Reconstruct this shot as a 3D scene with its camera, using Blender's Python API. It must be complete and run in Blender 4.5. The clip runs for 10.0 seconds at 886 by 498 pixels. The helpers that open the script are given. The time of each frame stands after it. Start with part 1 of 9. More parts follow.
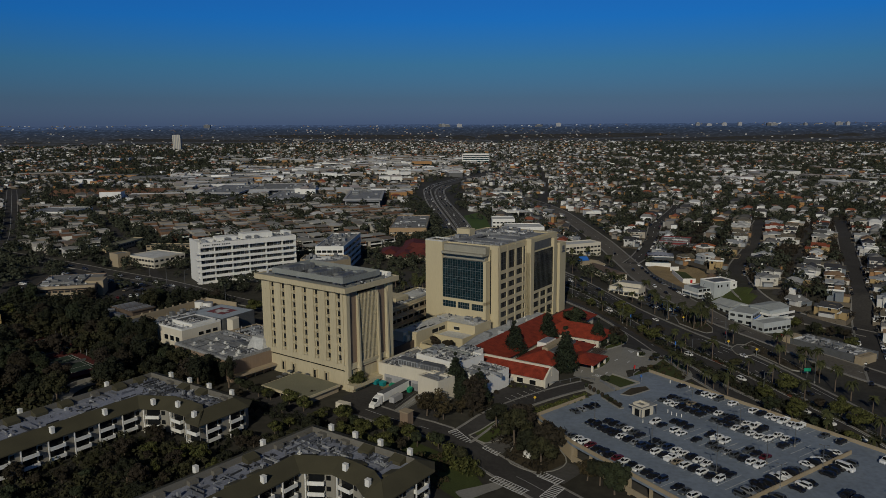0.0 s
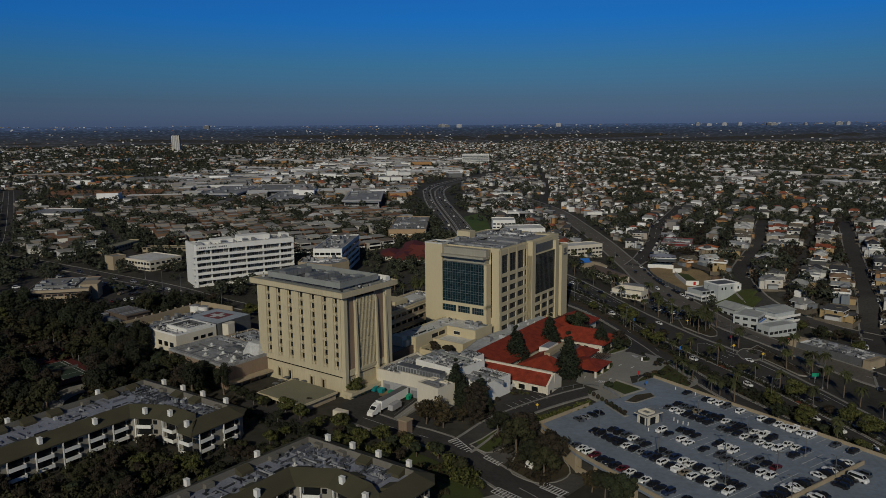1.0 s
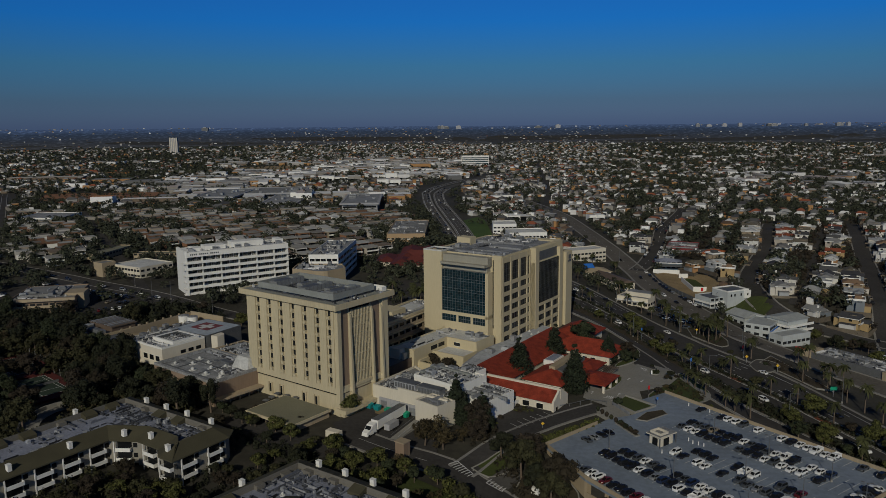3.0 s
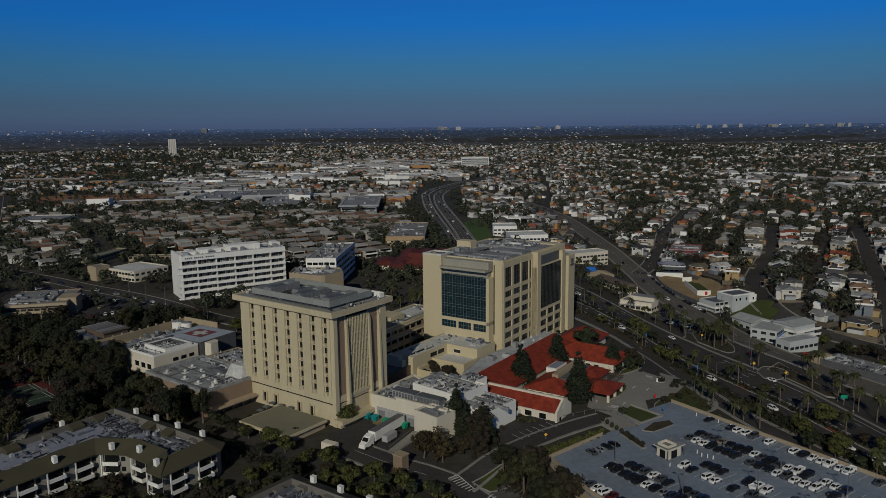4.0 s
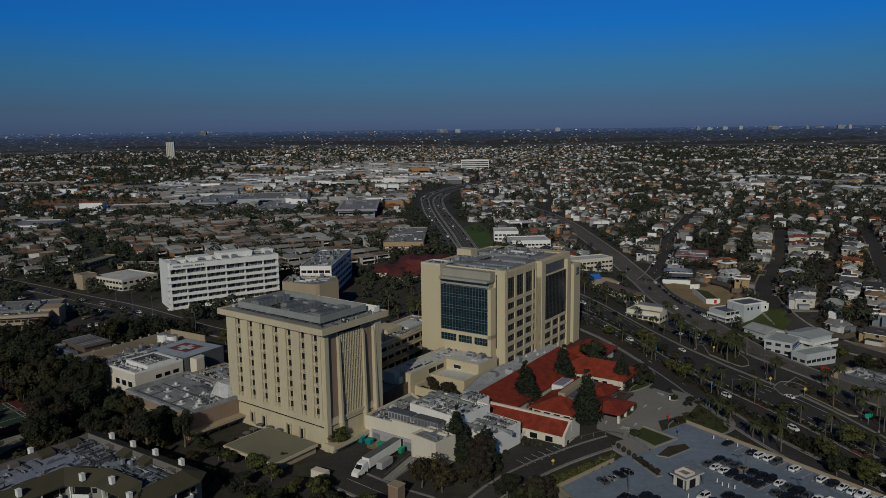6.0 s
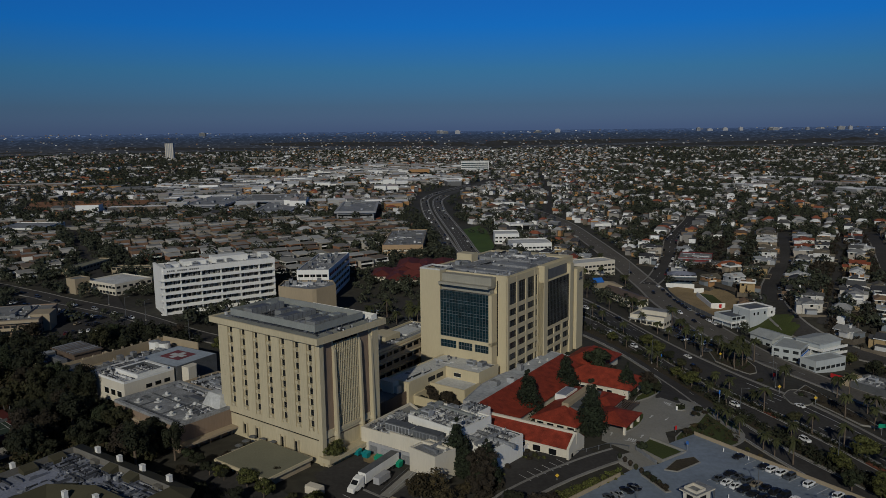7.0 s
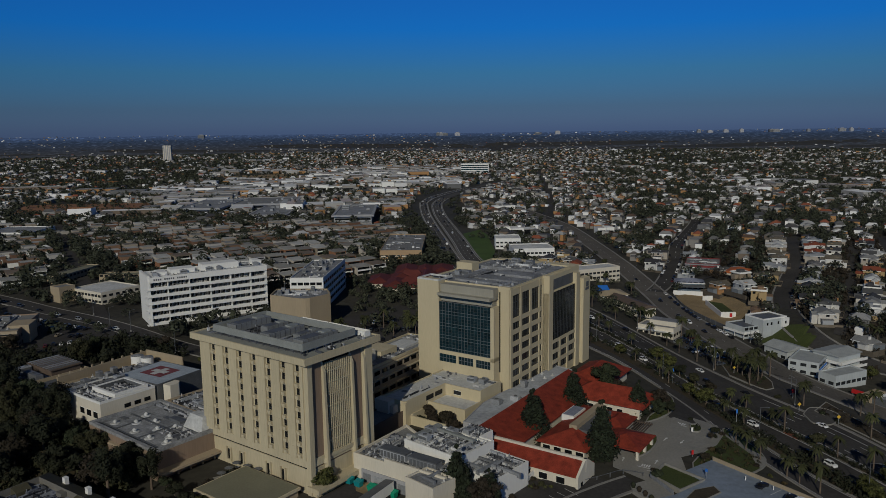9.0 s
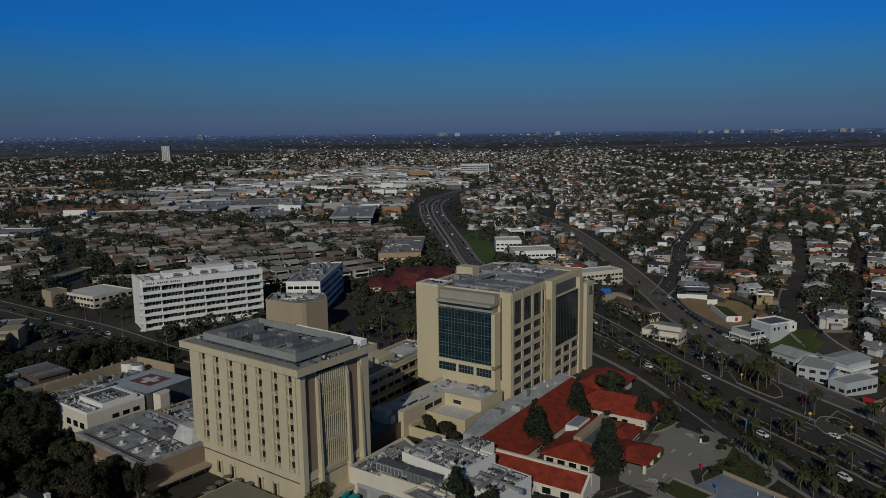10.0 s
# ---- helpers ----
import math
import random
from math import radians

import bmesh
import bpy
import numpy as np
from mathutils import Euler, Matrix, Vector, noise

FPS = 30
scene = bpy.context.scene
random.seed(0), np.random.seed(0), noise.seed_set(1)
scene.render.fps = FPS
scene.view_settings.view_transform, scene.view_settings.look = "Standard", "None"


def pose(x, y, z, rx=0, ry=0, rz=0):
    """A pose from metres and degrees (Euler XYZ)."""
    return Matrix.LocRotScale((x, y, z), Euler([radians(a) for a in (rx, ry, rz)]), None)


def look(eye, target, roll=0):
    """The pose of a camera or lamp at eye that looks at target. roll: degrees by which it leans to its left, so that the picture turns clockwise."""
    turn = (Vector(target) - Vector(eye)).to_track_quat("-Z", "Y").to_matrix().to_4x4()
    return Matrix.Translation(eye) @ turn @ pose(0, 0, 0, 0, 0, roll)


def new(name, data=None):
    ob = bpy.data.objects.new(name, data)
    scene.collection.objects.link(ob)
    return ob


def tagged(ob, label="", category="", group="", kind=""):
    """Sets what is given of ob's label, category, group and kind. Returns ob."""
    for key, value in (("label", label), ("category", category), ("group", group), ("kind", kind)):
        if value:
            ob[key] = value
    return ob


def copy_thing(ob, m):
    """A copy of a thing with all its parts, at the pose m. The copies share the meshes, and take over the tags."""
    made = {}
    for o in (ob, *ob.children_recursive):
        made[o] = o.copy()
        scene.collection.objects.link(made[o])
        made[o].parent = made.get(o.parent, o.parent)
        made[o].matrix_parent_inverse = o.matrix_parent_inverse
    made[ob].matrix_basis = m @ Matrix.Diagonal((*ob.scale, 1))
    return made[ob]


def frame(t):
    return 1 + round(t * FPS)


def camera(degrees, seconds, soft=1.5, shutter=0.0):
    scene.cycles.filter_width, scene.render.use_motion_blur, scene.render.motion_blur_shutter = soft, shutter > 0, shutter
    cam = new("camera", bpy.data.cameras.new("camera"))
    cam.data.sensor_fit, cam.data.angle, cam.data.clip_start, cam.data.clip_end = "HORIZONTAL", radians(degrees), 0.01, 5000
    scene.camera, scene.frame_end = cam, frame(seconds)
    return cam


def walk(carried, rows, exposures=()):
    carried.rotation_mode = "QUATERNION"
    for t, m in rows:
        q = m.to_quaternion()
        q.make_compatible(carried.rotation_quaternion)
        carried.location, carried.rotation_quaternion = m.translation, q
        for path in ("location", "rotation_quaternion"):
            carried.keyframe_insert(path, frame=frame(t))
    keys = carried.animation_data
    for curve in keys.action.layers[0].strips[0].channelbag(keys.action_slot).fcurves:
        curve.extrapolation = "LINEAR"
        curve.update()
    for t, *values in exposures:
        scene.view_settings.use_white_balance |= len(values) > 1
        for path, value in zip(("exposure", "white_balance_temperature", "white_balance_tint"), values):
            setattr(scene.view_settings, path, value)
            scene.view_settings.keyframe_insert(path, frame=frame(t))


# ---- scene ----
cam = camera(61.3, 10.0, 0.5)
PATH = [
    (0, (1.073, 1.979, 95.367), (-1.021, 100.56, 78.709), -0.34),
    (0.5, (1.016, 5.155, 95.395), (-1.066, 103.737, 78.748), -0.38),
    (1, (0.962, 8.477, 95.422), (-1.107, 107.064, 78.799), -0.42),
    (1.5, (0.911, 11.932, 95.447), (-1.146, 110.525, 78.859), -0.45),
    (2, (0.864, 15.505, 95.47), (-1.181, 114.106, 78.927), -0.48),
    (2.5, (0.82, 19.184, 95.492), (-1.213, 117.795, 79.003), -0.51),
    (4, (0.708, 30.736, 95.545), (-1.291, 129.381, 79.261), -0.59),
    (4.5, (0.678, 34.721, 95.559), (-1.311, 133.379, 79.352), -0.61),
    (5, (0.651, 38.757, 95.572), (-1.328, 137.428, 79.444), -0.62),
    (5.5, (0.627, 42.835, 95.582), (-1.341, 141.519, 79.535), -0.64),
    (7, (0.576, 55.239, 95.604), (-1.363, 153.962, 79.791), -0.68),
    (7.5, (0.566, 59.408, 95.608), (-1.364, 158.142, 79.866), -0.69),
    (8, (0.559, 63.584, 95.61), (-1.362, 162.329, 79.934), -0.70),
    (8.5, (0.556, 67.763, 95.61), (-1.356, 166.518, 79.993), -0.70),
    (9, (0.556, 71.94, 95.608), (-1.348, 170.703, 80.042), -0.70),
    (9.5, (0.559, 76.112, 95.604), (-1.336, 174.881, 80.079), -0.70),
    (10, (0.565, 80.276, 95.599), (-1.321, 179.051, 80.104), -0.70),
]
walk(cam, [(t, look(eye, target, roll)) for t, eye, target, roll in PATH], [(0, -1.15, 6500, 10), (2.5, -1.16, 6450, 10), (5, -1.17, 6240, 10.5), (10, -1.19, 6130, 11)])


# ---- sky and sun ----
SUN_EL, SUN_AZ = 27.0, 191.0
world = bpy.data.worlds.new("world")
scene.world = world
world.use_nodes = True
wn, wl = world.node_tree.nodes, world.node_tree.links
wn.clear()
sky = wn.new("ShaderNodeTexSky")
sky.sky_type, sky.sun_disc = "NISHITA", False
sky.sun_elevation, sky.sun_rotation = radians(SUN_EL), radians(SUN_AZ)
sky.altitude, sky.air_density, sky.dust_density, sky.ozone_density = 100, 1.0, 0.6, 2.0
coord = wn.new("ShaderNodeTexCoord")
split = wn.new("ShaderNodeSeparateXYZ")
wl.new(coord.outputs["Generated"], split.inputs[0])
ramp = wn.new("ShaderNodeValToRGB")
wl.new(split.outputs["Z"], ramp.inputs[0])
els = ramp.color_ramp.elements
els[0].position, els[0].color = 0.0, (0.17, 0.27, 0.66, 1)
els[1].position, els[1].color = 0.5, (0.20, 0.22, 0.25, 1)
for pos, c in ((0.03, (0.14, 0.25, 0.52, 1)), (0.075, (0.11, 0.32, 0.60, 1)), (0.13, (0.045, 0.36, 0.92, 1)), (0.20, (0.06, 0.36, 0.92, 1))):
    e = els.new(pos)
    e.color = c
mixs = wn.new("ShaderNodeMix")
mixs.data_type, mixs.blend_type = "RGBA", "MULTIPLY"
mixs.inputs["Factor"].default_value = 1.0
wl.new(sky.outputs[0], mixs.inputs[6])
wl.new(ramp.outputs[0], mixs.inputs[7])
back = wn.new("ShaderNodeBackground")
back.inputs["Strength"].default_value = 0.133
wl.new(mixs.outputs[2], back.inputs["Color"])
wout = wn.new("ShaderNodeOutputWorld")
wl.new(back.outputs[0], wout.inputs[0])

SUN_DIR = Vector((math.sin(radians(SUN_AZ)) * math.cos(radians(SUN_EL)), math.cos(radians(SUN_AZ)) * math.cos(radians(SUN_EL)), math.sin(radians(SUN_EL))))
sun_data = bpy.data.lights.new("sun", "SUN")
sun_data.energy, sun_data.angle, sun_data.color = 4.4, radians(0.55), (1.0, 0.93, 0.75)
sun = new("sun", sun_data)
sun.matrix_world = look(SUN_DIR * 300, (0, 0, 0))


# ---- materials ----
def mat(name, col, rough=0.85, var=0.15, scale=0.15, fine=2.5, metal=0.0, bump=0.0, rand=0.0, spec=0.3, ramp_cols=None, by="object", streak=False):
    """A surface with variation at two scales. rand: spread of brightness between objects; ramp_cols: colours picked piece by piece."""
    m = bpy.data.materials.new(name)
    m.use_nodes = True
    n, l = m.node_tree.nodes, m.node_tree.links
    b = n["Principled BSDF"]
    b.inputs["Roughness"].default_value, b.inputs["Metallic"].default_value = rough, metal
    b.inputs["Specular IOR Level"].default_value = spec
    geo = n.new("ShaderNodeNewGeometry")
    where = geo.outputs["Position"]
    if streak:
        squash = n.new("ShaderNodeVectorMath")
        squash.operation = "MULTIPLY"
        squash.inputs[1].default_value = (1, 1, 0.12)
        l.new(where, squash.inputs[0])
        where = squash.outputs[0]
    big, small = n.new("ShaderNodeTexNoise"), n.new("ShaderNodeTexNoise")
    big.inputs["Scale"].default_value, small.inputs["Scale"].default_value = scale, fine
    big.inputs["Detail"].default_value = small.inputs["Detail"].default_value = 4
    l.new(where, big.inputs["Vector"])
    l.new(where, small.inputs["Vector"])
    add = n.new("ShaderNodeMath")
    add.operation = "ADD"
    l.new(big.outputs["Fac"], add.inputs[0])
    l.new(small.outputs["Fac"], add.inputs[1])
    span = n.new("ShaderNodeMapRange")
    span.inputs[1].default_value, span.inputs[2].default_value = 0.6, 1.4
    span.inputs[3].default_value, span.inputs[4].default_value = 1 - var, 1 + var
    l.new(add.outputs[0], span.inputs[0])
    value = span.outputs[0]
    if rand or ramp_cols:
        if by == "object":
            pick = n.new("ShaderNodeObjectInfo").outputs["Random"]
        else:
            pick = geo.outputs["Random Per Island"]
    if rand:
        sp = n.new("ShaderNodeMapRange")
        sp.inputs[3].default_value, sp.inputs[4].default_value = 1 - rand, 1 + rand
        l.new(pick, sp.inputs[0])
        mul = n.new("ShaderNodeMath")
        mul.operation = "MULTIPLY"
        l.new(value, mul.inputs[0])
        l.new(sp.outputs[0], mul.inputs[1])
        value = mul.outputs[0]
    mix = n.new("ShaderNodeMix")
    mix.data_type, mix.blend_type = "RGBA", "MULTIPLY"
    mix.inputs["Factor"].default_value = 1.0
    if ramp_cols:
        r = n.new("ShaderNodeValToRGB")
        r.color_ramp.interpolation = "CONSTANT"
        e = r.color_ramp.elements
        e[0].color, e[0].position = (*ramp_cols[0], 1), 0
        e[1].color, e[1].position = (*ramp_cols[1], 1), 1 / len(ramp_cols)
        for i, c in enumerate(ramp_cols[2:], 2):
            x = e.new(i / len(ramp_cols))
            x.color = (*c, 1)
        l.new(pick, r.inputs[0])
        l.new(r.outputs[0], mix.inputs[6])
    else:
        mix.inputs[6].default_value = (*col, 1)
    l.new(value, mix.inputs[7])
    l.new(mix.outputs[2], b.inputs["Base Color"])
    if bump:
        bp = n.new("ShaderNodeBump")
        bp.inputs["Strength"].default_value, bp.inputs["Distance"].default_value = 0.6, bump
        l.new(small.outputs["Fac"], bp.inputs["Height"])
        l.new(bp.outputs[0], b.inputs["Normal"])
    return m


def pane_mat(name, col, rough=0.06, spec=0.22, rand=0.3):
    return mat(name, col, rough, 0.25, 0.4, 1.5, 0.0, 0.0, rand, spec)


CONCRETE = mat("precast_concrete", (0.49, 0.425, 0.285), 0.85, 0.16, 0.12, 3.0, streak=True)
CONCRETE_B = mat("tan_concrete", (0.36, 0.29, 0.20), 0.85, 0.14, 0.15, 3.0, streak=True)
STUCCO = mat("beige_stucco", (0.51, 0.44, 0.29), 0.88, 0.09, 0.10, 4.0, streak=True)
STUCCO_W = mat("cream_stucco", (0.60, 0.55, 0.45), 0.88, 0.10, 0.15, 4.0, streak=True)
WHITE = mat("white_paint", (0.74, 0.73, 0.69), 0.7, 0.08, 0.2, 3.0, streak=True)
BROWN = mat("brown_panel", (0.115, 0.085, 0.065), 0.7, 0.2, 0.2, 2.0, streak=True)
BLOCK = mat("brown_block", (0.24, 0.175, 0.125), 0.9, 0.15, 0.2, 2.0, streak=True)
TAN = mat("tan_wall", (0.34, 0.275, 0.185), 0.88, 0.12, 0.2, 3.0, streak=True)
GREY = mat("grey_wall", (0.33, 0.33, 0.34), 0.8, 0.12, 0.2, 3.0, streak=True)
ROOF_L = mat("pale_roof_membrane", (0.215, 0.22, 0.228), 0.85, 0.5, 0.12, 1.2)
ROOF_W = mat("white_roof_membrane", (0.52, 0.52, 0.50), 0.8, 0.30, 0.10, 1.0)
ROOF_G = mat("grey_gravel_roof", (0.19, 0.19, 0.185), 0.95, 0.42, 0.15, 2.0)
ROOF_B = mat("blue_grey_roof", (0.215, 0.23, 0.285), 0.85, 0.38, 0.15, 1.5)
ROOF_O = mat("olive_shingle", (0.066, 0.060, 0.036), 0.95, 0.20, 0.2, 6.0)
ROOF_T = mat("olive_flat_roof", (0.185, 0.18, 0.125), 0.9, 0.15, 0.12, 2.0)
STEEL = mat("galvanised_steel", (0.27, 0.28, 0.295), 0.6, 0.3, 0.5, 3.0, 0.15, rand=0.45)
SCREEN = mat("grey_louvred_screen", (0.255, 0.268, 0.255), 0.65, 0.18, 0.3, 3.0, 0.1)
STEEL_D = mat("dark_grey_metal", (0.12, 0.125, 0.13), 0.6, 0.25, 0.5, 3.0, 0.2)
TILE_RED = mat("red_clay_tile", (0.20, 0.030, 0.015), 0.8, 0.6, 0.5, 5.0, bump=0.03, rand=0.12)
TILE_DARK = mat("dark_red_tile", (0.105, 0.024, 0.020), 0.8, 0.3, 0.3, 3.0)
GLASS = pane_mat("dark_window_glass", (0.010, 0.011, 0.012))
GLASS_T = pane_mat("teal_curtain_glass", (0.009, 0.026, 0.034), 0.05, 0.5, 0.35)
GLASS_G = pane_mat("grey_tinted_glass", (0.022, 0.024, 0.026), 0.08, 0.3, 0.3)
MULLION_L = mat("anodised_mullion", (0.17, 0.19, 0.20), 0.45, 0.1, 0.4, 2.0, 0.3)
TAUPE = mat("taupe_metal_panel", (0.30, 0.285, 0.235), 0.6, 0.12, 0.3, 3.0, streak=True)
MULLION = mat("dark_mullion", (0.075, 0.08, 0.082), 0.5, 0.1, 0.4, 2.0, 0.3)
ASPHALT = mat("asphalt", (0.056, 0.053, 0.051), 0.97, 0.30, 0.06, 0.9, spec=0.08)
WORN = mat("sunbleached_asphalt", (0.118, 0.108, 0.096), 0.97, 0.3, 0.06, 0.9, spec=0.08)
ASPHALT_L = mat("worn_asphalt", (0.085, 0.081, 0.076), 0.97, 0.25, 0.06, 0.9, spec=0.08)
DECK = mat("coated_parking_deck", (0.185, 0.22, 0.27), 0.8, 0.26, 0.05, 0.8)
CLUTTER = mat("mixed_roof_metal", (0.2, 0.2, 0.2), 0.65, 0.25, 0.5, 3.0, 0.1, by="island", ramp_cols=[(0.10, 0.105, 0.115), (0.24, 0.25, 0.27), (0.36, 0.37, 0.39), (0.03, 0.032, 0.036), (0.17, 0.17, 0.175), (0.60, 0.60, 0.60), (0.08, 0.085, 0.10), (0.46, 0.46, 0.45)])
CLUTTER_D = mat("dull_roof_metal", (0.1, 0.1, 0.1), 0.7, 0.25, 0.5, 3.0, 0.1, by="island", ramp_cols=[(0.07, 0.075, 0.09), (0.13, 0.14, 0.17), (0.20, 0.21, 0.24), (0.025, 0.027, 0.032), (0.10, 0.105, 0.12), (0.30, 0.31, 0.33), (0.05, 0.053, 0.06)])
KERB = mat("grey_concrete_kerb", (0.215, 0.205, 0.19), 0.9, 0.25, 0.1, 1.5)
PAVE = mat("pale_concrete_paving", (0.245, 0.235, 0.21), 0.9, 0.2, 0.1, 1.5)
PAINT = mat("white_road_paint", (0.56, 0.56, 0.55), 0.8, 0.25, 0.5, 3.0)
YELLOW = mat("yellow_paint", (0.62, 0.40, 0.04), 0.6, 0.1, 0.5, 3.0)
BLUE = mat("blue_paint", (0.03, 0.16, 0.55), 0.6, 0.1, 0.5, 3.0)
GREEN = mat("green_paint", (0.01, 0.28, 0.16), 0.6, 0.15, 0.5, 3.0)
TEAL = mat("teal_paint", (0.01, 0.22, 0.24), 0.6, 0.15, 0.5, 3.0)
RED = mat("red_paint", (0.45, 0.02, 0.02), 0.6, 0.1, 0.5, 3.0)
LAWN = mat("mown_grass", (0.050, 0.064, 0.016), 0.95, 0.35, 0.08, 2.0)
LAWN_B = mat("watered_grass", (0.055, 0.092, 0.018), 0.95, 0.3, 0.05, 1.5)
SOIL = mat("dry_soil", (0.26, 0.19, 0.10), 0.95, 0.3, 0.1, 1.0)
MULCH = mat("planting_soil", (0.050, 0.040, 0.024), 0.95, 0.4, 0.15, 1.5)
LEAF = mat("dark_leaves", (0.025, 0.026, 0.012), 0.9, 0.5, 0.25, 1.5, rand=0.25, ramp_cols=[(0.023, 0.026, 0.012), (0.031, 0.025, 0.015), (0.019, 0.022, 0.011), (0.033, 0.033, 0.014), (0.027, 0.021, 0.014), (0.022, 0.028, 0.013)])
LEAF_B = mat("bright_leaves", (0.062, 0.066, 0.018), 0.85, 0.4, 0.4, 2.5, rand=0.5, by="island")
IVY = mat("ivy_leaves", (0.085, 0.098, 0.022), 0.85, 0.4, 0.4, 2.5, rand=0.4, by="island")
LEAF_C = mat("conifer_needles", (0.016, 0.022, 0.011), 0.9, 0.45, 0.5, 3.0, rand=0.5, by="island")
LEAF_R = mat("russet_leaves", (0.052, 0.040, 0.018), 0.9, 0.4, 0.5, 3.0, rand=0.3)
PALM = mat("palm_fronds", (0.042, 0.046, 0.016), 0.8, 0.35, 0.5, 3.0, rand=0.3)
BARK = mat("bark", (0.13, 0.10, 0.075), 0.95, 0.3, 0.6, 5.0)
TYRE = mat("black_rubber", (0.02, 0.02, 0.02), 0.9, 0.1, 0.5, 3.0)


# ---- building tools ----
class Shape:
    """Collects vertices and faces of one mesh; m is the pose in which the next pieces are added."""

    def __init__(self):
        self.v, self.f, self.m = [], [], None

    def face(self, pts):
        i = len(self.v)
        self.v += [tuple(self.m @ Vector(p)) if self.m else tuple(p) for p in pts]
        self.f.append(tuple(range(i, i + len(pts))))
        return self

    def solid(self, low, high, caps=True):
        """Joins two rings of as many points."""
        i, k = len(self.v), len(low)
        for p in (*low, *high):
            self.v.append(tuple(self.m @ Vector(p)) if self.m else tuple(p))
        for j in range(k):
            a, b = i + j, i + (j + 1) % k
            self.f.append((a, b, b + k, a + k))
        if caps:
            self.f.append(tuple(range(i + k, i + 2 * k)))
            self.f.append(tuple(range(i + k - 1, i - 1, -1)))
        return self

    def box(self, x0, x1, y0, y1, z0, z1, inset=0.0):
        lo = [(x0, y0, z0), (x1, y0, z0), (x1, y1, z0), (x0, y1, z0)]
        i = inset
        return self.solid(lo, [(x0 + i, y0 + i, z1), (x1 - i, y0 + i, z1), (x1 - i, y1 - i, z1), (x0 + i, y1 - i, z1)])

    def prism(self, pts, z0, z1):
        return self.solid([(x, y, z0) for x, y in pts], [(x, y, z1) for x, y in pts])

    def rim(self, pts, w, z0, z1):
        """A wall of width w just inside an outline that runs anticlockwise."""
        inner = inset(pts, w)
        k = len(pts)
        for j in range(k):
            a, b, c, d = pts[j], pts[(j + 1) % k], inner[(j + 1) % k], inner[j]
            self.prism([a, b, c, d], z0, z1)
        return self

    def tube(self, x, y, z0, z1, r0, r1=None, k=10):
        r1 = r0 if r1 is None else r1
        c = [(math.cos(2 * math.pi * j / k), math.sin(2 * math.pi * j / k)) for j in range(k)]
        return self.solid([(x + r0 * a, y + r0 * b, z0) for a, b in c], [(x + r1 * a, y + r1 * b, z1) for a, b in c])

    def rod(self, a, b, r, k=5, r1=None):
        """A round bar from a to b."""
        a, b = Vector(a), Vector(b)
        r1 = r if r1 is None else r1
        q = (b - a).to_track_quat("Z", "Y")
        c = [q @ Vector((math.cos(2 * math.pi * j / k), math.sin(2 * math.pi * j / k), 0)) for j in range(k)]
        return self.solid([a + r * w for w in c], [b + r1 * w for w in c])

    def gable(self, x0, x1, y0, y1, z0, z1, hip=0.0, eave=0.25):
        """A roof with its ridge along x; hip: how far the ridge stops short of the ends."""
        ym = (y0 + y1) / 2
        lo = [(x0, y0, z0), (x1, y0, z0), (x1, y1, z0), (x0, y1, z0)]
        up = [(x, y, z0 + eave) for x, y, _ in lo]
        self.solid(lo, up, caps=False)
        self.face(lo[::-1])
        r0, r1 = (x0 + hip, ym, z1), (x1 - hip, ym, z1)
        self.face([up[0], up[1], r1, r0])
        self.face([up[2], up[3], r0, r1])
        self.face([up[1], up[2], r1])
        self.face([up[3], up[0], r0])
        return self

    def hip(self, x0, x1, y0, y1, z0, z1, cut=None, eave=0.25):
        """A hipped roof with its ridge along the longer side; cut 0 makes a gable."""
        if x1 - x0 >= y1 - y0:
            return self.gable(x0, x1, y0, y1, z0, z1, (y1 - y0) / 2 if cut is None else cut, eave)
        keep = self.m
        self.m = (keep or Matrix.Identity(4)) @ pose((x0 + x1) / 2, (y0 + y1) / 2, 0, 0, 0, 90)
        w, d = (y1 - y0) / 2, (x1 - x0) / 2
        self.gable(-w, w, -d, d, z0, z1, d if cut is None else cut, eave)
        self.m = keep
        return self

    def mesh(self, name, material, smooth=False):
        me = bpy.data.meshes.new(name)
        me.from_pydata(self.v, [], self.f)
        me.materials.append(material)
        if smooth:
            me.polygons.foreach_set("use_smooth", [True] * len(me.polygons))
        me.update()
        return me


def inset(pts, w):
    """An outline that runs anticlockwise, moved inwards by w."""
    out, k = [], len(pts)
    for j in range(k):
        a, b, c = Vector(pts[j - 1]), Vector(pts[j]), Vector(pts[(j + 1) % k])
        u, v = (b - a).normalized(), (c - b).normalized()
        n0, n1 = Vector((-u.y, u.x)), Vector((-v.y, v.x))
        s = (n0 + n1)
        s = s / max(0.2, s.dot(n0)) * w
        out.append((b.x + s.x, b.y + s.y))
    return out


def part(name, shape, material, parent, label="", smooth=False, at=None):
    me = shape if isinstance(shape, bpy.types.Mesh) else shape.mesh(name, material, smooth)
    ob = new(name, me)
    ob.parent = parent
    if at is not None:
        ob.matrix_basis = at
    return tagged(ob, label) if label else ob


def thing(name, m, label, category, group="", kind=""):
    ob = new(name)
    ob.empty_display_size = 0.5
    ob.matrix_basis = m
    return tagged(ob, label, category, group, kind)


def setting(name, shape, material, label, category, smooth=False):
    return tagged(new(name, shape.mesh(name, material, smooth)), label, category, "", "structure")


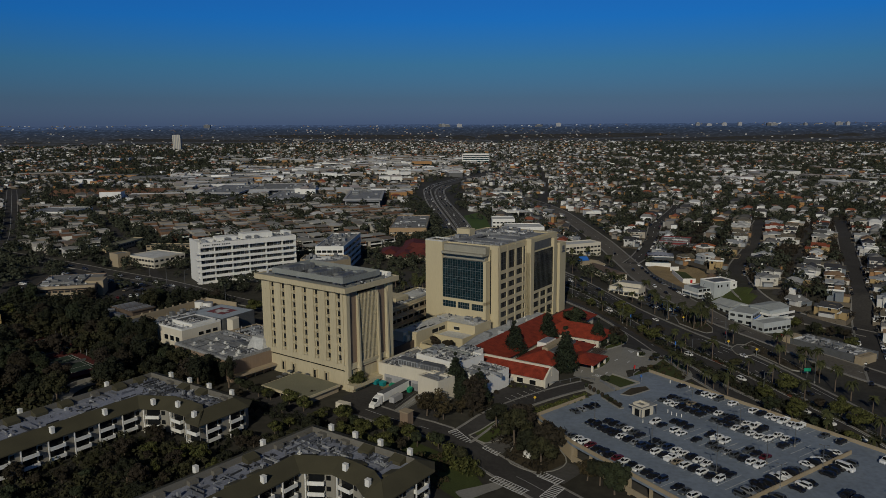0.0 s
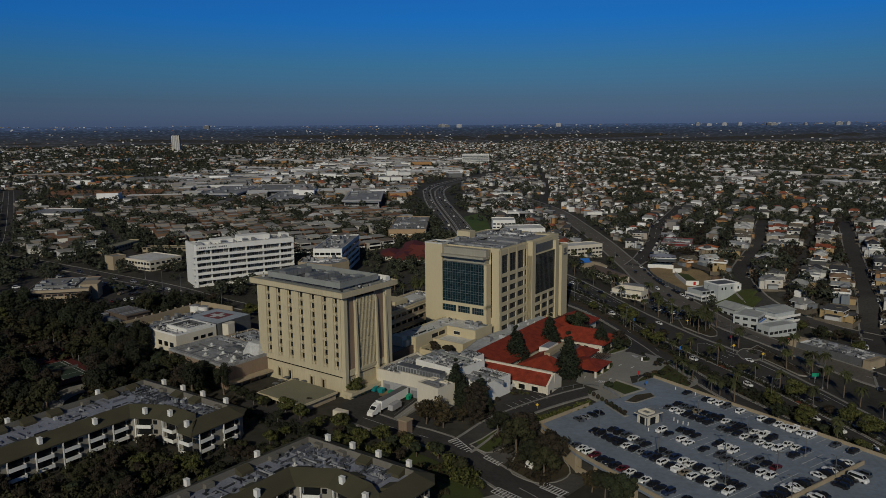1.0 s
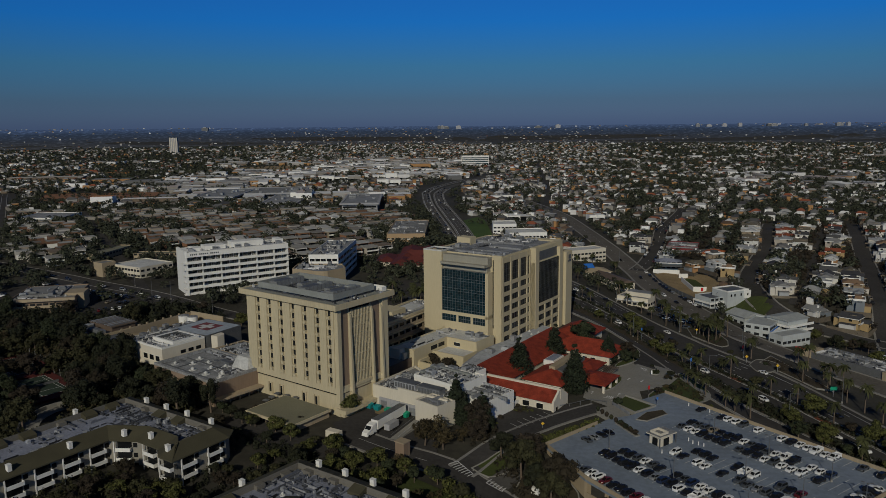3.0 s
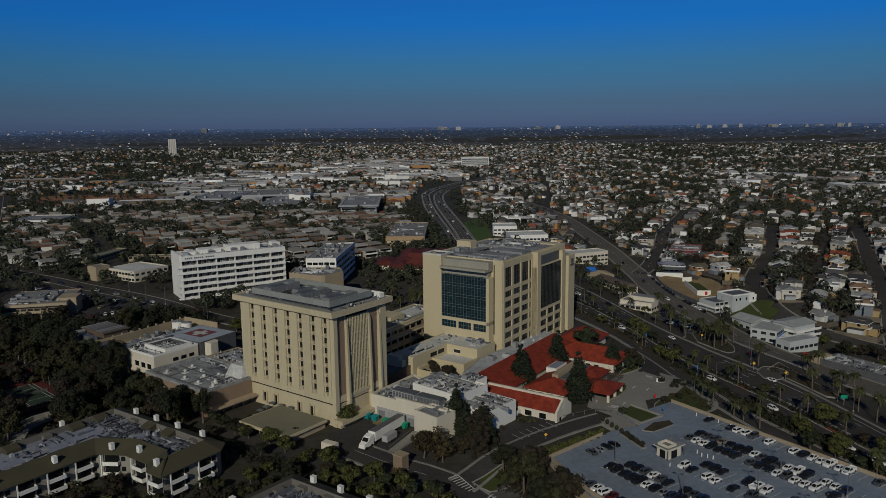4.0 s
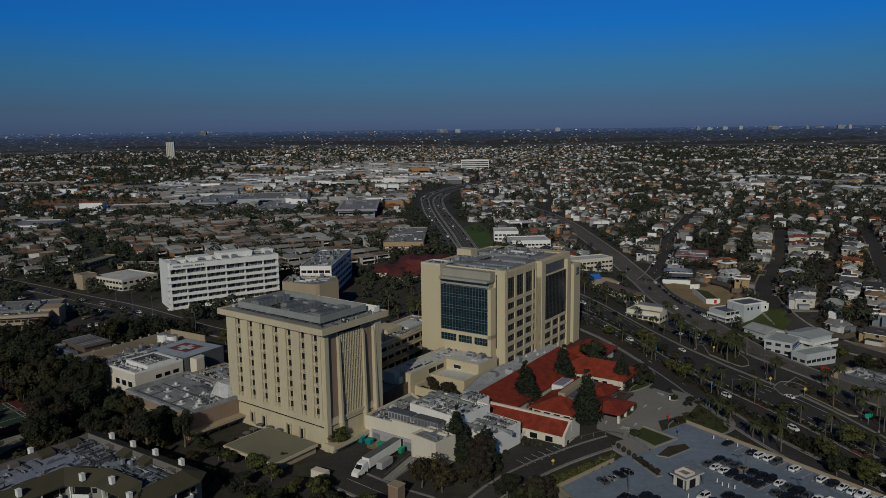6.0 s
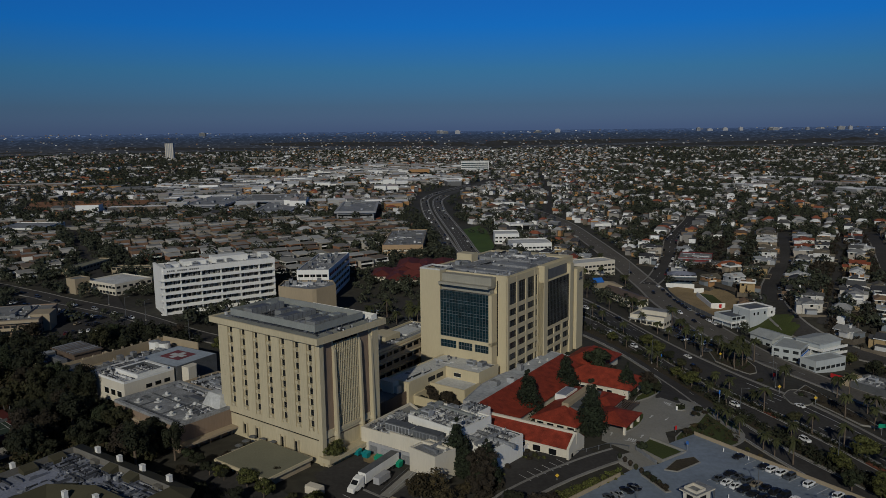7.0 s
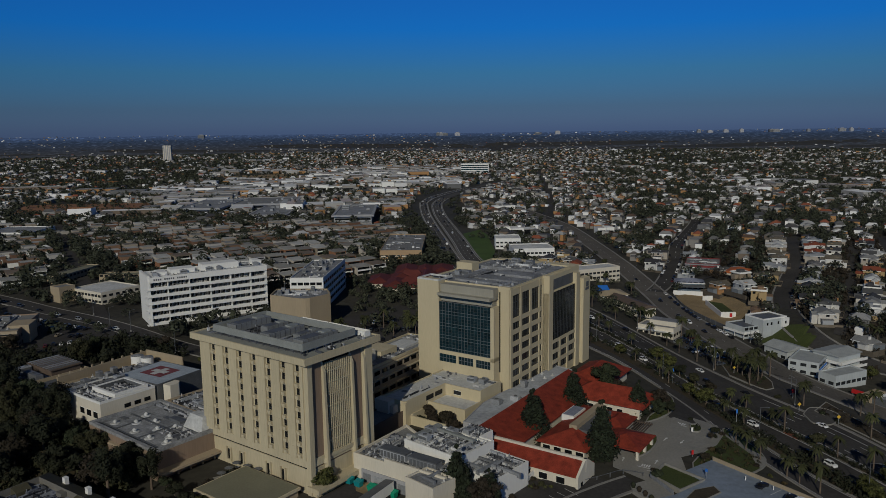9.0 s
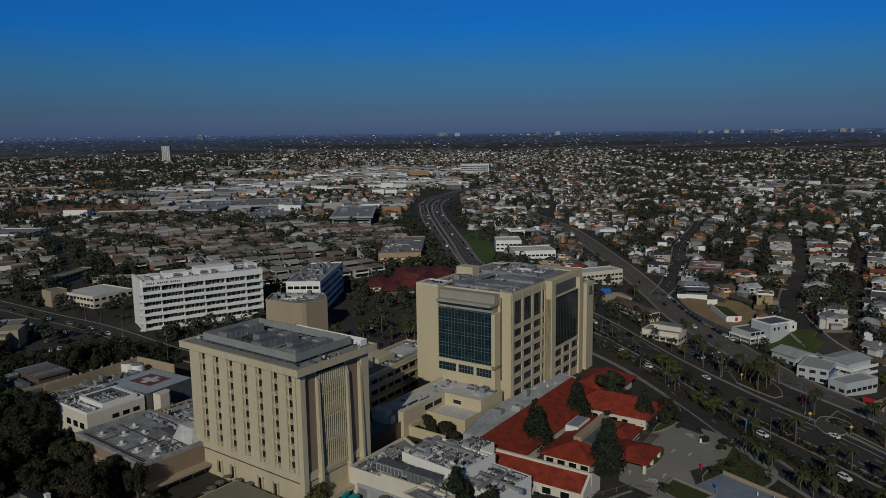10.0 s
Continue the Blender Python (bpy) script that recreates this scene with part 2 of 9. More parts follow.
def single(name, shape, material, label, category, group):
    """A small thing of one mesh, kept below ground until it is copied."""
    ob = tagged(new(name, shape.mesh(name, material)), label, category, group)
    ob.matrix_basis = pose(0, 0, -500)
    return ob


def rect(x0, x1, y0, y1):
    return [(x0, y0), (x1, y0), (x1, y1), (x0, y1)]


def step(a, b, x):
    t = min(1.0, max(0.0, (x - a) / (b - a)))
    return t * t * (3 - 2 * t)


def ground(x, y):
    """Height of the land: a plateau with the hospital, a valley with the boulevard, a hill beyond it, and far rising land."""
    h = 1.0 + 3.5 * step(-80, -150, x) * step(280, 400, y) + 2.0 * step(380, 560, y) * step(90, 0, x)
    low = step(66, 108, x)
    h -= low * (6.5 + 3.5 * step(130, 165, x) + 1.5 * step(340, 280, y) * step(110, 150, x)) * (1 - 0.75 * step(520, 660, y))
    h += 10.0 * step(146, 172, x) * step(386, 432, y + 0.25 * (x - 160)) * (1 - 0.7 * step(560, 700, y))
    h += 3.0 * step(150, 260, x) * step(460, 620, y)
    h -= 6.5 * step(146, 172, x) * step(204, 190, x) * step(545, 578, y) * step(665, 630, y)
    h -= 5.0 * step(240, 206, y) * step(-14, 16, x)
    h -= 2.5 * step(150, 60, y)
    h += 78.0 * step(3850, 4950, math.hypot(x, y))
    return h


# ---- ground and roads ----
def line_steps(fine0, fine1, d, far):
    out, a = [], fine0
    while a <= fine1:
        out.append(a)
        a += d
    g, a = d, fine1
    while a < far:
        g *= 1.11
        a += g
        out.append(a)
    g, a = d, fine0
    while a > -far:
        g *= 1.11
        a -= g
        out.insert(0, a)
    return out


xs, ys = line_steps(-300, 330, 5, 5600), line_steps(100, 700, 5, 5600)
sheet = Shape()
sheet.v = [(x, y, ground(x, y)) for y in ys for x in xs]
W = len(xs)
sheet.f = [(j * W + i, j * W + i + 1, (j + 1) * W + i + 1, (j + 1) * W + i) for j in range(len(ys) - 1) for i in range(W - 1)]
GROUND = mat("dark_town_ground", (0.042, 0.039, 0.030), 0.95, 0.5, 0.02, 0.35)
setting("ground", sheet, GROUND, "dark dry ground with patchy grass and asphalt between buildings", "ground", True)


def hazy_rise():
    """The last rise of the plain, so far off that only haze and a few pale streets show: a glowing backdrop, its haze
    painted as emission.
    """
    m = bpy.data.materials.new("painted_haze")
    m.use_nodes = True
    n, l = m.node_tree.nodes, m.node_tree.links
    n.clear()
    geo, cut = n.new("ShaderNodeNewGeometry"), n.new("ShaderNodeSeparateXYZ")
    l.new(geo.outputs["Position"], cut.inputs[0])
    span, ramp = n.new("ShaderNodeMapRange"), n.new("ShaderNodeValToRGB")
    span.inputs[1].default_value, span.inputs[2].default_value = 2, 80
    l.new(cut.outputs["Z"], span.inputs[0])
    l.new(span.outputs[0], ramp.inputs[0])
    # Haze painted as emission colour: dull grey at the foot, sky blue on top.
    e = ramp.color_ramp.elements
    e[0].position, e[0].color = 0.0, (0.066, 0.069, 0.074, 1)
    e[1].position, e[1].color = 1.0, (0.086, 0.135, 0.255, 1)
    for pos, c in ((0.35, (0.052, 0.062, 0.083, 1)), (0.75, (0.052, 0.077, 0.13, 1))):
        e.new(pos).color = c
    squash, town = n.new("ShaderNodeVectorMath"), n.new("ShaderNodeTexNoise")
    squash.operation = "MULTIPLY"
    squash.inputs[1].default_value = (0.05, 0.010, 0.5)
    town.inputs["Scale"].default_value, town.inputs["Detail"].default_value = 1.0, 6
    l.new(geo.outputs["Position"], squash.inputs[0])
    l.new(squash.outputs[0], town.inputs["Vector"])
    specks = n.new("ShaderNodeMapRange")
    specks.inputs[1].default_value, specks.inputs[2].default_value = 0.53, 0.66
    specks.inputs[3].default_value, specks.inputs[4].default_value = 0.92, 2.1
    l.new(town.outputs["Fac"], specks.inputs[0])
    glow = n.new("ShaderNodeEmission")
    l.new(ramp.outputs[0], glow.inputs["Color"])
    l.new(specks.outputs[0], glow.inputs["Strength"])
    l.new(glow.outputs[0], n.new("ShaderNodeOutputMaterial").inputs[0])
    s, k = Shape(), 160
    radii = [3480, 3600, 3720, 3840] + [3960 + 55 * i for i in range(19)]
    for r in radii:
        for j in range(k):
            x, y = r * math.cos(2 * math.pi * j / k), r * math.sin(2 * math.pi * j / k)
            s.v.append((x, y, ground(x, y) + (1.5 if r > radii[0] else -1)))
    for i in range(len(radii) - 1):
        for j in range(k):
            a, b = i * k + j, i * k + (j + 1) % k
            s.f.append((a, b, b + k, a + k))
    setting("backdrop", s, m, "far rise of the plain with painted blue-grey haze", "backdrop", True)


hazy_rise()


def spline(pts, d=6.0):
    """Points every d metres along a smooth line through pts."""
    p = [Vector(q) for q in pts]
    p = [2 * p[0] - p[1], *p, 2 * p[-1] - p[-2]]
    out = []
    for i in range(1, len(p) - 2):
        a, b, c, e = p[i - 1:i + 3]
        k = max(2, int((c - b).length / d))
        for j in range(k):
            t = j / k
            out.append(0.5 * ((2 * b) + (c - a) * t + (2 * a - 5 * b + 4 * c - e) * t * t + (3 * b - a - 3 * c + e) * t ** 3))
    return out + [p[-2]]


def ribbon(s, line, off0, off1, lift, thick=0.5, dash=None):
    """A strip along a line, from off0 to off1 to its right, that lies lift above the ground."""
    row = []
    for i, p in enumerate(line):
        d = (line[min(i + 1, len(line) - 1)] - line[max(i - 1, 0)]).normalized()
        n = Vector((d.y, -d.x))
        a, b = p + n * off0, p + n * off1
        za, zb = ground(a.x, a.y) + lift, ground(b.x, b.y) + lift
        row.append(((a.x, a.y, za), (b.x, b.y, zb)))
    for i in range(len(row) - 1):
        if dash and i % dash[1] >= dash[0]:
            continue
        (a, b), (e, c) = row[i], row[i + 1]
        if thick:
            s.solid([(*q[:2], q[2] - thick) for q in (a, b, c, e)], [a, b, c, e])
        else:
            s.face([a, b, c, e])
    return s


def road(name, line, w, material, label, marks=(), walk_w=0.0, d=6.0):
    line = spline(line, d)
    up = 0.2 + 0.008 * len(ROADS)
    ob = setting(name, ribbon(Shape(), line, -w / 2, w / 2, up, 0), material, label, "road")
    near = line if len(line) < 160 else line[:95]
    for off, width, dash in marks:
        s = ribbon(Shape(), spline([tuple(q) for q in near], 3.0) if dash else near, off - width / 2, off + width / 2, up + 0.04, 0, dash)
        tagged(part("lane_marking", s, PAINT, ob, "white painted lane line"), kind="stuff")
    if walk_w:
        for a, b in ((-w / 2 - walk_w, -w / 2), (w / 2, w / 2 + walk_w)):
            part("kerb_and_walk", ribbon(Shape(), near, a, b, 0.42, 0.6), KERB, ob, "pale concrete kerb and footway")
    return ob


ROADS = []


def street(name, line, w, material, label, marks=(), walk_w=0.0, d=6.0):
    ROADS.append((spline(line, 8.0), w / 2 + walk_w))
    return road(name, line, w, material, label, marks, walk_w, d)


BOULEVARD = [(157, 215), (140, 260), (132, 285), (121, 315), (107, 347), (98, 373), (85, 407), (71, 442), (52, 485), (30, 540)]
FAR_EAST = [(30, 540), (12, 606), (2.5, 700), (-8, 800), (-18.5, 905), (-24.5, 1010), (-22, 1072), (-9, 1150), (18, 1250), (55, 1390), (160, 1650), (330, 1900)]
FAR_WEST = [(12, 520), (-1.5, 606), (-12.8, 706), (-23, 797), (-34, 908), (-41, 1010), (-42, 1062), (-31, 1140), (-6, 1225), (20, 1310)]
street("road", BOULEVARD[:10], 17, ASPHALT, "wide dark asphalt boulevard with white lane lines",
       [(-4.8, 0.2, (1, 4)), (-1.4, 0.2, (1, 4)), (2.0, 0.2, (1, 4)), (5.2, 0.25, None), (-8.0, 0.2, None)], 1.3)
street("road", FAR_EAST, 12, ASPHALT_L, "grey asphalt carriageway curving away with traffic",
       [(-5.2, 0.35, None), (-1.7, 0.3, (1, 4)), (1.7, 0.3, (1, 4)), (5.2, 0.35, None)], 1.0)
street("road", [(118, 232), (106, 261), (98, 280), (92, 298), (87, 320), (80, 343), (69, 377), (54, 412), (34, 462), (12, 520)], 9.5, ASPHALT, "dark asphalt carriageway beside a planted median",
       [(4.2, 0.22, None), (0, 0.2, (1, 4)), (-4.2, 0.2, None)], 0.9)
street("road", FAR_WEST, 9.5, ASPHALT_L, "grey asphalt carriageway beside a planted bank",
       [(4.2, 0.35, None), (0, 0.3, (1, 4)), (-4.2, 0.35, None)], 0.9)


def offset(line, off):
    """A line that runs off to the right of another."""
    p = spline(line, 20.0)
    out = []
    for i, q in enumerate(p):
        d = (p[min(i + 1, len(p) - 1)] - p[max(i - 1, 0)]).normalized()
        out.append((q.x + d.y * off, q.y - d.x * off))
    return out


street("road", offset(BOULEVARD[:8], -16.5)[:-1] + [(34, 462)], 8, ASPHALT, "dark asphalt carriageway shaded by palms", [(0, 0.3, (1, 4)), (3.4, 0.3, None)], 0.6)
GREY_STREET = [(196, 262), (181, 290), (165, 318), (148, 348), (138, 368), (132, 392), (128, 420), (123.5, 455), (121.5, 485), (122.5, 530), (120, 598), (117, 640), (115, 700), (111, 800), (100, 880), (75, 990), (40, 1090)]
HILL_STREET = [(204, 362), (188, 382), (175, 397), (168, 410), (166, 424), (169, 444), (180, 478), (200, 519), (230, 575), (258, 642), (280, 692)]
street("road", GREY_STREET, 14, WORN, "worn grey street beside the boulevard", [(0, 0.15, (1, 4))], 1.2)
street("road", [(115, 346), (126, 355), (137, 366)], 16, ASPHALT, "short asphalt link between two streets", [], 0)
street("road", [(124, 532), (137, 558), (160, 617), (182, 681), (228, 788), (240, 820)], 10, ASPHALT, "dark street climbing between houses", [(0, 0.3, (1, 4))], 1.0)
street("road", HILL_STREET, 10.5, ASPHALT, "dark residential street with parked cars", [], 1.0)
street("road", [(179, 414), (204, 456), (241, 524), (268, 578), (310, 660)], 5.5, ASPHALT, "narrow grey alley between houses")
street("road", [(172, 292), (190, 335), (219, 400), (262, 495), (300, 580), (350, 690)], 10, ASPHALT, "dark residential street lined with parked cars", [], 1.0)
street("road", [(-420, 560), (-330, 520), (-247, 471), (-216, 451), (-172, 424), (-137, 398), (-113, 384), (-80, 372), (-40, 372), (10, 382), (48, 402)], 10, ASPHALT, "dark asphalt cross street with parked cars", [(0, 0.15, (1, 4))], 0.5)
street("road", [(-300, 420), (-330, 520), (-354, 577), (-463, 764), (-619, 1027)], 11, ASPHALT, "straight wide grey avenue", [(0, 0.2, None)], 0.8)
street("road", [(-172, 424), (-205, 480), (-262, 575), (-330, 690), (-400, 810)], 7, ASPHALT, "dark street between apartment rows", [], 0)
street("road", [(-30, 238), (-16, 227), (-4, 220.5), (6, 212.5), (12.5, 206), (20, 197.5), (27, 188.5), (36, 177), (52, 158), (70, 130)], 10, ASPHALT, "dark curved hospital drive", [(0, 0.12, None)], 0.8)
street("road", [(1, 219), (10, 231.5), (19, 241), (28.5, 249.5), (40, 258), (48, 263)], 6.6, ASPHALT, "dark service lane beside the parking deck", [], 0.8)
street("road", [(100, 880), (117, 1000), (140, 1200), (165, 1500), (190, 1800)], 6, ASPHALT, "straight grey avenue running to the distance", [], 0)
for i in range(1, 4):
    o = Vector((350 + i * 62, 690 - i * 20))
    e = Vector((0.42, 0.91))
    street("road", [tuple(o - e * 180), tuple(o + e * 120), tuple(o + e * 300)], 6, ASPHALT, "quiet grey residential street")
for i in range(3):
    o, e = Vector((150 + i * 18, 560 + i * 95)), Vector((0.93, -0.36))
    street("road", [tuple(o), tuple(o + e * 250), tuple(o + e * 400)], 6, ASPHALT, "quiet grey residential cross street")


def patch(name, pts, lift, material, label, category, kerb=None):
    """A flat or draped piece of paving or planting that follows the ground."""
    c = Vector((sum(p[0] for p in pts) / len(pts), sum(p[1] for p in pts) / len(pts)))
    rings = [[c.lerp(Vector(p), k / 4) for p in pts] for k in range(1, 5)]
    at = lambda p, up=0.0: (p.x, p.y, ground(p.x, p.y) + lift + up)  # noqa: E731
    s, n = Shape(), len(pts)
    for j in range(n):
        s.face([at(c), at(rings[0][j]), at(rings[0][(j + 1) % n])])
        for a, b in zip(rings, rings[1:]):
            s.face([at(a[j]), at(b[j]), at(b[(j + 1) % n]), at(a[(j + 1) % n])])
    ob = setting(name, s, material, label, category)
    if kerb:
        r = Shape()
        inner = [Vector(p) for p in inset(pts, 0.35)]
        for j in range(n):
            a, b, d, e = Vector(pts[j]), Vector(pts[(j + 1) % n]), inner[(j + 1) % n], inner[j]
            r.solid([at(a, -0.4), at(b, -0.4), at(d, -0.4), at(e, -0.4)], [at(a, 0.15), at(b, 0.15), at(d, 0.15), at(e, 0.15)])
        part("kerb", r, PAVE, ob, "pale concrete kerb")
    return ob


def curve(pts, d=4.0):
    p = spline([*pts, pts[0]], d)[:-1]
    return [(q.x, q.y) for q in p]


patch("pavement", [(44, 272), (51, 263.5), (58, 259), (64, 270), (65, 278), (72, 282), (79, 290), (85.5, 301.5), (86, 309), (79, 311.5), (71, 311), (61, 304), (52, 290), (46, 280)], 0.30, PAVE, "pale concrete entrance plaza", "pavement")
patch("pavement", [(70, 309), (77, 306), (87, 314), (84, 341), (76, 341), (75, 325)], 0.32, ASPHALT, "dark asphalt slip road joining the plaza", "pavement")
patch("footpath", curve([(87.5, 303), (87, 294), (89, 290), (91.5, 287), (87.5, 279), (89, 278.5), (93, 287), (90.5, 291.5), (88.5, 295), (89, 303)], 2), 0.5, PAVE, "pale curved footpath through shrubs", "pavement")
patch("planting_bed", curve([(61, 304), (66, 307), (73, 315), (77, 328), (75, 334), (70, 318), (64, 310)], 2), 0.45, LAWN, "green garden bed before the red-tiled wing", "planting", True)
patch("planting_bed", curve([(75.7, 303.8), (78.8, 304.3), (77.4, 299.6), (74.6, 298.5)], 1), 0.5, LAWN, "small oval island on the plaza", "planting", True)
patch("lawn", [(53, 265), (58.2, 256), (66.5, 262), (58.5, 272)], 0.9, LAWN, "clipped green lawn beside the plaza", "lawn", True)
patch("planting_bed", curve([(52.2, 278), (52.3, 281.5), (55.4, 287.5), (61.4, 294), (60.7, 288.9), (56.6, 282)], 2), 0.5, LAWN, "curved planted bed by the entrance", "planting", True)
patch("planting_bed", curve([(79.5, 290), (86, 302), (88, 307), (93, 295), (91, 282), (76, 267), (66.5, 271), (72.5, 281.5)]), 0.34, LAWN, "rough olive planting bed beside the road", "planting", True)
patch("pavement", [(-40, 250), (-29, 262), (-12, 250), (-5, 238), (-6, 226), (-18, 228), (-33, 236)], 0.28, ASPHALT, "dark asphalt loading yard", "pavement")
patch("pavement", [(12, 258), (13, 240), (22, 242), (34, 256), (42, 262), (36, 268), (26, 266)], 0.33, ASPHALT, "dark asphalt parking court with painted bays", "pavement")
patch("bare_ground", [(-28, 263.5), (-21, 262), (-17.5, 256.5), (-20, 253), (-27, 258)], 0.34, SOIL, "trampled brown soil by the dock bins", "bare ground")
patch("patio", [(-68, 266), (-60, 257), (-49, 265), (-56, 273)], 0.36, PAVE, "pale paved patio before the tower", "pavement")
patch("pavement", [(-73, 259), (-60, 251), (-46, 240), (-34, 228), (-42, 222), (-58, 233), (-75, 249)], 0.3, ASPHALT, "dark asphalt service drive beside the apartments", "pavement")
patch("planting_bed", curve([(4.5, 221.5), (8, 225), (14, 231), (17, 227), (15, 222), (9, 218.5)], 2), 0.4, LAWN, "rough green bed between drive and lane", "planting", True)
patch("planting_bed", curve([(15.5, 213), (16, 208.5), (23, 203), (30, 205), (33, 212), (27, 224), (20, 222)], 2), 0.4, MULCH, "brown planted bed under large trees", "planting", True)
patch("driveway", [(8.5, 217.5), (14, 213.5), (20, 221), (16, 225)], 0.42, ASPHALT_L, "grey driveway to the lower parking level", "pavement")
patch("driveway", [(24.5, 202), (30, 196), (38, 205), (33, 209)], 0.42, ASPHALT_L, "grey driveway to the parking entrance", "pavement")
patch("footpath", curve([(3, 183), (9, 190), (13, 194), (11.5, 196.5), (6, 192), (0, 186)], 2), 0.42, PAVE, "pale concrete footpath in the garden", "pavement")
patch("lawn", curve([(-19, 217), (-8, 210), (3, 203), (8, 190), (0, 183), (-12, 198)]), 0.3, LAWN, "green lawn below the hospital drive", "lawn")
for o0, o1, m, lab in ((-12.3, -10.2, MULCH, "narrow planted median with palms"), (-26.5, -21.2, MULCH, "dark planted strip between carriageways")):
    setting("median", ribbon(Shape(), [Vector(q) for q in offset(BOULEVARD[:8], 0)], o0, o1, 0.45, 0.5), m, lab, "median")
for a in (1, 2.3):
    p = Vector(offset(BOULEVARD, -11.2)[int(a * 3)])
    patch("median_paving", [(p.x - 2, p.y), (p.x, p.y - 6), (p.x + 2.2, p.y - 5), (p.x + 0.2, p.y + 2)], 0.5, mat("red_brick_paving", (0.17, 0.055, 0.03), 0.9, 0.25, 0.5, 3), "red brick paving at the median's end", "paving")
patch("traffic_island", curve([(123, 327), (128, 333), (133, 332), (135, 326), (128, 318), (123, 319)], 2), 0.42, ASPHALT_L, "paved traffic island with a pale kerb at the turn", "island", True)
patch("verge", [(139, 302), (146, 302), (137, 340), (128, 330)], 0.42, MULCH, "planted verge with palms beside the street", "verge", True)
patch("verge", curve([(112, 370), (120, 352), (126, 361), (124, 385), (117, 402)]), 0.42, MULCH, "planted verge with palms and a pale kerb", "verge", True)
patch("pavement", [(92, 440), (104, 410), (116, 385), (123, 390), (120, 440), (110, 470), (98, 470)], 0.3, ASPHALT_L, "grey asphalt car park with palms", "pavement")
patch("pavement", [(-72, 384), (-40, 380), (-14, 384), (-14, 440), (-30, 470), (-62, 440)], 0.31, ASPHALT, "dark asphalt car park between palms and offices", "pavement")
patch("pavement", [(62, 505), (74, 470), (90, 500), (82, 530)], 0.3, ASPHALT, "dark asphalt car park behind the tall block", "pavement")
patch("lawn", [(146, 424), (151, 412), (158, 405), (168, 414), (178, 427), (166, 431), (160, 441), (153, 433)], 0.35, LAWN, "sloping green lawn above the white restaurant", "lawn")
patch("dirt_lot", [(136.5, 443), (150, 462), (162, 474), (161, 521), (155, 531), (132.5, 520), (130.5, 480)], 0.35, SOIL, "bare sandy building lot", "bare ground")
patch("lawn", [(18, 600), (26, 612), (30, 645), (28, 738), (22, 775), (6, 745), (12, 657)], 0.4, LAWN_B, "bright green bank beside the boulevard", "lawn")
patch("pavement", [(154, 352), (172, 362), (186, 352), (182, 330), (175, 345)], 0.35, ASPHALT, "dark asphalt court behind the low restaurant", "pavement")
patch("pavement", [(-205, 385), (-180, 372), (-150, 388), (-160, 412), (-200, 430), (-228, 438)], 0.3, ASPHALT, "dark asphalt car park among trees", "pavement")
patch("pavement", [(-268, 404), (-238, 374), (-233, 412), (-202, 424), (-186, 400), (-164, 420), (-200, 444), (-240, 464)], 0.34, ASPHALT, "asphalt car park round the tan clinic", "pavement")
patch("bare_site", [(-560, 1030), (-410, 1054), (-367, 974), (-400, 935), (-512, 920)], 0.5, mat("red_brown_earth", (0.24, 0.12, 0.06), 0.95, 0.3, 0.03, 0.3), "red-brown bare building site", "bare ground")
patch("bare_site", [(-498, 1650), (-356, 1733), (-301, 1524), (-430, 1500)], 0.5, SOIL, "sandy bare field", "bare ground")


# ---- rooftop equipment, built once and copied ----
def unit_model(w, d, h, fans, m):
    t = thing("rooftop_unit", pose(0, 0, -500), "grey metal air-handling unit standing on a flat roof", "air unit", "rooftop units")
    part("casing", Shape().box(-w / 2, w / 2, -d / 2, d / 2, 0.25, h, 0.04).box(-w / 2 + 0.2, w / 2 - 0.2, -d / 2 + 0.1, d / 2 - 0.1, 0, 0.25), m, t)
    for i in range(fans):
        x = (i + 0.5) / fans * w - w / 2
        part("fan_ring", Shape().tube(x, 0, h, h + 0.12, min(w / fans, d) * 0.28, None, 10), STEEL_D, t, "dark round fan housing")
    part("louvre", Shape().box(-w / 2 + 0.2, w / 2 - 0.2, -d / 2 - 0.05, -d / 2 + 0.02, 0.6, h - 0.4), STEEL_D, t)
    return t


def vent_model(r, h):
    t = thing("roof_vent", pose(0, 0, -500), "pale grey mushroom vent with a round hood on a roof", "roof vent", "roof vents")
    part("curb", Shape().tube(0, 0, 0, 0.16, r * 2.4, r * 2.2, 14), ROOF_W, t)
    part("hood", Shape().tube(0, 0, 0.16, h * 0.6, r * 0.8, r * 0.6, 10).tube(0, 0, h * 0.6, h * 0.8, r * 1.1, r * 1.0, 12).tube(0, 0, h * 0.8, h * 1.15, r * 1.0, r * 0.2, 12), ROOF_W, t)
    return t


def duct_model(n, r):
    s = Shape().box(-n / 2, n / 2, -r, r, 0.5, 0.5 + 2 * r, 0.03).box(n / 2 - 2 * r, n / 2, -r, r, 0, 0.5)
    for i in range(3):
        x = (i / 2 - 0.5) * (n - 2 * r - 0.6)
        s.box(x - 0.08, x + 0.08, -r, r, 0, 0.5)
    return single("roof_duct", s, STEEL, "galvanised duct run on short stands across a roof", "duct", "roof ducts")


CASING = mat("dull_grey_casing", (0.20, 0.21, 0.215), 0.6, 0.25, 0.4, 3.0, 0.1)


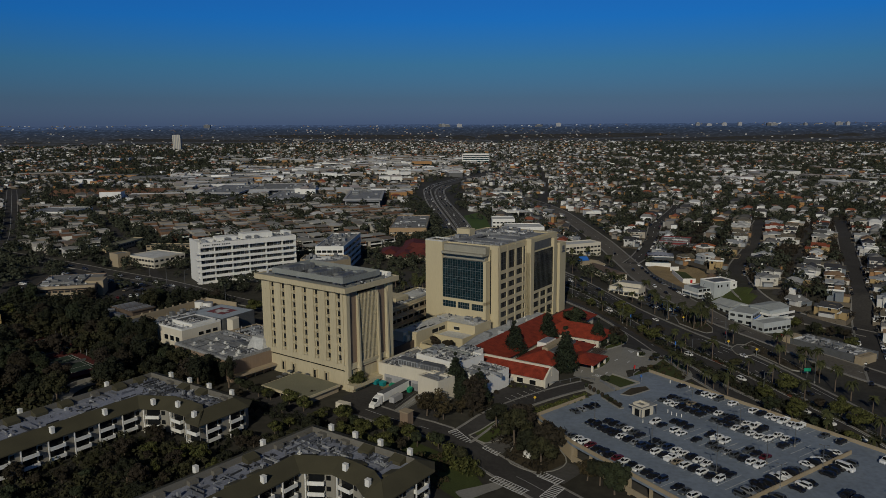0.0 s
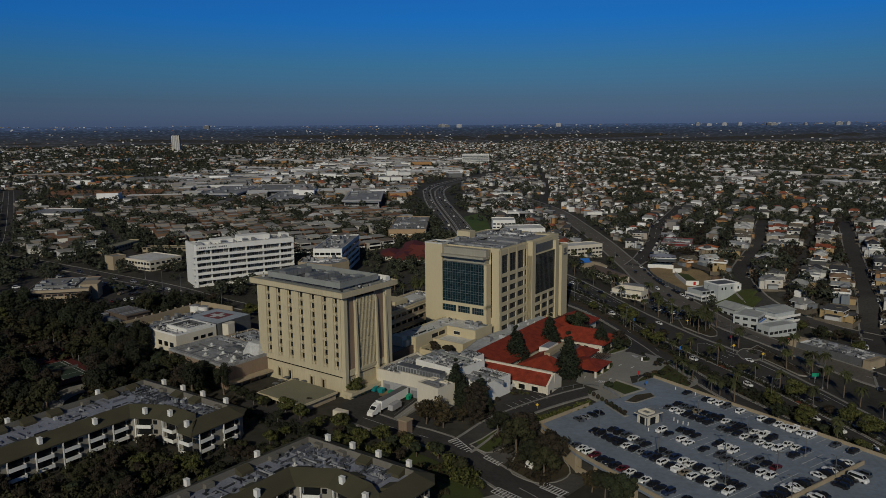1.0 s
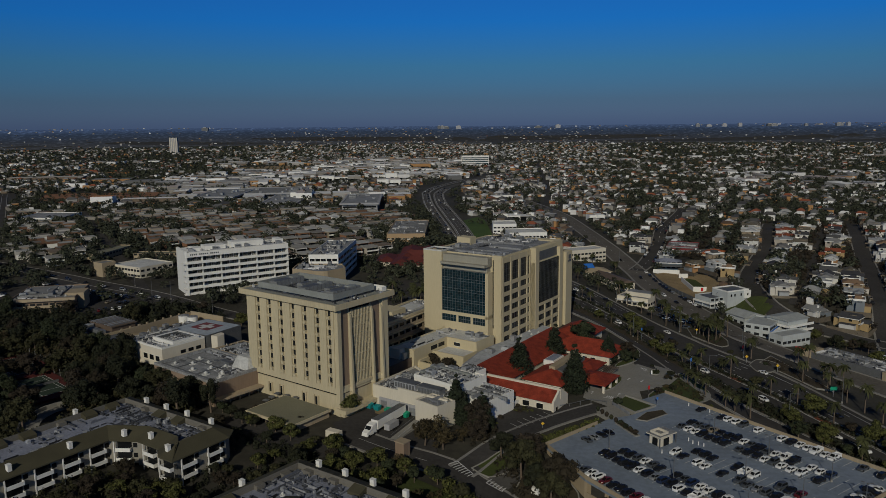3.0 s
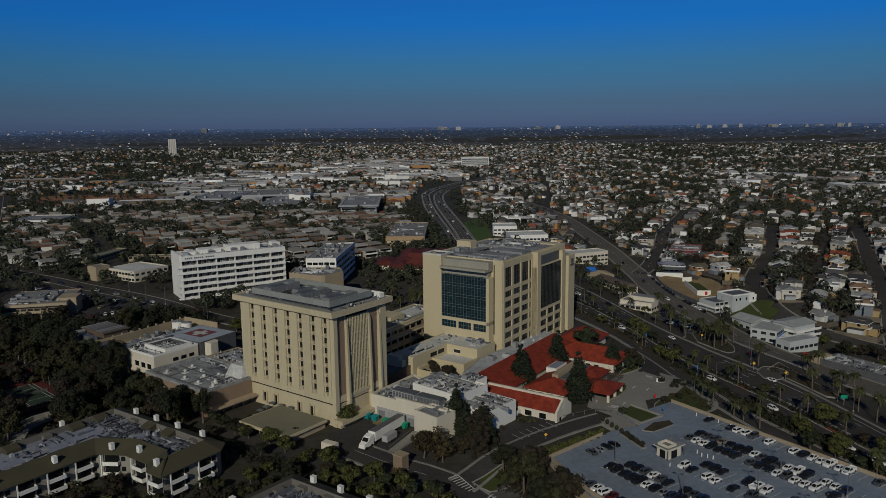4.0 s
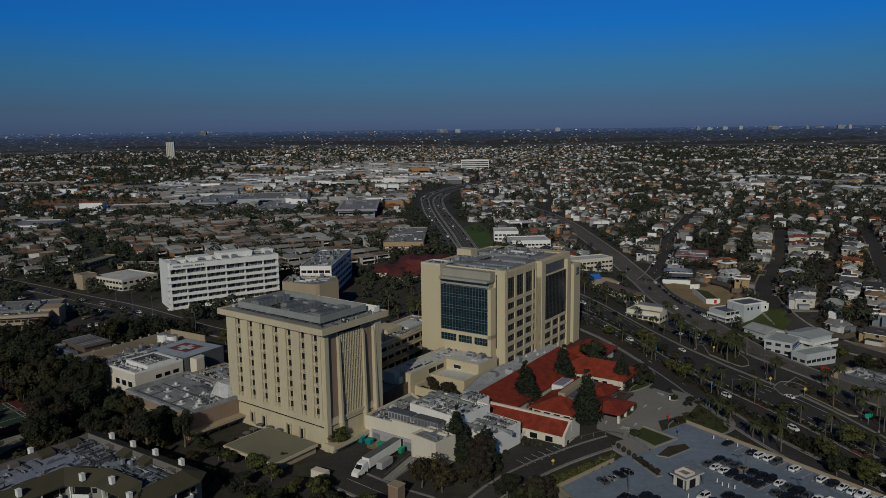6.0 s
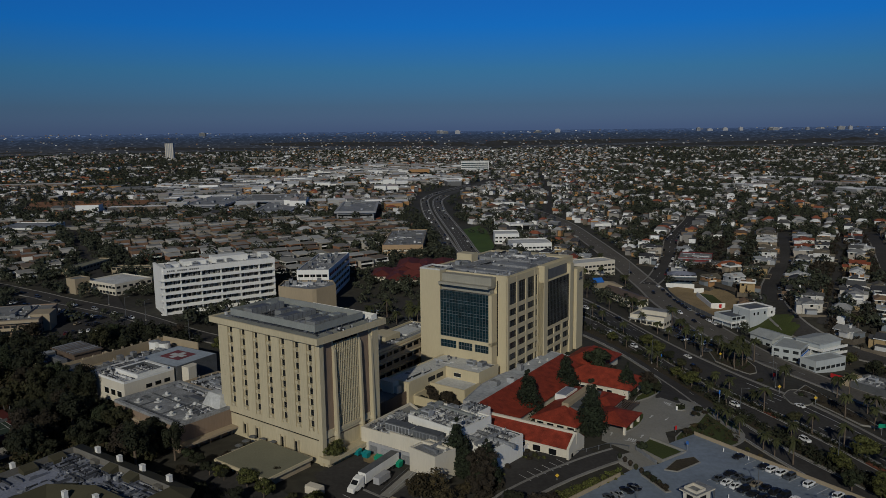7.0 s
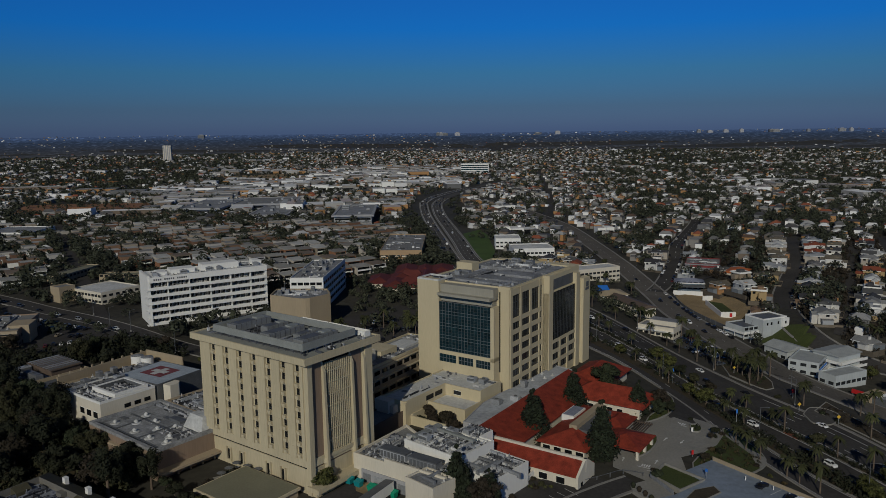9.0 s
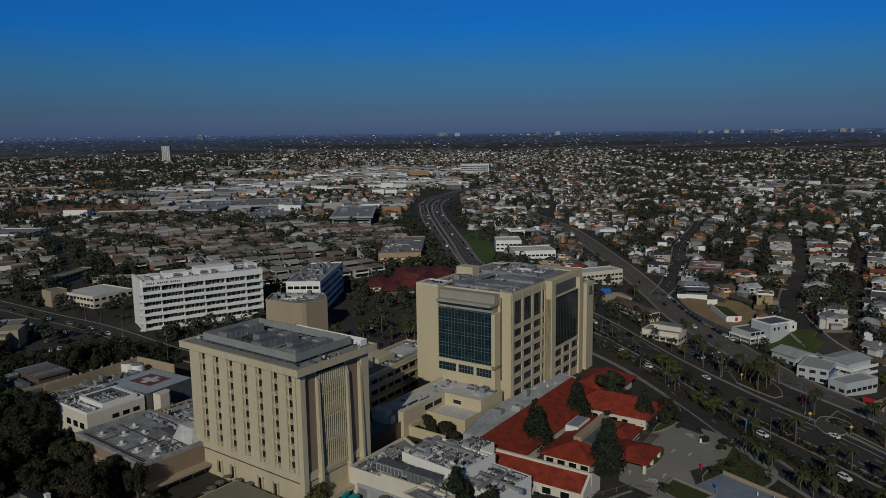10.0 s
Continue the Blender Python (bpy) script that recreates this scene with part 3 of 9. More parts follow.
def air_handler(w, d, h):
    """A long panelled air handler: ribs along its casing, fans on top, a skid and a pipe run."""
    t = thing("air_handler", pose(0, 0, -500), "long pale grey panelled air handler on a tower roof", "air unit", "air handlers")
    part("casing", Shape().box(-w / 2, w / 2, -d / 2, d / 2, 0.4, h, 0.03), CASING, t)
    part("skid", Shape().box(-w / 2 + 0.2, w / 2 - 0.2, -d / 2 + 0.1, d / 2 - 0.1, 0, 0.4), STEEL_D, t)
    rib = Shape().box(-w / 2 - 0.06, w / 2 + 0.06, -0.06, 0.06, 0.4, h + 0.05).mesh("panel_rib", STEEL_D)
    n = int(d / 1.8)
    for i in range(n + 1):
        part("panel_rib", rib, None, t, at=pose(0, -d / 2 + 0.1 + i * (d - 0.2) / n, 0))
    part("top_grille", Shape().box(-w * 0.38, w * 0.38, -d * 0.42, d * 0.05, h, h + 0.12), STEEL_D, t, "dark louvred top grille")
    part("top_hatch", Shape().box(-w * 0.3, w * 0.25, d * 0.15, d * 0.38, h, h + 0.4, 0.04), SCREEN, t)
    part("pipe_run", Shape().rod((w / 2 + 0.5, -d / 2, 0.9), (w / 2 + 0.5, d / 2, 0.9), 0.14, 6), STEEL, t, "grey insulated pipe")
    return t


UNITS = [unit_model(5.5, 2.6, 2.2, 2, STEEL), unit_model(3.2, 2.2, 1.8, 1, STEEL), unit_model(2.0, 2.0, 2.6, 1, ROOF_L), unit_model(7.5, 2.8, 2.4, 3, STEEL)]
VENTS = [vent_model(0.62, 1.0), vent_model(0.3, 0.7)]
SMALL = [single("roof_condenser", Shape().box(-0.55, 0.55, -0.5, 0.5, 0.1, 0.9, 0.04).tube(0, 0, 0.9, 1.0, 0.4, None, 10).box(-0.5, 0.5, -0.4, 0.4, 0, 0.1), STEEL, "small grey condenser on a flat roof", "air unit", "roof condensers"),
         single("roof_condenser", Shape().box(-0.8, 0.8, -0.45, 0.45, 0, 1.0, 0.05).box(-0.3, 0.3, -0.3, 0.3, 1.0, 1.3), ROOF_L, "pale boxy roof unit with a cap", "air unit", "roof condensers"),
         single("roof_condenser", Shape().box(-0.4, 0.4, -0.4, 0.4, 0, 1.3, 0.03).rod((0, 0, 1.0), (0.9, 0, 1.2), 0.12, 6), STEEL, "narrow grey roof unit with a pipe", "air unit", "roof condensers"),
         single("pipe_rack", Shape().box(-2.2, 2.2, -0.5, -0.4, 0.3, 0.42).box(-2.2, 2.2, -0.1, 0.0, 0.3, 0.42).box(-2.2, 2.2, 0.3, 0.42, 0.3, 0.45).box(-1.8, -1.7, -0.6, 0.6, 0, 0.3).box(1.7, 1.8, -0.6, 0.6, 0, 0.3), STEEL, "low rack of thin pipes on a roof", "pipes", "pipe racks")]
DUCTS = [duct_model(9, 0.4), duct_model(5, 0.3)]
AHU = [air_handler(4.0, 13, 2.7), air_handler(2.8, 8, 2.1)]
MODELS = [*UNITS, *VENTS, *DUCTS, *SMALL, *AHU]


def clutter(base, zones, z, n, models, seed, turn=(0, 90)):
    """Sets copies on a roof: zones are rectangles in the frame of base."""
    rnd = random.Random(seed)
    spots = []
    for _ in range(n * 12):
        if len(spots) >= n:
            break
        x0, x1, y0, y1 = rnd.choice(zones)
        x, y = rnd.uniform(x0, x1), rnd.uniform(y0, y1)
        m = rnd.choice(models)
        r = 0.75 if m in SMALL else 2.6 if m in (UNITS[0], UNITS[3], DUCTS[0]) else 1.4
        if all((x - a) ** 2 + (y - b) ** 2 > (0.8 * (r + q)) ** 2 for a, b, q in spots):
            spots.append((x, y, r))
            copy_thing(m, base @ pose(x, y, z, 0, 0, rnd.choice(turn)))


def litter(parent, zones, z, n, seed, small=1.0, metal=CLUTTER):
    """Pipes, boxes and curbs too small and many to count, joined into one part."""
    r = random.Random(seed)
    s = Shape()
    for _ in range(n):
        x0, x1, y0, y1 = r.choice(zones)
        x, y, k = r.uniform(x0, x1), r.uniform(y0, y1), r.random()
        if k < 0.42:
            a, q, h = r.uniform(1.0, 4.5) * small, r.uniform(0.05, 0.16), r.uniform(0.25, 0.8)
            w, d = (a, q) if r.random() < 0.5 else (q, a)
        elif k < 0.82:
            w, d, h = r.uniform(0.15, 0.5) * small, r.uniform(0.15, 0.5) * small, r.uniform(0.3, 0.9) * small
        else:
            w, d, h = r.uniform(0.6, 1.6) * small, r.uniform(0.4, 1.2) * small, r.uniform(0.05, 0.15)
        s.box(max(x0, x - w), min(x1, x + w), max(y0, y - d), min(y1, y + d), z, z + h, 0.02)
        if k > 0.6 and k < 0.72:
            s.tube(x, y, z + h, z + h + 0.8 * small, 0.12, None, 6)
    return tagged(part("roof_clutter", s, metal, parent, "scattered pipes, curbs and small units"), kind="stuff")


# ---- nine-storey precast tower ----
MA = pose(-38.3, 253.4, 0, 0, 0, -35.5)
ta = thing("hospital_tower", MA, "beige precast concrete hospital tower with a wide flat eave", "building")
part("core_wall", Shape().box(-46, -2, 2.25, 26.4, 9.8, 36.6), CONCRETE, ta)
part("base_wall", Shape().box(-46.3, -1.6, 2.1, 26.4, 0, 7.9), CONCRETE, ta)
part("clerestory", Shape().box(-45.8, -2.2, 2.35, 26.2, 7.9, 8.55), GLASS, ta, "dark recessed strip of windows")
part("belt_course", Shape().solid([(x, y, 8.55) for x, y in rect(-46.6, -1.3, 1.75, 26.6)], [(x, y, 10.6) for x, y in rect(-46.3, -1.6, 1.75, 26.4)]), CONCRETE, ta)
part("eave_slab", Shape().solid([(x, y, 36.6) for x, y in rect(-46.8, -1.2, 1.0, 27.6)], [(x, y, 37.1) for x, y in rect(-48, 0, 0, 29)]).box(-48, 0, 0, 29, 37.1, 38.6), CONCRETE, ta)
part("roof_deck", Shape().box(-47.4, -0.6, 0.6, 28.4, 38.6, 38.64), mat("grey_green_roof", (0.235, 0.24, 0.215), 0.9, 0.25, 0.15, 2.0), ta)
part("parapet", Shape().rim(rect(-48, 0, 0, 29), 0.5, 38.6, 38.95), CONCRETE, ta)
COL = [-40.1, -34.2, -28.3, -22.4, -16.5, -10.6, -5.2]
STOREY = 3.23
edges = [-46.2] + [c + s * 0.85 for c in COL for s in (-1, 1)] + [-2.6]
sill_me = Shape().box(-0.84, 0.84, -0.50, 0, 0.05, 0.5).box(-0.25, 0.84, -1.05, 0, 0.5, 1.3).box(-0.84, -0.25, -0.62, 0, 0.5, 1.15).box(-0.84, -0.48, -0.20, 0, 1.15, 3.18).mesh("sill", CONCRETE)
pane_me = Shape().box(-0.50, 0.84, -0.05, 0.02, -0.04, 2.0).mesh("window", GLASS)
frame_me = Shape().box(-0.48, -0.41, -0.12, -0.05, 0.13, 2.0).box(0.36, 0.43, -0.12, -0.05, 0.13, 2.0).box(-0.15, 0.84, -0.12, -0.05, 0.66, 0.74).mesh("window_frame", MULLION)
panel_me = {}
for k in range(8):
    z = 10.6 + k * STOREY
    for j in range(0, len(edges) - 1, 2):
        w = round(edges[j + 1] - edges[j], 2)
        if w not in panel_me:
            s = Shape()
            half = w * 0.3
            s.box(0.01, half - 0.05, -0.34, 0, 0.012, STOREY - 0.012)
            s.box(half + 0.05, w - 0.01, -0.86, 0, 0.012, STOREY - 0.012)
            panel_me[w] = s.mesh("panel", CONCRETE)
        part("panel", panel_me[w], None, ta, at=pose(edges[j], 2.25, z))
    for j, c in enumerate(COL):
        part("sill", sill_me, None, ta, at=pose(c, 2.25, z))
        win = part("window", pane_me, None, ta, at=pose(c, 2.21, z + 1.17))
        part("window_frame", frame_me, None, win)
for x in (-35.3, -29.6, -18.2, -12.2):
    win = part("window", Shape().box(-0.7, 0.7, 1.98, 2.1, 0, 3.0), GLASS, ta, "tall dark base window", at=pose(x, 0, 2.6))
    part("window_frame", Shape().box(-1.15, -0.75, 1.5, 2.1, -0.4, 3.6).box(0.75, 1.15, 1.5, 2.1, -0.4, 3.6).box(-0.75, 0.75, 1.6, 2.1, -0.4, 0), CONCRETE, win)
# south-east face: deep fins before dark panels
part("corner_pier", Shape().box(-2.6, -1.0, 1.7, 3.3, 0, 36.6), CONCRETE, ta)
for y0, y1 in ((3.3, 7.3), (18.7, 22.6)):
    part("side_panel", Shape().box(-2.0, -1.8, y0, y1, 3.9, 36.6), BLOCK, ta, "brown blank side panel")
part("louvre_backing", Shape().box(-2.0, -1.85, 8.1, 17.9, 10.4, 36.6), GLASS, ta)
part("lower_panel", Shape().box(-2.0, -1.75, 8.1, 17.9, 3.9, 9.4), BLOCK, ta, "brown panel under the fins")
part("fin_beam", Shape().box(-2.0, -1.0, 8.1, 17.9, 9.4, 10.4), CONCRETE, ta)
for y in (7.3, 17.9, 22.8):
    lo = [(-2, y, 3.9), (-0.2, y, 3.9), (-0.2, y + 0.8, 3.9), (-2, y + 0.8, 3.9)]
    part("wide_fin", Shape().solid(lo, [(-2, y, 36), (-0.9, y, 33.6), (-0.9, y + 0.8, 33.6), (-2, y + 0.8, 36)]).solid([(-1.9, y - 1.2, 8.4), (-0.6, y, 8.4), (-0.6, y + 0.1, 8.4), (-1.9, y + 0.1, 8.4)], [(-1.9, y - 0.1, 9.8), (-1.0, y, 9.8), (-1.0, y + 0.1, 9.8), (-1.9, y + 0.1, 9.8)]), CONCRETE, ta)
fin_me = Shape().box(-1.9, -1.35, -0.12, 0.12, 10.4, 35.8).mesh("thin_fin", CONCRETE)
for j in range(13):
    part("thin_fin", fin_me, None, ta, at=pose(0, 8.6 + j * 0.73, 0))
bar_me = Shape().box(-1.85, -1.45, 8.1, 17.9, 0, 0.3).mesh("spandrel_bar", CONCRETE)
for k in range(1, 8):
    part("spandrel_bar", bar_me, None, ta, at=pose(0, 0, 10.4 + k * STOREY))
part("end_pier", Shape().box(-2.6, -1.0, 23.6, 26.4, 0, 36.6), CONCRETE, ta)
part("plinth_ledge", Shape().box(-2, 2.2, 1.0, 24, 2.6, 3.9).box(-2, 0.6, 2.0, 23, 0, 2.6), CONCRETE, ta)
# roof screen and plant
part("roof_screen", Shape().rim(rect(-41.5, -4.2, 3.4, 23.2), 0.25, 39.5, 41.5), SCREEN, ta, "pale grey metal screen round the roof plant")
s = Shape()
for x in range(-41, -4, 3):
    for y in (3.55, 23.05):
        s.box(x, x + 0.15, y - 0.07, y + 0.07, 38.6, 39.3)
for y in range(5, 23, 3):
    for x in (-41.4, -4.3):
        s.box(x - 0.07, x + 0.07, y, y + 0.15, 38.6, 39.3)
tagged(part("screen_posts", s, STEEL_D, ta), kind="stuff")
part("plant_deck", Shape().box(-41, -4.7, 3.9, 22.8, 38.65, 38.72), STEEL_D, ta, "dark walkway deck under the roof plant")
part("roof_rail", Shape().rim(rect(-30, -2.5, 25.2, 27.6), 0.12, 38.6, 40.2), WHITE, ta, "white low wall round the roof's rear edge")
for x, y, k, deg in ((-36.9, 12.9, 0, 0), (-28.8, 15.5, 1, 0), (-21, 11.6, 0, 0), (-14.8, 15, 1, 0), (-8.8, 12.6, 0, 0)):
    copy_thing(AHU[k], MA @ pose(x, y, 38.73, 0, 0, deg))
clutter(MA, [(-39, -6, 5, 8)], 38.73, 7, [UNITS[1], DUCTS[1], *SMALL], 3, (0, 180))
litter(ta, [(-40.5, -5.2, 4.6, 22)], 38.73, 110, 4, 1.1, CLUTTER_D)
litter(ta, [(-30, -3, 24, 28), (-47, -42.5, 3, 27), (-3.6, -1, 3, 24)], 38.65, 50, 5)

# low annex before the tower
ma = MA @ pose(-14.3, -8.8, 0)
t = thing("dining_annex", ma, "low annex with an olive flat roof and a glazed front", "building")
part("wall", Shape().box(-10.2, 10.2, -7.2, 8.4, 0, 3.1), CONCRETE_B, t)
part("roof_slab", Shape().box(-11.3, 11.0, -8.4, 8.6, 3.1, 3.9), CONCRETE, t)
part("roof_deck", Shape().box(-10.9, 10.6, -8.0, 8.4, 3.9, 3.95), ROOF_T, t, "olive flat roof membrane")
pm = Shape().box(-0.75, 0.75, -0.06, 0, 0, 2.0).mesh("window", GLASS)
for j in range(11):
    part("window", pm, None, t, at=pose(-9 + j * 1.8, -7.2, 0.7))

# ---- glass-fronted tower ----
MB = pose(18.7, 325.6, 0, 0, 0, -33)
tb = thing("hospital_block", MB, "tall beige stucco hospital block with a teal glass front", "building")
part("main_wall", Shape().prism([(-36.3, -0.2), (0, 0), (0, 24.6), (0, 58), (-36.3, 56)], 0, 41.2), STUCCO, tb)
part("front_pier", Shape().box(-36.3, -26.9, -4.5, 0, 0, 42.2), STUCCO, tb)
part("front_wall", Shape().box(-26.9, -3.9, -4.5, 0, 0, 12.5).box(-26.9, -3.9, -4.5, 0, 15.4, 16.8).box(-5.3, -3.9, -4.5, 0, 12.5, 34.9).box(-19.6, -18.6, -4.5, 0, 12.5, 15.4).box(-12.4, -11.3, -4.5, 0, 12.5, 15.4), STUCCO, tb)
part("fascia", Shape().box(-26.7, -4.6, -3.6, 3, 38.3, 41.2), TAUPE, tb, "taupe metal fascia over the glass front")
part("canopy", Shape().box(-26.6, -4.6, -6.2, 0, 37.4, 38.3).box(-26.9, -5.3, -3.2, 0, 34.9, 37.4), TAUPE, tb, "taupe overhanging canopy")
part("corner_pier", Shape().box(-4.0, 0.35, -0.4, 0.9, 0, 41.9), STUCCO, tb)
part("slot_glass", Shape().box(-3.9, -3.6, -0.7, -0.2, 11, 40), GLASS, tb)
gp = Shape().box(0.05, 1.29, -0.04, 0, 0.05, 1.06).mesh("pane", GLASS_T)
curtain = part("curtain_wall", Shape().box(-26.9, -5.3, -4.2, -4.1, 16.8, 34.9), MULLION, tb, "teal glass curtain wall in dark mullions")
for j in range(16):
    for k in range(16):
        part("pane", gp, None, curtain, at=pose(-26.85 + j * 1.343, -4.2, 16.85 + k * 1.125))
mu = Shape().box(-0.04, 0.04, -0.12, 0, 16.8, 34.9).mesh("mullion", MULLION_L)
for j in range(17):
    part("mullion", mu, None, curtain, at=pose(-26.86 + j * 1.343, -4.2, 0))
tr = Shape().box(-26.9, -5.3, -0.16, 0, -0.06, 0.06).mesh("transom", MULLION_L)
for k in (0, 1, 4, 5, 8, 9, 12, 13, 16):
    part("transom", tr, None, curtain, at=pose(0, -4.24, 16.85 + k * 1.125))
for a0, a1 in ((-26.8, -19.7), (-18.5, -12.5), (-11.2, -5.4)):
    win = part("window", Shape().box(a0, a1, -4.3, -4.15, 12.5, 15.4), GLASS_T, tb, "teal strip window")
    s = Shape()
    n = 5
    for i in range(n + 1):
        x = a0 + (a1 - a0) * i / n
        s.box(x - 0.06, x + 0.06, -4.42, -4.3, 12.5, 15.4)
    part("window_frame", s.box(a0, a1, -4.42, -4.3, 13.9, 14.02), MULLION_L, win)


def bay_window(parent, x, y0, y1, z0, z1, n, glass, tall=0):
    """A recessed window in a south-east face."""
    win = part("window", Shape().box(x - 0.05, x + 0.03, y0, y1, z0, z1), glass, parent)
    s = Shape()
    for i in range(n + 1):
        y = y0 + (y1 - y0) * i / n
        s.box(x + 0.03, x + 0.12, y - 0.05, y + 0.05, z0, z1)
    for i in range(tall + 1):
        z = z0 + (z1 - z0) * i / max(1, tall)
        s.box(x + 0.03, x + 0.10, y0, y1, z - 0.05, z + 0.05)
    part("window_frame", s, MULLION, win)


# proud frame of the south-east face
cols = [(1.0, 6.6), (8.0, 14.0), (15.4, 21.3), (22.2, 24.0)]
for y0, y1 in ((-0.4, 1.0), (6.6, 8.0), (14.0, 15.4), (21.3, 22.2), (24.0, 24.6)):
    part("pilaster", Shape().box(0, 0.55, y0, y1, 0, 41.2), STUCCO, tb)
for z0, z1 in ((38.8, 41.2), (29.0, 30.6), (24.7, 26.4), (20.4, 22.1), (16.1, 17.8), (11.8, 13.5), (7.5, 9.2), (0, 4.6)):
    for y0, y1 in cols:
        part("spandrel", Shape().box(0, 0.45, y0, y1, z0, z1), STUCCO, tb)
for y0, y1 in cols:
    bay_window(tb, 0.05, y0, y1, 30.6, 38.8, 4 if y1 - y0 > 3 else 1, GLASS_G, 3)
    for z in (26.4, 22.1, 17.8, 13.5, 9.2, 4.6):
        bay_window(tb, 0.05, y0, y1, z, z + 2.6, 4 if y1 - y0 > 3 else 1, GLASS_G)
# projecting bay and end pier
part("bay_wall", Shape().box(0, 2.6, 25.0, 58, 0, 35.2).box(0, 2.9, 25.0, 28.3, 0, 41.9).box(-3, 1.6, 28.3, 49, 35.2, 41.2), STUCCO, tb)
part("bay_fascia", Shape().box(0.2, 1.75, 28.3, 48.6, 35.6, 39.6), STEEL_D, tb, "dark recessed band over the bay glass")
bay = part("curtain_wall", Shape().box(2.6, 2.75, 28.4, 48.4, 16.6, 35.1), MULLION, tb, "grey glass bay in dark mullions")
gq = Shape().box(0, 0.05, 0.03, 1.30, 0.03, 2.02).mesh("pane", GLASS_G)
for j in range(15):
    for k in range(9):
        part("pane", gq, None, bay, at=pose(2.76, 28.4 + j * 1.333, 16.6 + k * 2.055))
mv = Shape().box(0, 0.12, -0.03, 0.03, 16.6, 35.1).mesh("mullion", MULLION)
for j in range(1, 15):
    part("mullion", mv, None, bay, at=pose(2.76, 28.4 + j * 1.333, 0))
for z in (12.7, 8.6, 4.4):
    for y0, y1 in ((28.8, 33.8), (35.0, 40.8), (42.2, 48.0)):
        bay_window(tb, 2.62, y0, y1, z, z + 2.5, 4, GLASS_G)
for z0, z1 in ((15.3, 16.6), (11.2, 12.6), (7.0, 8.5)):
    part("spandrel", Shape().box(2.6, 3.0, 28.3, 48.4, z0, z1), STUCCO, tb)
for y0, y1 in ((33.8, 35.0), (40.8, 42.2)):
    part("pilaster", Shape().box(2.6, 3.1, y0, y1, 0, 16.6), STUCCO, tb)
part("end_pier", Shape().box(0, 3.4, 48.4, 51.5, 0, 39.4).box(0, 4.0, 54.0, 60.5, 0, 36.2).box(-20, 1, 50, 60.3, 0, 36.2), STUCCO, tb)
sg = part("sign", Shape().box(4.0, 4.15, 55.6, 59.2, 31.2, 32.2), STEEL_D, tb, "dark wall sign with unreadable marks")
part("sign_mark", Shape().box(4.0, 4.2, 56.2, 58.6, 32.6, 34.6), STEEL_D, sg)
# roof
part("roof_deck", Shape().prism([(-36, 0), (-0.3, 0.2), (-0.3, 49.5), (-36, 49.5)], 41.2, 41.25), ROOF_L, tb)
part("parapet", Shape().rim([(-36.3, -0.2), (0, 0), (0, 50), (-36.3, 50)], 0.4, 41.2, 41.75), STUCCO, tb)
part("pier_rim", Shape().rim(rect(-36.3, -26.9, -4.5, 4), 0.4, 42.2, 42.8), ROOF_W, tb)
for x0, x1, y0, y1, z in ((-24, -5, 4, 7, 41.9), (-22, -3, 11, 18, 41.7), (-18, -2, 20, 28, 42.1), (-30, -6, 30, 45, 42.4), (-26, -23.5, 5, 25, 42.0), (-5.5, -1, 30, 46, 41.8)):
    part("roof_step", Shape().box(x0, x1, y0, y1, 41.25, z), ROOF_L, tb, "pale raised roof section")
part("stair_head", Shape().box(-36.3, -29, 22, 27, 41.2, 44.5), STUCCO, tb)
clutter(MB, [(-24, -8, 31, 44)], 42.4, 6, [VENTS[1], UNITS[1]], 9)
clutter(MB, [(-33, -26, 6, 20)], 41.25, 3, [UNITS[1], VENTS[1]], 10)
litter(tb, [(-35, -1, 1, 49)], 41.26, 90, 11)
litter(tb, [(-30, -6, 30, 45)], 42.4, 50, 12)

# ---- white office block with balconies ----
MW = pose(-147.2, 420.3, 4, 0, 0, 34)
t = thing("medical_office", MW, "white six-storey office block with long balconies", "building")
part("core_wall", Shape().box(0.6, 57.4, 1.6, 17.6, 0, 24), WHITE, t)
part("end_wall", Shape().box(-0.7, 0.5, 0.6, 18.2, 0, 25).solid([(-0.7, -2.2, 0), (0.5, -2.2, 0), (0.5, 0.6, 0), (-0.7, 0.6, 0)], [(-0.7, -0.4, 25), (0.5, -0.4, 25), (0.5, 0.6, 25), (-0.7, 0.6, 25)]), WHITE, t)
part("end_wall", Shape().box(57.4, 58.2, -0.6, 17.6, 0, 24), WHITE, t)
part("roof_parapet", Shape().rim(rect(0, 58.2, -1.1, 18), 0.5, 21.4, 24.2), WHITE, t)
part("roof_deck", Shape().box(0.5, 57.7, -0.6, 17.5, 22.6, 23.95), ROOF_G, t)
wm = Shape().box(-1.24, 1.24, -0.06, 0, 0, 2.15).mesh("window", GLASS)
pil = Shape().box(-0.09, 0.09, -2.9, 0, 0, 3.16).mesh("pillar", WHITE)
wmu = Shape().box(-0.05, 0.05, -0.15, 0, 0.6, 2.75).box(-1.29, -1.15, -0.3, 0, 0, 2.9).box(-0.66, -0.58, -0.15, 0, 0.6, 2.75).box(0.58, 0.66, -0.15, 0, 0.6, 2.75).mesh("window_frame", WHITE)
for k in range(6):
    z = 0.9 + k * 3.46
    b = part("balcony", Shape().box(-1.9, 57.9, -1.6, 1.6, z - 0.45, z).box(0.4, 57.9, -1.6, -1.4, z, z + 1.0), WHITE, t, "long white balcony with a solid railing")
    for j in range(22):
        part("window", wm, None, t, at=pose(2.2 + j * 2.56, 1.6, z + 0.6))
        part("window_frame", wmu, None, t, at=pose(2.2 + j * 2.56, 1.53, z))
        if j % 4 == 3:
            part("pillar", pil, None, t, at=pose(0.95 + j * 2.56, 1.6, z))
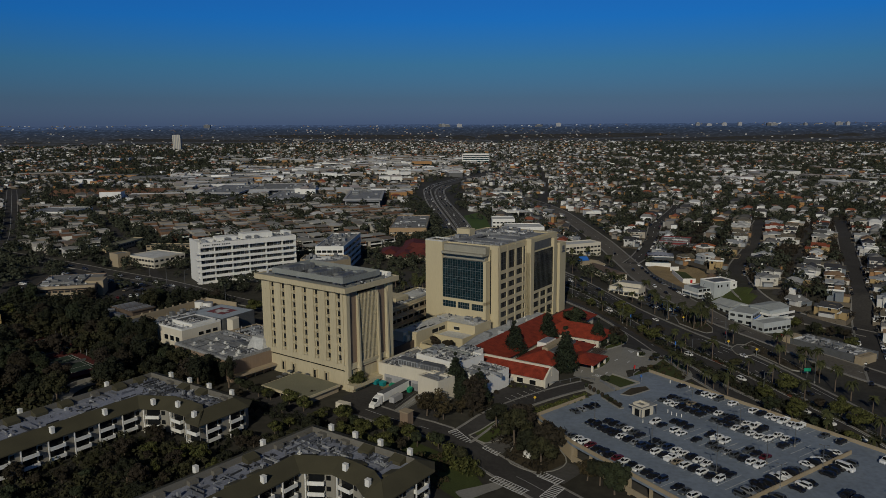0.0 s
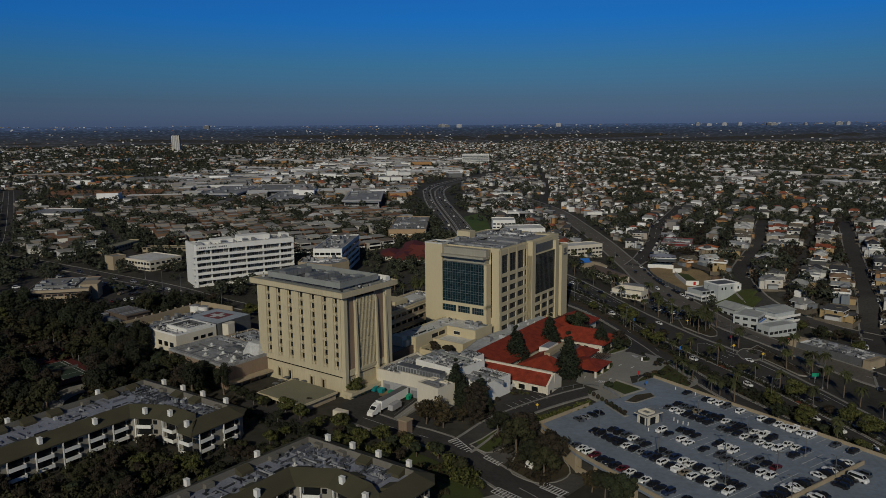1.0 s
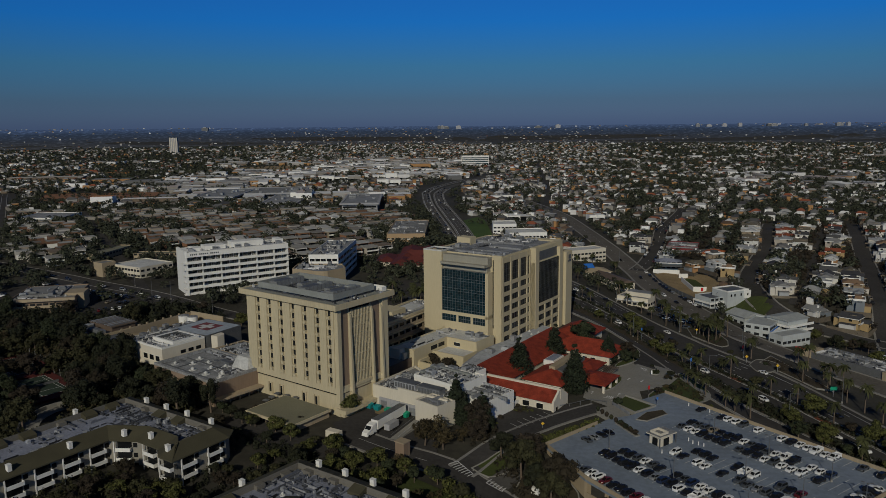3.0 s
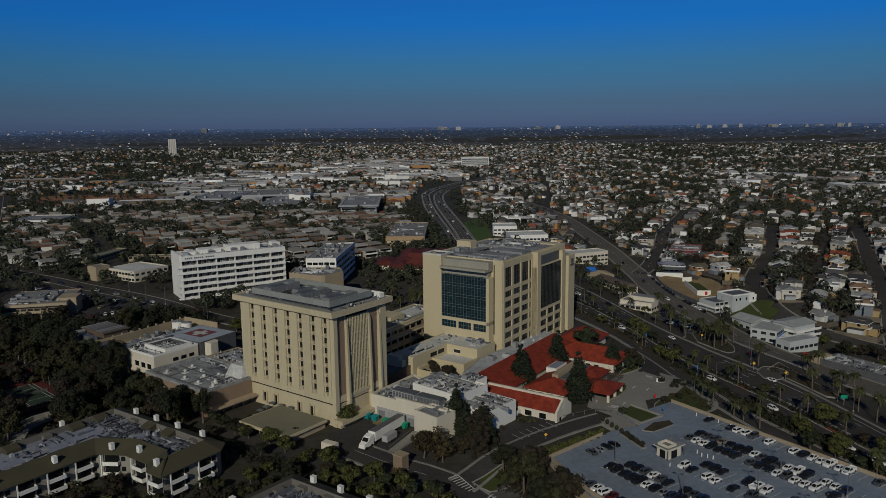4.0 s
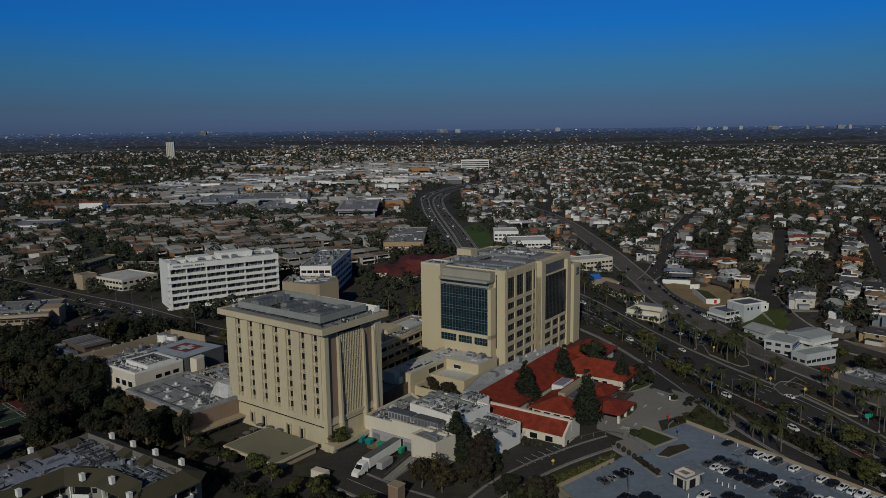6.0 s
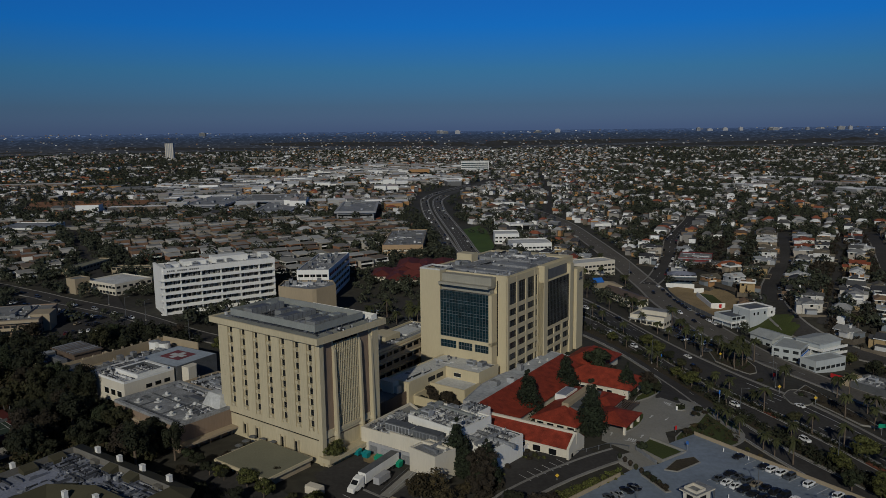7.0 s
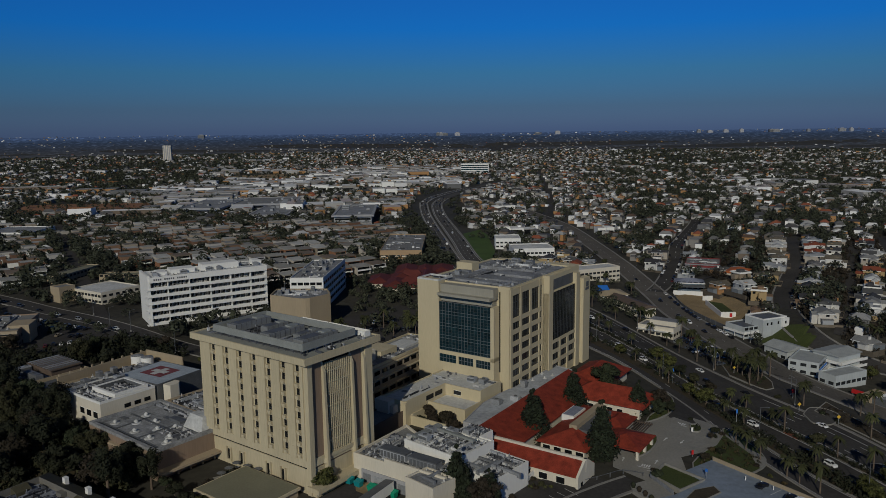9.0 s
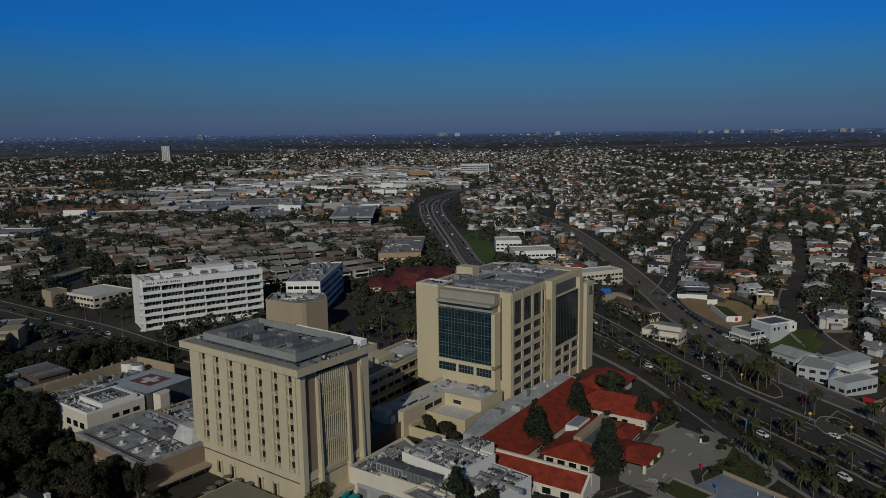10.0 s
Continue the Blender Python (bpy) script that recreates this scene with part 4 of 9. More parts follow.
for x0, x1, z in ((5, 9.5, 25.6), (11.2, 23, 26.2), (26.5, 45, 27.0), (53, 57, 26.4)):
    part("penthouse", Shape().box(x0, x1, 3.5, 11.5, 22.8, z, 0.05), WHITE, t, "pale rooftop plant room")
part("entry_terrace", Shape().box(-4, 50, -7, -1.5, -3.5, 0.4), PAVE, t)
# unreadable sign: a row of bars
for j in range(16):
    if j % 6 != 4:
        part("sign_bar", Shape().box(2.0 + j * 1.0, 2.65 + j * 1.0, -1.16, -1.1, 22.4, 23.2), STEEL_D, t, "dark sign letter shown as a bar")
clutter(MW, [(3, 55, 2, 4)], 23.95, 8, [VENTS[1], UNITS[1]], 12)
litter(t, [(2, 56, 12, 16), (2, 56, 0.5, 3), (46, 52, 1, 16)], 23.95, 70, 13)


# ---- low hospital wings ----
def flat_block(name, m, outline, z0, z1, wall, roof, label, rim_h=0.7, rim_w=0.4, rim_mat=None):
    t = thing(name, m, label, "building")
    part("wall", Shape().prism(outline, z0, z1), wall, t)
    part("roof_deck", Shape().prism(inset(outline, rim_w), z1, z1 + 0.05), roof, t)
    part("parapet", Shape().rim(outline, rim_w, z1, z1 + rim_h), rim_mat or wall, t)
    return t


def wall_windows(t, spots, y, w, h, glass=GLASS):
    me = Shape().box(-w / 2, w / 2, -0.08, 0.02, 0, h).mesh("window", glass)
    fr = Shape().box(-w / 2 - 0.1, w / 2 + 0.1, -0.12, 0.0, -0.12, 0).box(-w / 2 - 0.1, w / 2 + 0.1, -0.12, 0, h, h + 0.1).mesh("window_frame", WHITE)
    for x, z in spots:
        part("window_frame", fr, None, part("window", me, None, t, at=pose(x, y, z)))


def side_windows(t, spots, x, w, h, glass=GLASS):
    me = Shape().box(-0.02, 0.08, -w / 2, w / 2, 0, h).mesh("window", glass)
    for y, z in spots:
        part("window", me, None, t, at=pose(x, y, z))


PANEL = mat("weathered_roof_patch", (0.25, 0.255, 0.26), 0.85, 0.5, 0.3, 1.5)
MC = pose(-83, 264.5, 0, 0, 0, -37)
tc = flat_block("surgery_wing", MC, rect(-36, 0, 0, 24), 0, 9.0, BLOCK, ROOF_L, "low brown block wing with a pale flat roof of vents", 0.9, 1.2, PANEL)
part("ledge", Shape().box(-37.2, -0.2, -1.0, 0, 6.2, 6.9), CONCRETE_B, tc)
for y in range(2, 23, 4):
    part("colonnade_post", Shape().box(0.4, 0.9, y, y + 0.5, 0, 3.4), CONCRETE_B, tc)
part("colonnade_roof", Shape().box(0, 3.2, 0, 24, 3.4, 4.0), CONCRETE_B, tc)
for x, y in ((-30, 5), (-25, 9), (-19, 5), (-15, 10), (-11, 5), (-7, 9), (-21, 13), (-12, 14), (-4, 6), (-28, 14)):
    copy_thing(VENTS[0], MC @ pose(x, y, 9.05))
for x0, x1, y0, y1 in ((-33, -23, 3.4, 7.4), (-21.5, -12, 3.4, 7.0), (-10.5, -3, 3.4, 8), (-31, -21, 9.4, 13.4), (-19, -9, 9, 13.4), (-30, -20, 15.4, 20)):
    part("roof_panel", Shape().box(x0, x1, y0, y1, 9.05, 9.09), PANEL, tc, "pale patch of roof membrane")
part("skylight", Shape().box(-19, -13, 16.2, 18.4, 9.05, 9.9, 0.1), STEEL_D, tc, "dark low skylight")
part("plant_hood", Shape().box(-11, -1.5, 16, 22, 9.05, 13.2, 1.6), ROOF_W, tc, "pale sloped plant hood")
for x0, x1, y0, y1 in ((-34, -3, 2.4, 2.9), (-33, -8, 11.6, 12.2), (-26, -25.4, 3, 14), (-14, -13.4, 3, 14), (-33, -30, 8, 9.5), (-22, -18, 16, 17.5)):
    part("roof_strip", Shape().box(x0, x1, y0, y1, 9.05, 9.3), STEEL_D, tc, "dark low roof seam")
clutter(MC @ pose(-14, 31, 0), [(-16, 12, -5, 5)], 9.06, 10, [*DUCTS, UNITS[1]], 22)
litter(flat_block("link_wing", MC @ pose(-2, 24.5, 0), rect(-32, 14, 0, 14), 0, 9.0, CONCRETE_B, ROOF_G, "low link building crowded with roof ducts"), [(-31, 13, 1, 13)], 9.06, 420, 61, 1.1)
litter(tc, [(-12, -2, 9, 15), (-34, -14, 20, 22.4)], 9.1, 60, 62)

MD = pose(-110.7, 291.7, 0, 0, 0, -35)
td = flat_block("imaging_wing", MD, rect(-21.5, 0, 0, 19), 0, 13.0, STUCCO_W, ROOF_L, "cream three-storey wing with a sunken roof plant", 0.7, 0.5, WHITE)
wall_windows(td, [(-11, 8), (-7, 8), (-3.2, 8), (-9.5, 4), (-5.5, 4)], 0, 2.4, 2.0)
side_windows(td, [(9, 9.5), (12.5, 9.5), (16, 9.5)], 0, 2.2, 1.3)
part("corner_pier", Shape().box(-22.3, -19.5, -0.5, 1, 0, 13.4), STUCCO_W, td)
part("pit_rim", Shape().rim(rect(-14.5, -1.0, 5.6, 17.2), 0.9, 13.05, 14.5), WHITE, td, "white raised rim round a sunken plant yard")
part("pit_screen", Shape().rim(rect(-13.6, -1.9, 6.5, 16.3), 0.25, 13.06, 14.3), STEEL_D, td, "dark screen lining the plant yard")
part("pit_floor", Shape().box(-13.3, -2.2, 6.8, 16.0, 13.05, 13.12), STEEL_D, td)
clutter(MD, [(-12, -3, 8, 15)], 13.12, 3, [SMALL[0], DUCTS[1]], 23)
litter(td, [(-20.5, -15, 1, 18), (-14, -0.8, 1, 5)], 13.06, 70, 63)
litter(td, [(-13, -2.5, 7, 15.8)], 13.12, 90, 71, 0.8)
clutter(MD, [(-20, -15, 2, 17)], 13.05, 5, [VENTS[1], DUCTS[1], UNITS[1]], 24)

pad = flat_block("helipad_wing", pose(-99.4, 308.2, 0, 0, 0, -30), rect(-21, 0, 0, 18.5), 0, 13.6, STEEL_D, mat("pale_blue_deck_coating", (0.33, 0.37, 0.41), 0.85, 0.25, 0.15, 1.2), "dark wing with a blue-grey rooftop helipad", 0.08, 0.3)
part("pad_square", Shape().box(-16.2, -5.8, 5.6, 14.4, 13.66, 13.69), mat("faded_red_paint", (0.17, 0.05, 0.055), 0.9, 0.35, 0.3, 2), pad, "red painted square")
part("pad_cross", Shape().box(-12.2, -9.8, 6.6, 13.4, 13.7, 13.73).box(-14.4, -7.6, 8.8, 11.2, 13.705, 13.735), ROOF_W, pad, "white painted cross")
part("stair_house", Shape().prism([(0.5, 2), (4, 2), (4, 5.5), (2.5, 7), (0.5, 7)], 0, 13.4), STUCCO_W, pad, "white stair house")
tk = thing("tank_yard", pose(-121.7, 353.6, 0, 0, 0, -30), "tan buttressed yard wall round service tanks", "wall")
for i in range(9):
    part("buttress", Shape().box(-0.9, -0.3, -36 + i * 4.2, -35.4 + i * 4.2, 0, 12.6), TAN, tk)
part("wall", Shape().box(-0.3, 0.2, -37, 0, 0, 12).box(0.2, 21, -0.4, 0, 0, 12.5), TAN, tk)
for x, y in ((3.5, -7), (8.5, -6.4)):
    q = thing("storage_tank", tk.matrix_basis @ pose(x, y, 9), "white round water tank on a service roof", "tank", "tanks")
    part("shell", Shape().tube(0, 0, 0, 3.4, 2.3, None, 20), WHITE, q, smooth=False)
    part("lid", Shape().tube(0, 0, 3.4, 3.8, 2.3, 0.8, 20), ROOF_L, q)
litter(flat_block("service_roof", pose(-139.2, 320.7, 0, 0, 0, -33), [(0, 0), (18, 0), (22, 34), (2, 37)], 0, 9.0, TAN, ROOF_L, "tan service building with piping on its roof"), [(2, 17, 1, 33)], 9.06, 320, 64, 1.1)
clutter(pose(-139.2, 320.7, 0, 0, 0, -33), [(3, 17, 2, 30)], 9.05, 22, [*DUCTS, UNITS[1], UNITS[2]], 25)
te = flat_block("lab_wing", pose(-153.6, 327.1, 0, 0, 0, -35), rect(-20, 0, 0, 22), 0, 7.4, TAN, STEEL_D, "tan low wing with a stepped dark roof", 0.8)
part("upper_roof", Shape().box(-19, -2, 9, 20, 7.4, 9.6).box(-19.6, -1.4, 8.4, 20.6, 9.6, 10.0), BROWN, te, "dark brown raised roof")
for i in range(8):
    part("roof_beam", Shape().box(-18.5 + i * 2.2, -18.1 + i * 2.2, 8.6, 20.4, 10.0, 10.35), STEEL, te)
part("canopy", Shape().box(2, 20, 1, 16, 6.5, 7.6), STEEL_D, te, "dark metal canopy roof")
part("long_wall", Shape().box(0, 22, -1.2, 0, 0, 6.4), TAN, te)
litter(te, [(-19, -1, 1, 8)], 7.46, 40, 65)
clutter(pose(-153.6, 327.1, 0, 0, 0, -35), [(-17, -3, 2, 7)], 7.45, 3, [UNITS[0], UNITS[1]], 26)

# ---- wings between the towers ----
MLB = pose(7.5, 312, 0, 0, 0, -35)
tl = thing("clinic_wing", MLB, "cream L-shaped wing with a white flat roof", "building")
part("wall", Shape().box(-24, -14, -22, 14, 0, 9).box(-14, 0.5, 0, 13, 0, 9), STUCCO, tl)
part("roof_deck", Shape().box(-23.6, -14.4, -21.6, 13.6, 9, 9.06).box(-14.4, 0.1, 0.4, 12.6, 9, 9.055), ROOF_W, tl)
part("parapet", Shape().box(-24, -23.6, -22, 14, 9, 9.5).box(-23.6, -14.4, -22, -21.6, 9, 9.5).box(-14.4, -14, -21.6, 0.4, 9, 9.5).box(-14.4, 0.5, 0, 0.4, 9, 9.45).box(0.1, 0.5, 0.4, 13, 9, 9.5), STUCCO, tl)
part("terrace", Shape().box(-14, 1, -10, 0, 0, 5.4), STUCCO, tl)
part("terrace_deck", Shape().box(-13.6, 0.6, -9.6, -0.02, 5.4, 5.45), ROOF_W, tl)
part("terrace_parapet", Shape().box(-14, 1, -10, -9.6, 5.4, 6.2).box(0.6, 1, -9.6, 0, 5.4, 6.2), STUCCO, tl)
part("stair_tower", Shape().box(-24.4, -18.6, -25.2, -22, 0, 9.6).box(-18.6, -17.2, -24.4, -22, 0, 8), STUCCO_W, tl)
wall_windows(tl, [(-9, 6.4)], 0, 3.0, 1.4, GLASS_G)
side_windows(tl, [(-9, 6.6), (-4, 6.6)], -14, 4.0, 1.6)
side_windows(tl, [(3, 3)], 0.5, 1.6, 2.2)
part("court_wall", Shape().box(-14, 0, -19.5, -19, 0, 4.2).box(-14.0, -13.5, -19, -10, 0, 4.6), STUCCO, tl)
litter(tl, [(-23, -15, -20, 13), (-13, 0, 1, 12)], 9.07, 26, 66)
clutter(MLB, [(-8, -1, 4, 11)], 9.06, 2, [UNITS[1]], 30)

MN = pose(0, 0, 0)
tn = thing("long_ward", pose(-37, 313, 0, 0, 0, -31), "long tan ward block in the tower's shade", "building")
part("wall", Shape().box(-15, 0, 0, 58, 0, 13), CONCRETE_B, tn)
part("roof_deck", Shape().box(-14.6, -0.4, 0.4, 57.6, 13, 13.06), ROOF_L, tn)
part("parapet", Shape().rim(rect(-15, 0, 0, 58), 0.4, 13, 13.8), CONCRETE, tn)
part("plant_room", Shape().box(-13, -6, 12, 24, 13, 17), STUCCO_W, tn, "pale plant room on the ward roof")
part("plant_room", Shape().box(-14, -5, 26, 36, 13, 15.4), CONCRETE, tn)
part("roof_step", Shape().box(-12, -4, 39, 50, 13.06, 13.7), ROOF_W, tn)
for z in (3.4, 7.4, 11.4):
    part("floor_ledge", Shape().box(0, 0.5, 0, 58, z + 0.7, z + 1.1), CONCRETE, tn)
side_windows(tn, [(3 + 4.6 * j, z - 1.2) for j in range(12) for z in (3.4, 7.4, 11.2)], 0, 3.2, 1.4)
litter(tn, [(-14, -1, 1, 11), (-5, -1, 12, 38), (-14, -1, 51, 57)], 13.07, 70, 67)
clutter(tn.matrix_basis, [(-12, -3, 2, 10), (-11, -3, 51, 56)], 13.06, 5, [UNITS[1], SMALL[1]], 31)
flat_block("link_corridor", pose(-24, 300, 0, 0, 0, -33), rect(-5, 4, -16, 24), 0, 5.5, BROWN, ROOF_G, "dark low corridor between the towers")

tg = thing("concourse", MN, "grey flat-roofed concourse along the tall block", "building")
pts = [(1.9, 295), (10, 290), (28, 317.5), (46, 344), (38, 351.5), (20.5, 327), (15, 321), (8.4, 311)]
part("wall", Shape().prism(pts, 0, 5.4), GREY, tg)
part("roof_deck", Shape().prism(inset(pts, 0.3), 5.4, 5.46), mat("blue_white_membrane", (0.36, 0.38, 0.41), 0.85, 0.35, 0.12, 1.0), tg)
part("parapet", Shape().rim(pts, 0.3, 5.4, 5.7), GREY, tg)
for i in range(9):
    q = thing("roof_cowl", pose(12.3 + i * 3.45, 292.2 + i * 5.25, 5.46, 0, 0, 57), "white curved exhaust cowl at a roof's edge", "roof vent", "white cowls")
    part("neck", Shape().tube(0, 0, 0, 0.8, 0.5, None, 10), WHITE, q)
    part("hood", Shape().rod((-0.2, 0, 0.8), (0.9, 0, 1.5), 0.6, 10), WHITE, q)
clutter(pose(22, 320, 0, 0, 0, 57), [(0, 24, -1, 4)], 5.46, 5, [UNITS[2], VENTS[1]], 33)
clutter(pose(22, 320, 0, 0, 0, 57), [(-22, -6, -2, 3)], 5.46, 2, [UNITS[1]], 34)

MM = pose(0.6, 256.9, 0, 0, 0, -40)
tm = flat_block("plant_building", MM, [(-20, 0), (0, 0), (0, 15), (-4.5, 15), (-4.5, 20.5), (-12.5, 20.5), (-12.5, 14), (-20, 14)], 0, 10.4, WHITE, ROOF_W, "white plant building with a busy mechanical roof", 0.5, 0.4)
litter(tm, [(-19, -1, 1, 13), (-12, -5, 14, 20)], 10.46, 420, 68, 0.9)
clutter(MM, [(-18, -2, 2, 12), (-11, -6, 14, 18)], 10.45, 9, [UNITS[1], *DUCTS, *SMALL], 35, (0, 0, 90))
part("pipe_gallery", Shape().box(-18.5, -16.9, 1.5, 12.5, 11.3, 12.0).box(-16.9, -3, 9.6, 10.6, 11.3, 11.9).box(-18.3, -18.1, 1.6, 1.8, 10.45, 11.3).box(-3.4, -3.2, 9.7, 9.9, 10.45, 11.3), SCREEN, tm, "raised grey pipe gallery")
part("inner_parapet", Shape().box(-12.5, -12.1, 1, 13.5, 10.45, 11.0).box(-12.1, -1, 12.9, 13.3, 10.45, 11.0), WHITE, tm)
flat_block("kitchen_wing", pose(9.5, 257.5, 0, 0, 0, -40), rect(-8, 5, -5, 9), 0, 7.4, WHITE, ROOF_G, "white low wing crowded with roof machinery")
litter(bpy.data.objects["kitchen_wing"], [(-7.5, 4.5, -4.5, 8.5)], 7.46, 150, 70, 0.9)
clutter(pose(9.5, 257.5, 0, 0, 0, -40), [(-6, 4, -3, 7)], 7.45, 6, [UNITS[1], *DUCTS], 36)
MK = pose(-28.6, 266.5, 0, 0, 0, -34)
tk2 = flat_block("dock_building", MK, [(0, 0), (31, 0), (31, 8), (17, 8), (12, 18), (0, 24)], 0, 7.6, STUCCO_W, ROOF_G, "cream loading-dock building with chillers on its roof", 0.8)
part("high_parapet", Shape().box(11, 31, -0.12, 0.5, 7.6, 9.3), STUCCO_W, tk2, "taller cream parapet before the chillers")
part("dock_wall", Shape().box(3, 20, -0.3, 0, 0, 4.6), GREY, tk2, "grey metal dock front")
for x in (5, 9, 13, 17):
    part("dock_door", Shape().box(x - 1.3, x + 1.3, -0.4, -0.3, 0.6, 3.6), STEEL, tk2)
me = Shape().box(-0.5, 0.5, -0.06, 0.02, 0, 0.5).mesh("vent_opening", GLASS)
for x in (21.5, 24, 26.5, 29):
    part("vent_opening", me, None, tk2, at=pose(x, 0, 6.4))
for x in (11.5, 21.5):
    q = thing("chiller", MK @ pose(x, 4.3, 7.65), "long grey louvred chiller on a service roof", "chiller", "chillers")
    part("casing", Shape().box(-4.4, 4.4, -1.5, 1.5, 0.4, 2.6), STEEL, q)
    part("top_tray", Shape().box(-4.5, 4.5, -1.6, 1.6, 2.6, 2.9), STEEL_D, q)
    for j in range(7):
        part("louvre", Shape().box(-4.1 + j * 1.2, -3.2 + j * 1.2, -1.56, -1.5, 0.7, 2.3), STEEL_D, q)
    part("skid", Shape().box(-4.2, 4.2, -1.2, 1.2, 0, 0.4), STEEL_D, q)
litter(tk2, [(1, 12, 1, 17), (12, 30, 1, 7.5)], 7.66, 380, 69, 0.9)
clutter(MK, [(1, 10, 5, 18), (2, 28, 6.5, 7.4)], 7.65, 9, [*DUCTS, VENTS[1]], 37)
flat_block("white_annex", pose(-13.2, 250.3, 0, 0, 0, -43), rect(0, 10, 0, 8), 0, 8.6, STUCCO_W, ROOF_L, "plain white box annex beside the dock", 0.5)
clutter(pose(-13.2, 250.3, 0, 0, 0, -43), [(2, 9, 2, 6)], 8.65, 3, [DUCTS[1], VENTS[1]], 38)

# ---- red-tiled building ----
MR = pose(8.9, 282, 0, 0, 0, -33)
tr = thing("clubhouse", MR, "low cream building under red clay-tile roofs", "building")
part("wall", Shape().box(2, 31.5, -6.6, 2.2, 0, 4.6).box(-3.4, 9.0, -0.8, 64, 0, 4.9).box(-4, 11, 62, 86, 0, 4.9).box(5, 29, 49, 63, 0, 4.9).box(12.6, 26.5, 10, 43, 0, 4.4).box(23, 29.5, 31, 42, 0, 4.2), STUCCO_W, tr)
part("roof", Shape().solid([(1.2, -7.6, 4.4), (31.6, -7.6, 4.4), (31.6, -2.4, 4.4), (1.2, -2.4, 4.4)], [(1.2, -7.6, 4.7), (31.6, -7.6, 4.7), (31.6, -2.4, 7.3), (1.2, -2.4, 7.3)]), TILE_RED, tr, "front slope of red clay tiles")
part("roof", Shape().solid([(5, -1.7, 4.4), (32, -1.7, 4.4), (32, 4.0, 4.4), (5, 4.0, 4.4)], [(5, -1.7, 7.5), (32, -1.7, 7.5), (32, 4.0, 4.8), (5, 4.0, 4.8)]), TILE_RED, tr, "rear slope of red clay tiles")
part("ridge_wall", Shape().box(1.0, 32.4, -2.4, -1.7, 4.4, 8.0), STUCCO_W, tr, "cream parapet along the ridge")
part("gable_wall", Shape().prism([(31.6, -7.4), (32.3, -7.4), (32.3, 3.6), (31.6, 3.6)], 0, 4.6).solid([(31.6, -7.4, 4.6), (32.3, -7.4, 4.6), (32.3, 3.6, 4.6), (31.6, 3.6, 4.6)], [(31.6, -2.4, 8.0), (32.3, -2.4, 8.0), (32.3, -1.7, 8.0), (31.6, -1.7, 8.0)]), STUCCO_W, tr)
part("door", Shape().box(32.3, 32.36, -5.6, -4.4, 0.2, 2.5), GLASS, tr, "dark end door")
part("roof", Shape().solid([(-4.4, -0.6, 4.8), (9.8, -0.6, 4.8), (9.8, 62.5, 4.8), (-4.4, 62.5, 4.8)], [(-2.6, -0.6, 9.2), (9.8, -0.6, 5.1), (9.8, 62.5, 5.1), (-2.6, 62.5, 9.2)]), TILE_RED, tr, "long slope of red clay tiles")
part("roof", Shape().hip(-5, 12.4, 61.5, 87.5, 4.8, 9.4), TILE_RED, tr)
part("roof", Shape().hip(3, 30.5, 48, 64.2, 4.7, 9.0, 7.0), TILE_RED, tr)
part("roof", Shape().hip(11.6, 27.6, 8.8, 43.6, 4.3, 7.4), TILE_RED, tr)
part("roof", Shape().hip(22, 30.6, 30.4, 43.0, 4.2, 6.2), TILE_RED, tr)
part("skylight", Shape().box(18.6, 21.0, 17, 38, 6.2, 8.2), TAN, tr, "tan raised roof lantern")
part("roof_well", Shape().box(21.0, 24.0, 18, 37, 5.2, 6.9), STEEL_D, tr, "dark flat strip beside the lantern")
part("glazed_box", Shape().box(11.4, 15.6, 27, 36, 4.6, 6.6), WHITE, tr, "pale blue glazed roof box")
part("glazing", Shape().box(11.8, 15.2, 27.4, 35.6, 6.6, 6.75), ROOF_B, tr)
pc = part("porte_cochere", Shape().hip(27.6, 40.2, 17.6, 31.8, 4.1, 6.4), TILE_RED, tr, "red-tiled entrance canopy")
for x, y in ((28.6, 18.6), (39.2, 18.6), (39.2, 30.8), (28.6, 30.8), (39.2, 24.7)):
    part("column", Shape().box(x - 0.4, x + 0.4, y - 0.4, y + 0.4, 0, 4.1), STUCCO_W, pc)
part("pergola_rail", Shape().box(30.6, 36, 33.4, 33.7, 3.4, 3.7), BROWN, tr)
part("pergola_rail", Shape().box(30.6, 36, 41, 41.3, 3.4, 3.7), BROWN, tr)
for i in range(7):
    part("pergola_beam", Shape().box(30.8 + i * 0.8, 31.05 + i * 0.8, 33, 41.8, 3.7, 3.95), BROWN, tr)
wall_windows(tr, [(6 + 5.2 * i, 1.4) for i in range(5)], -6.6, 2.4, 1.8)
wall_windows(tr, [(12 + 3.4 * i, 1.4) for i in range(4)], 49, 1.8, 1.9)
wall_windows(tr, [(14.5, 1), (18, 1), (21.5, 1), (25, 1)], 10, 2.2, 2.4)


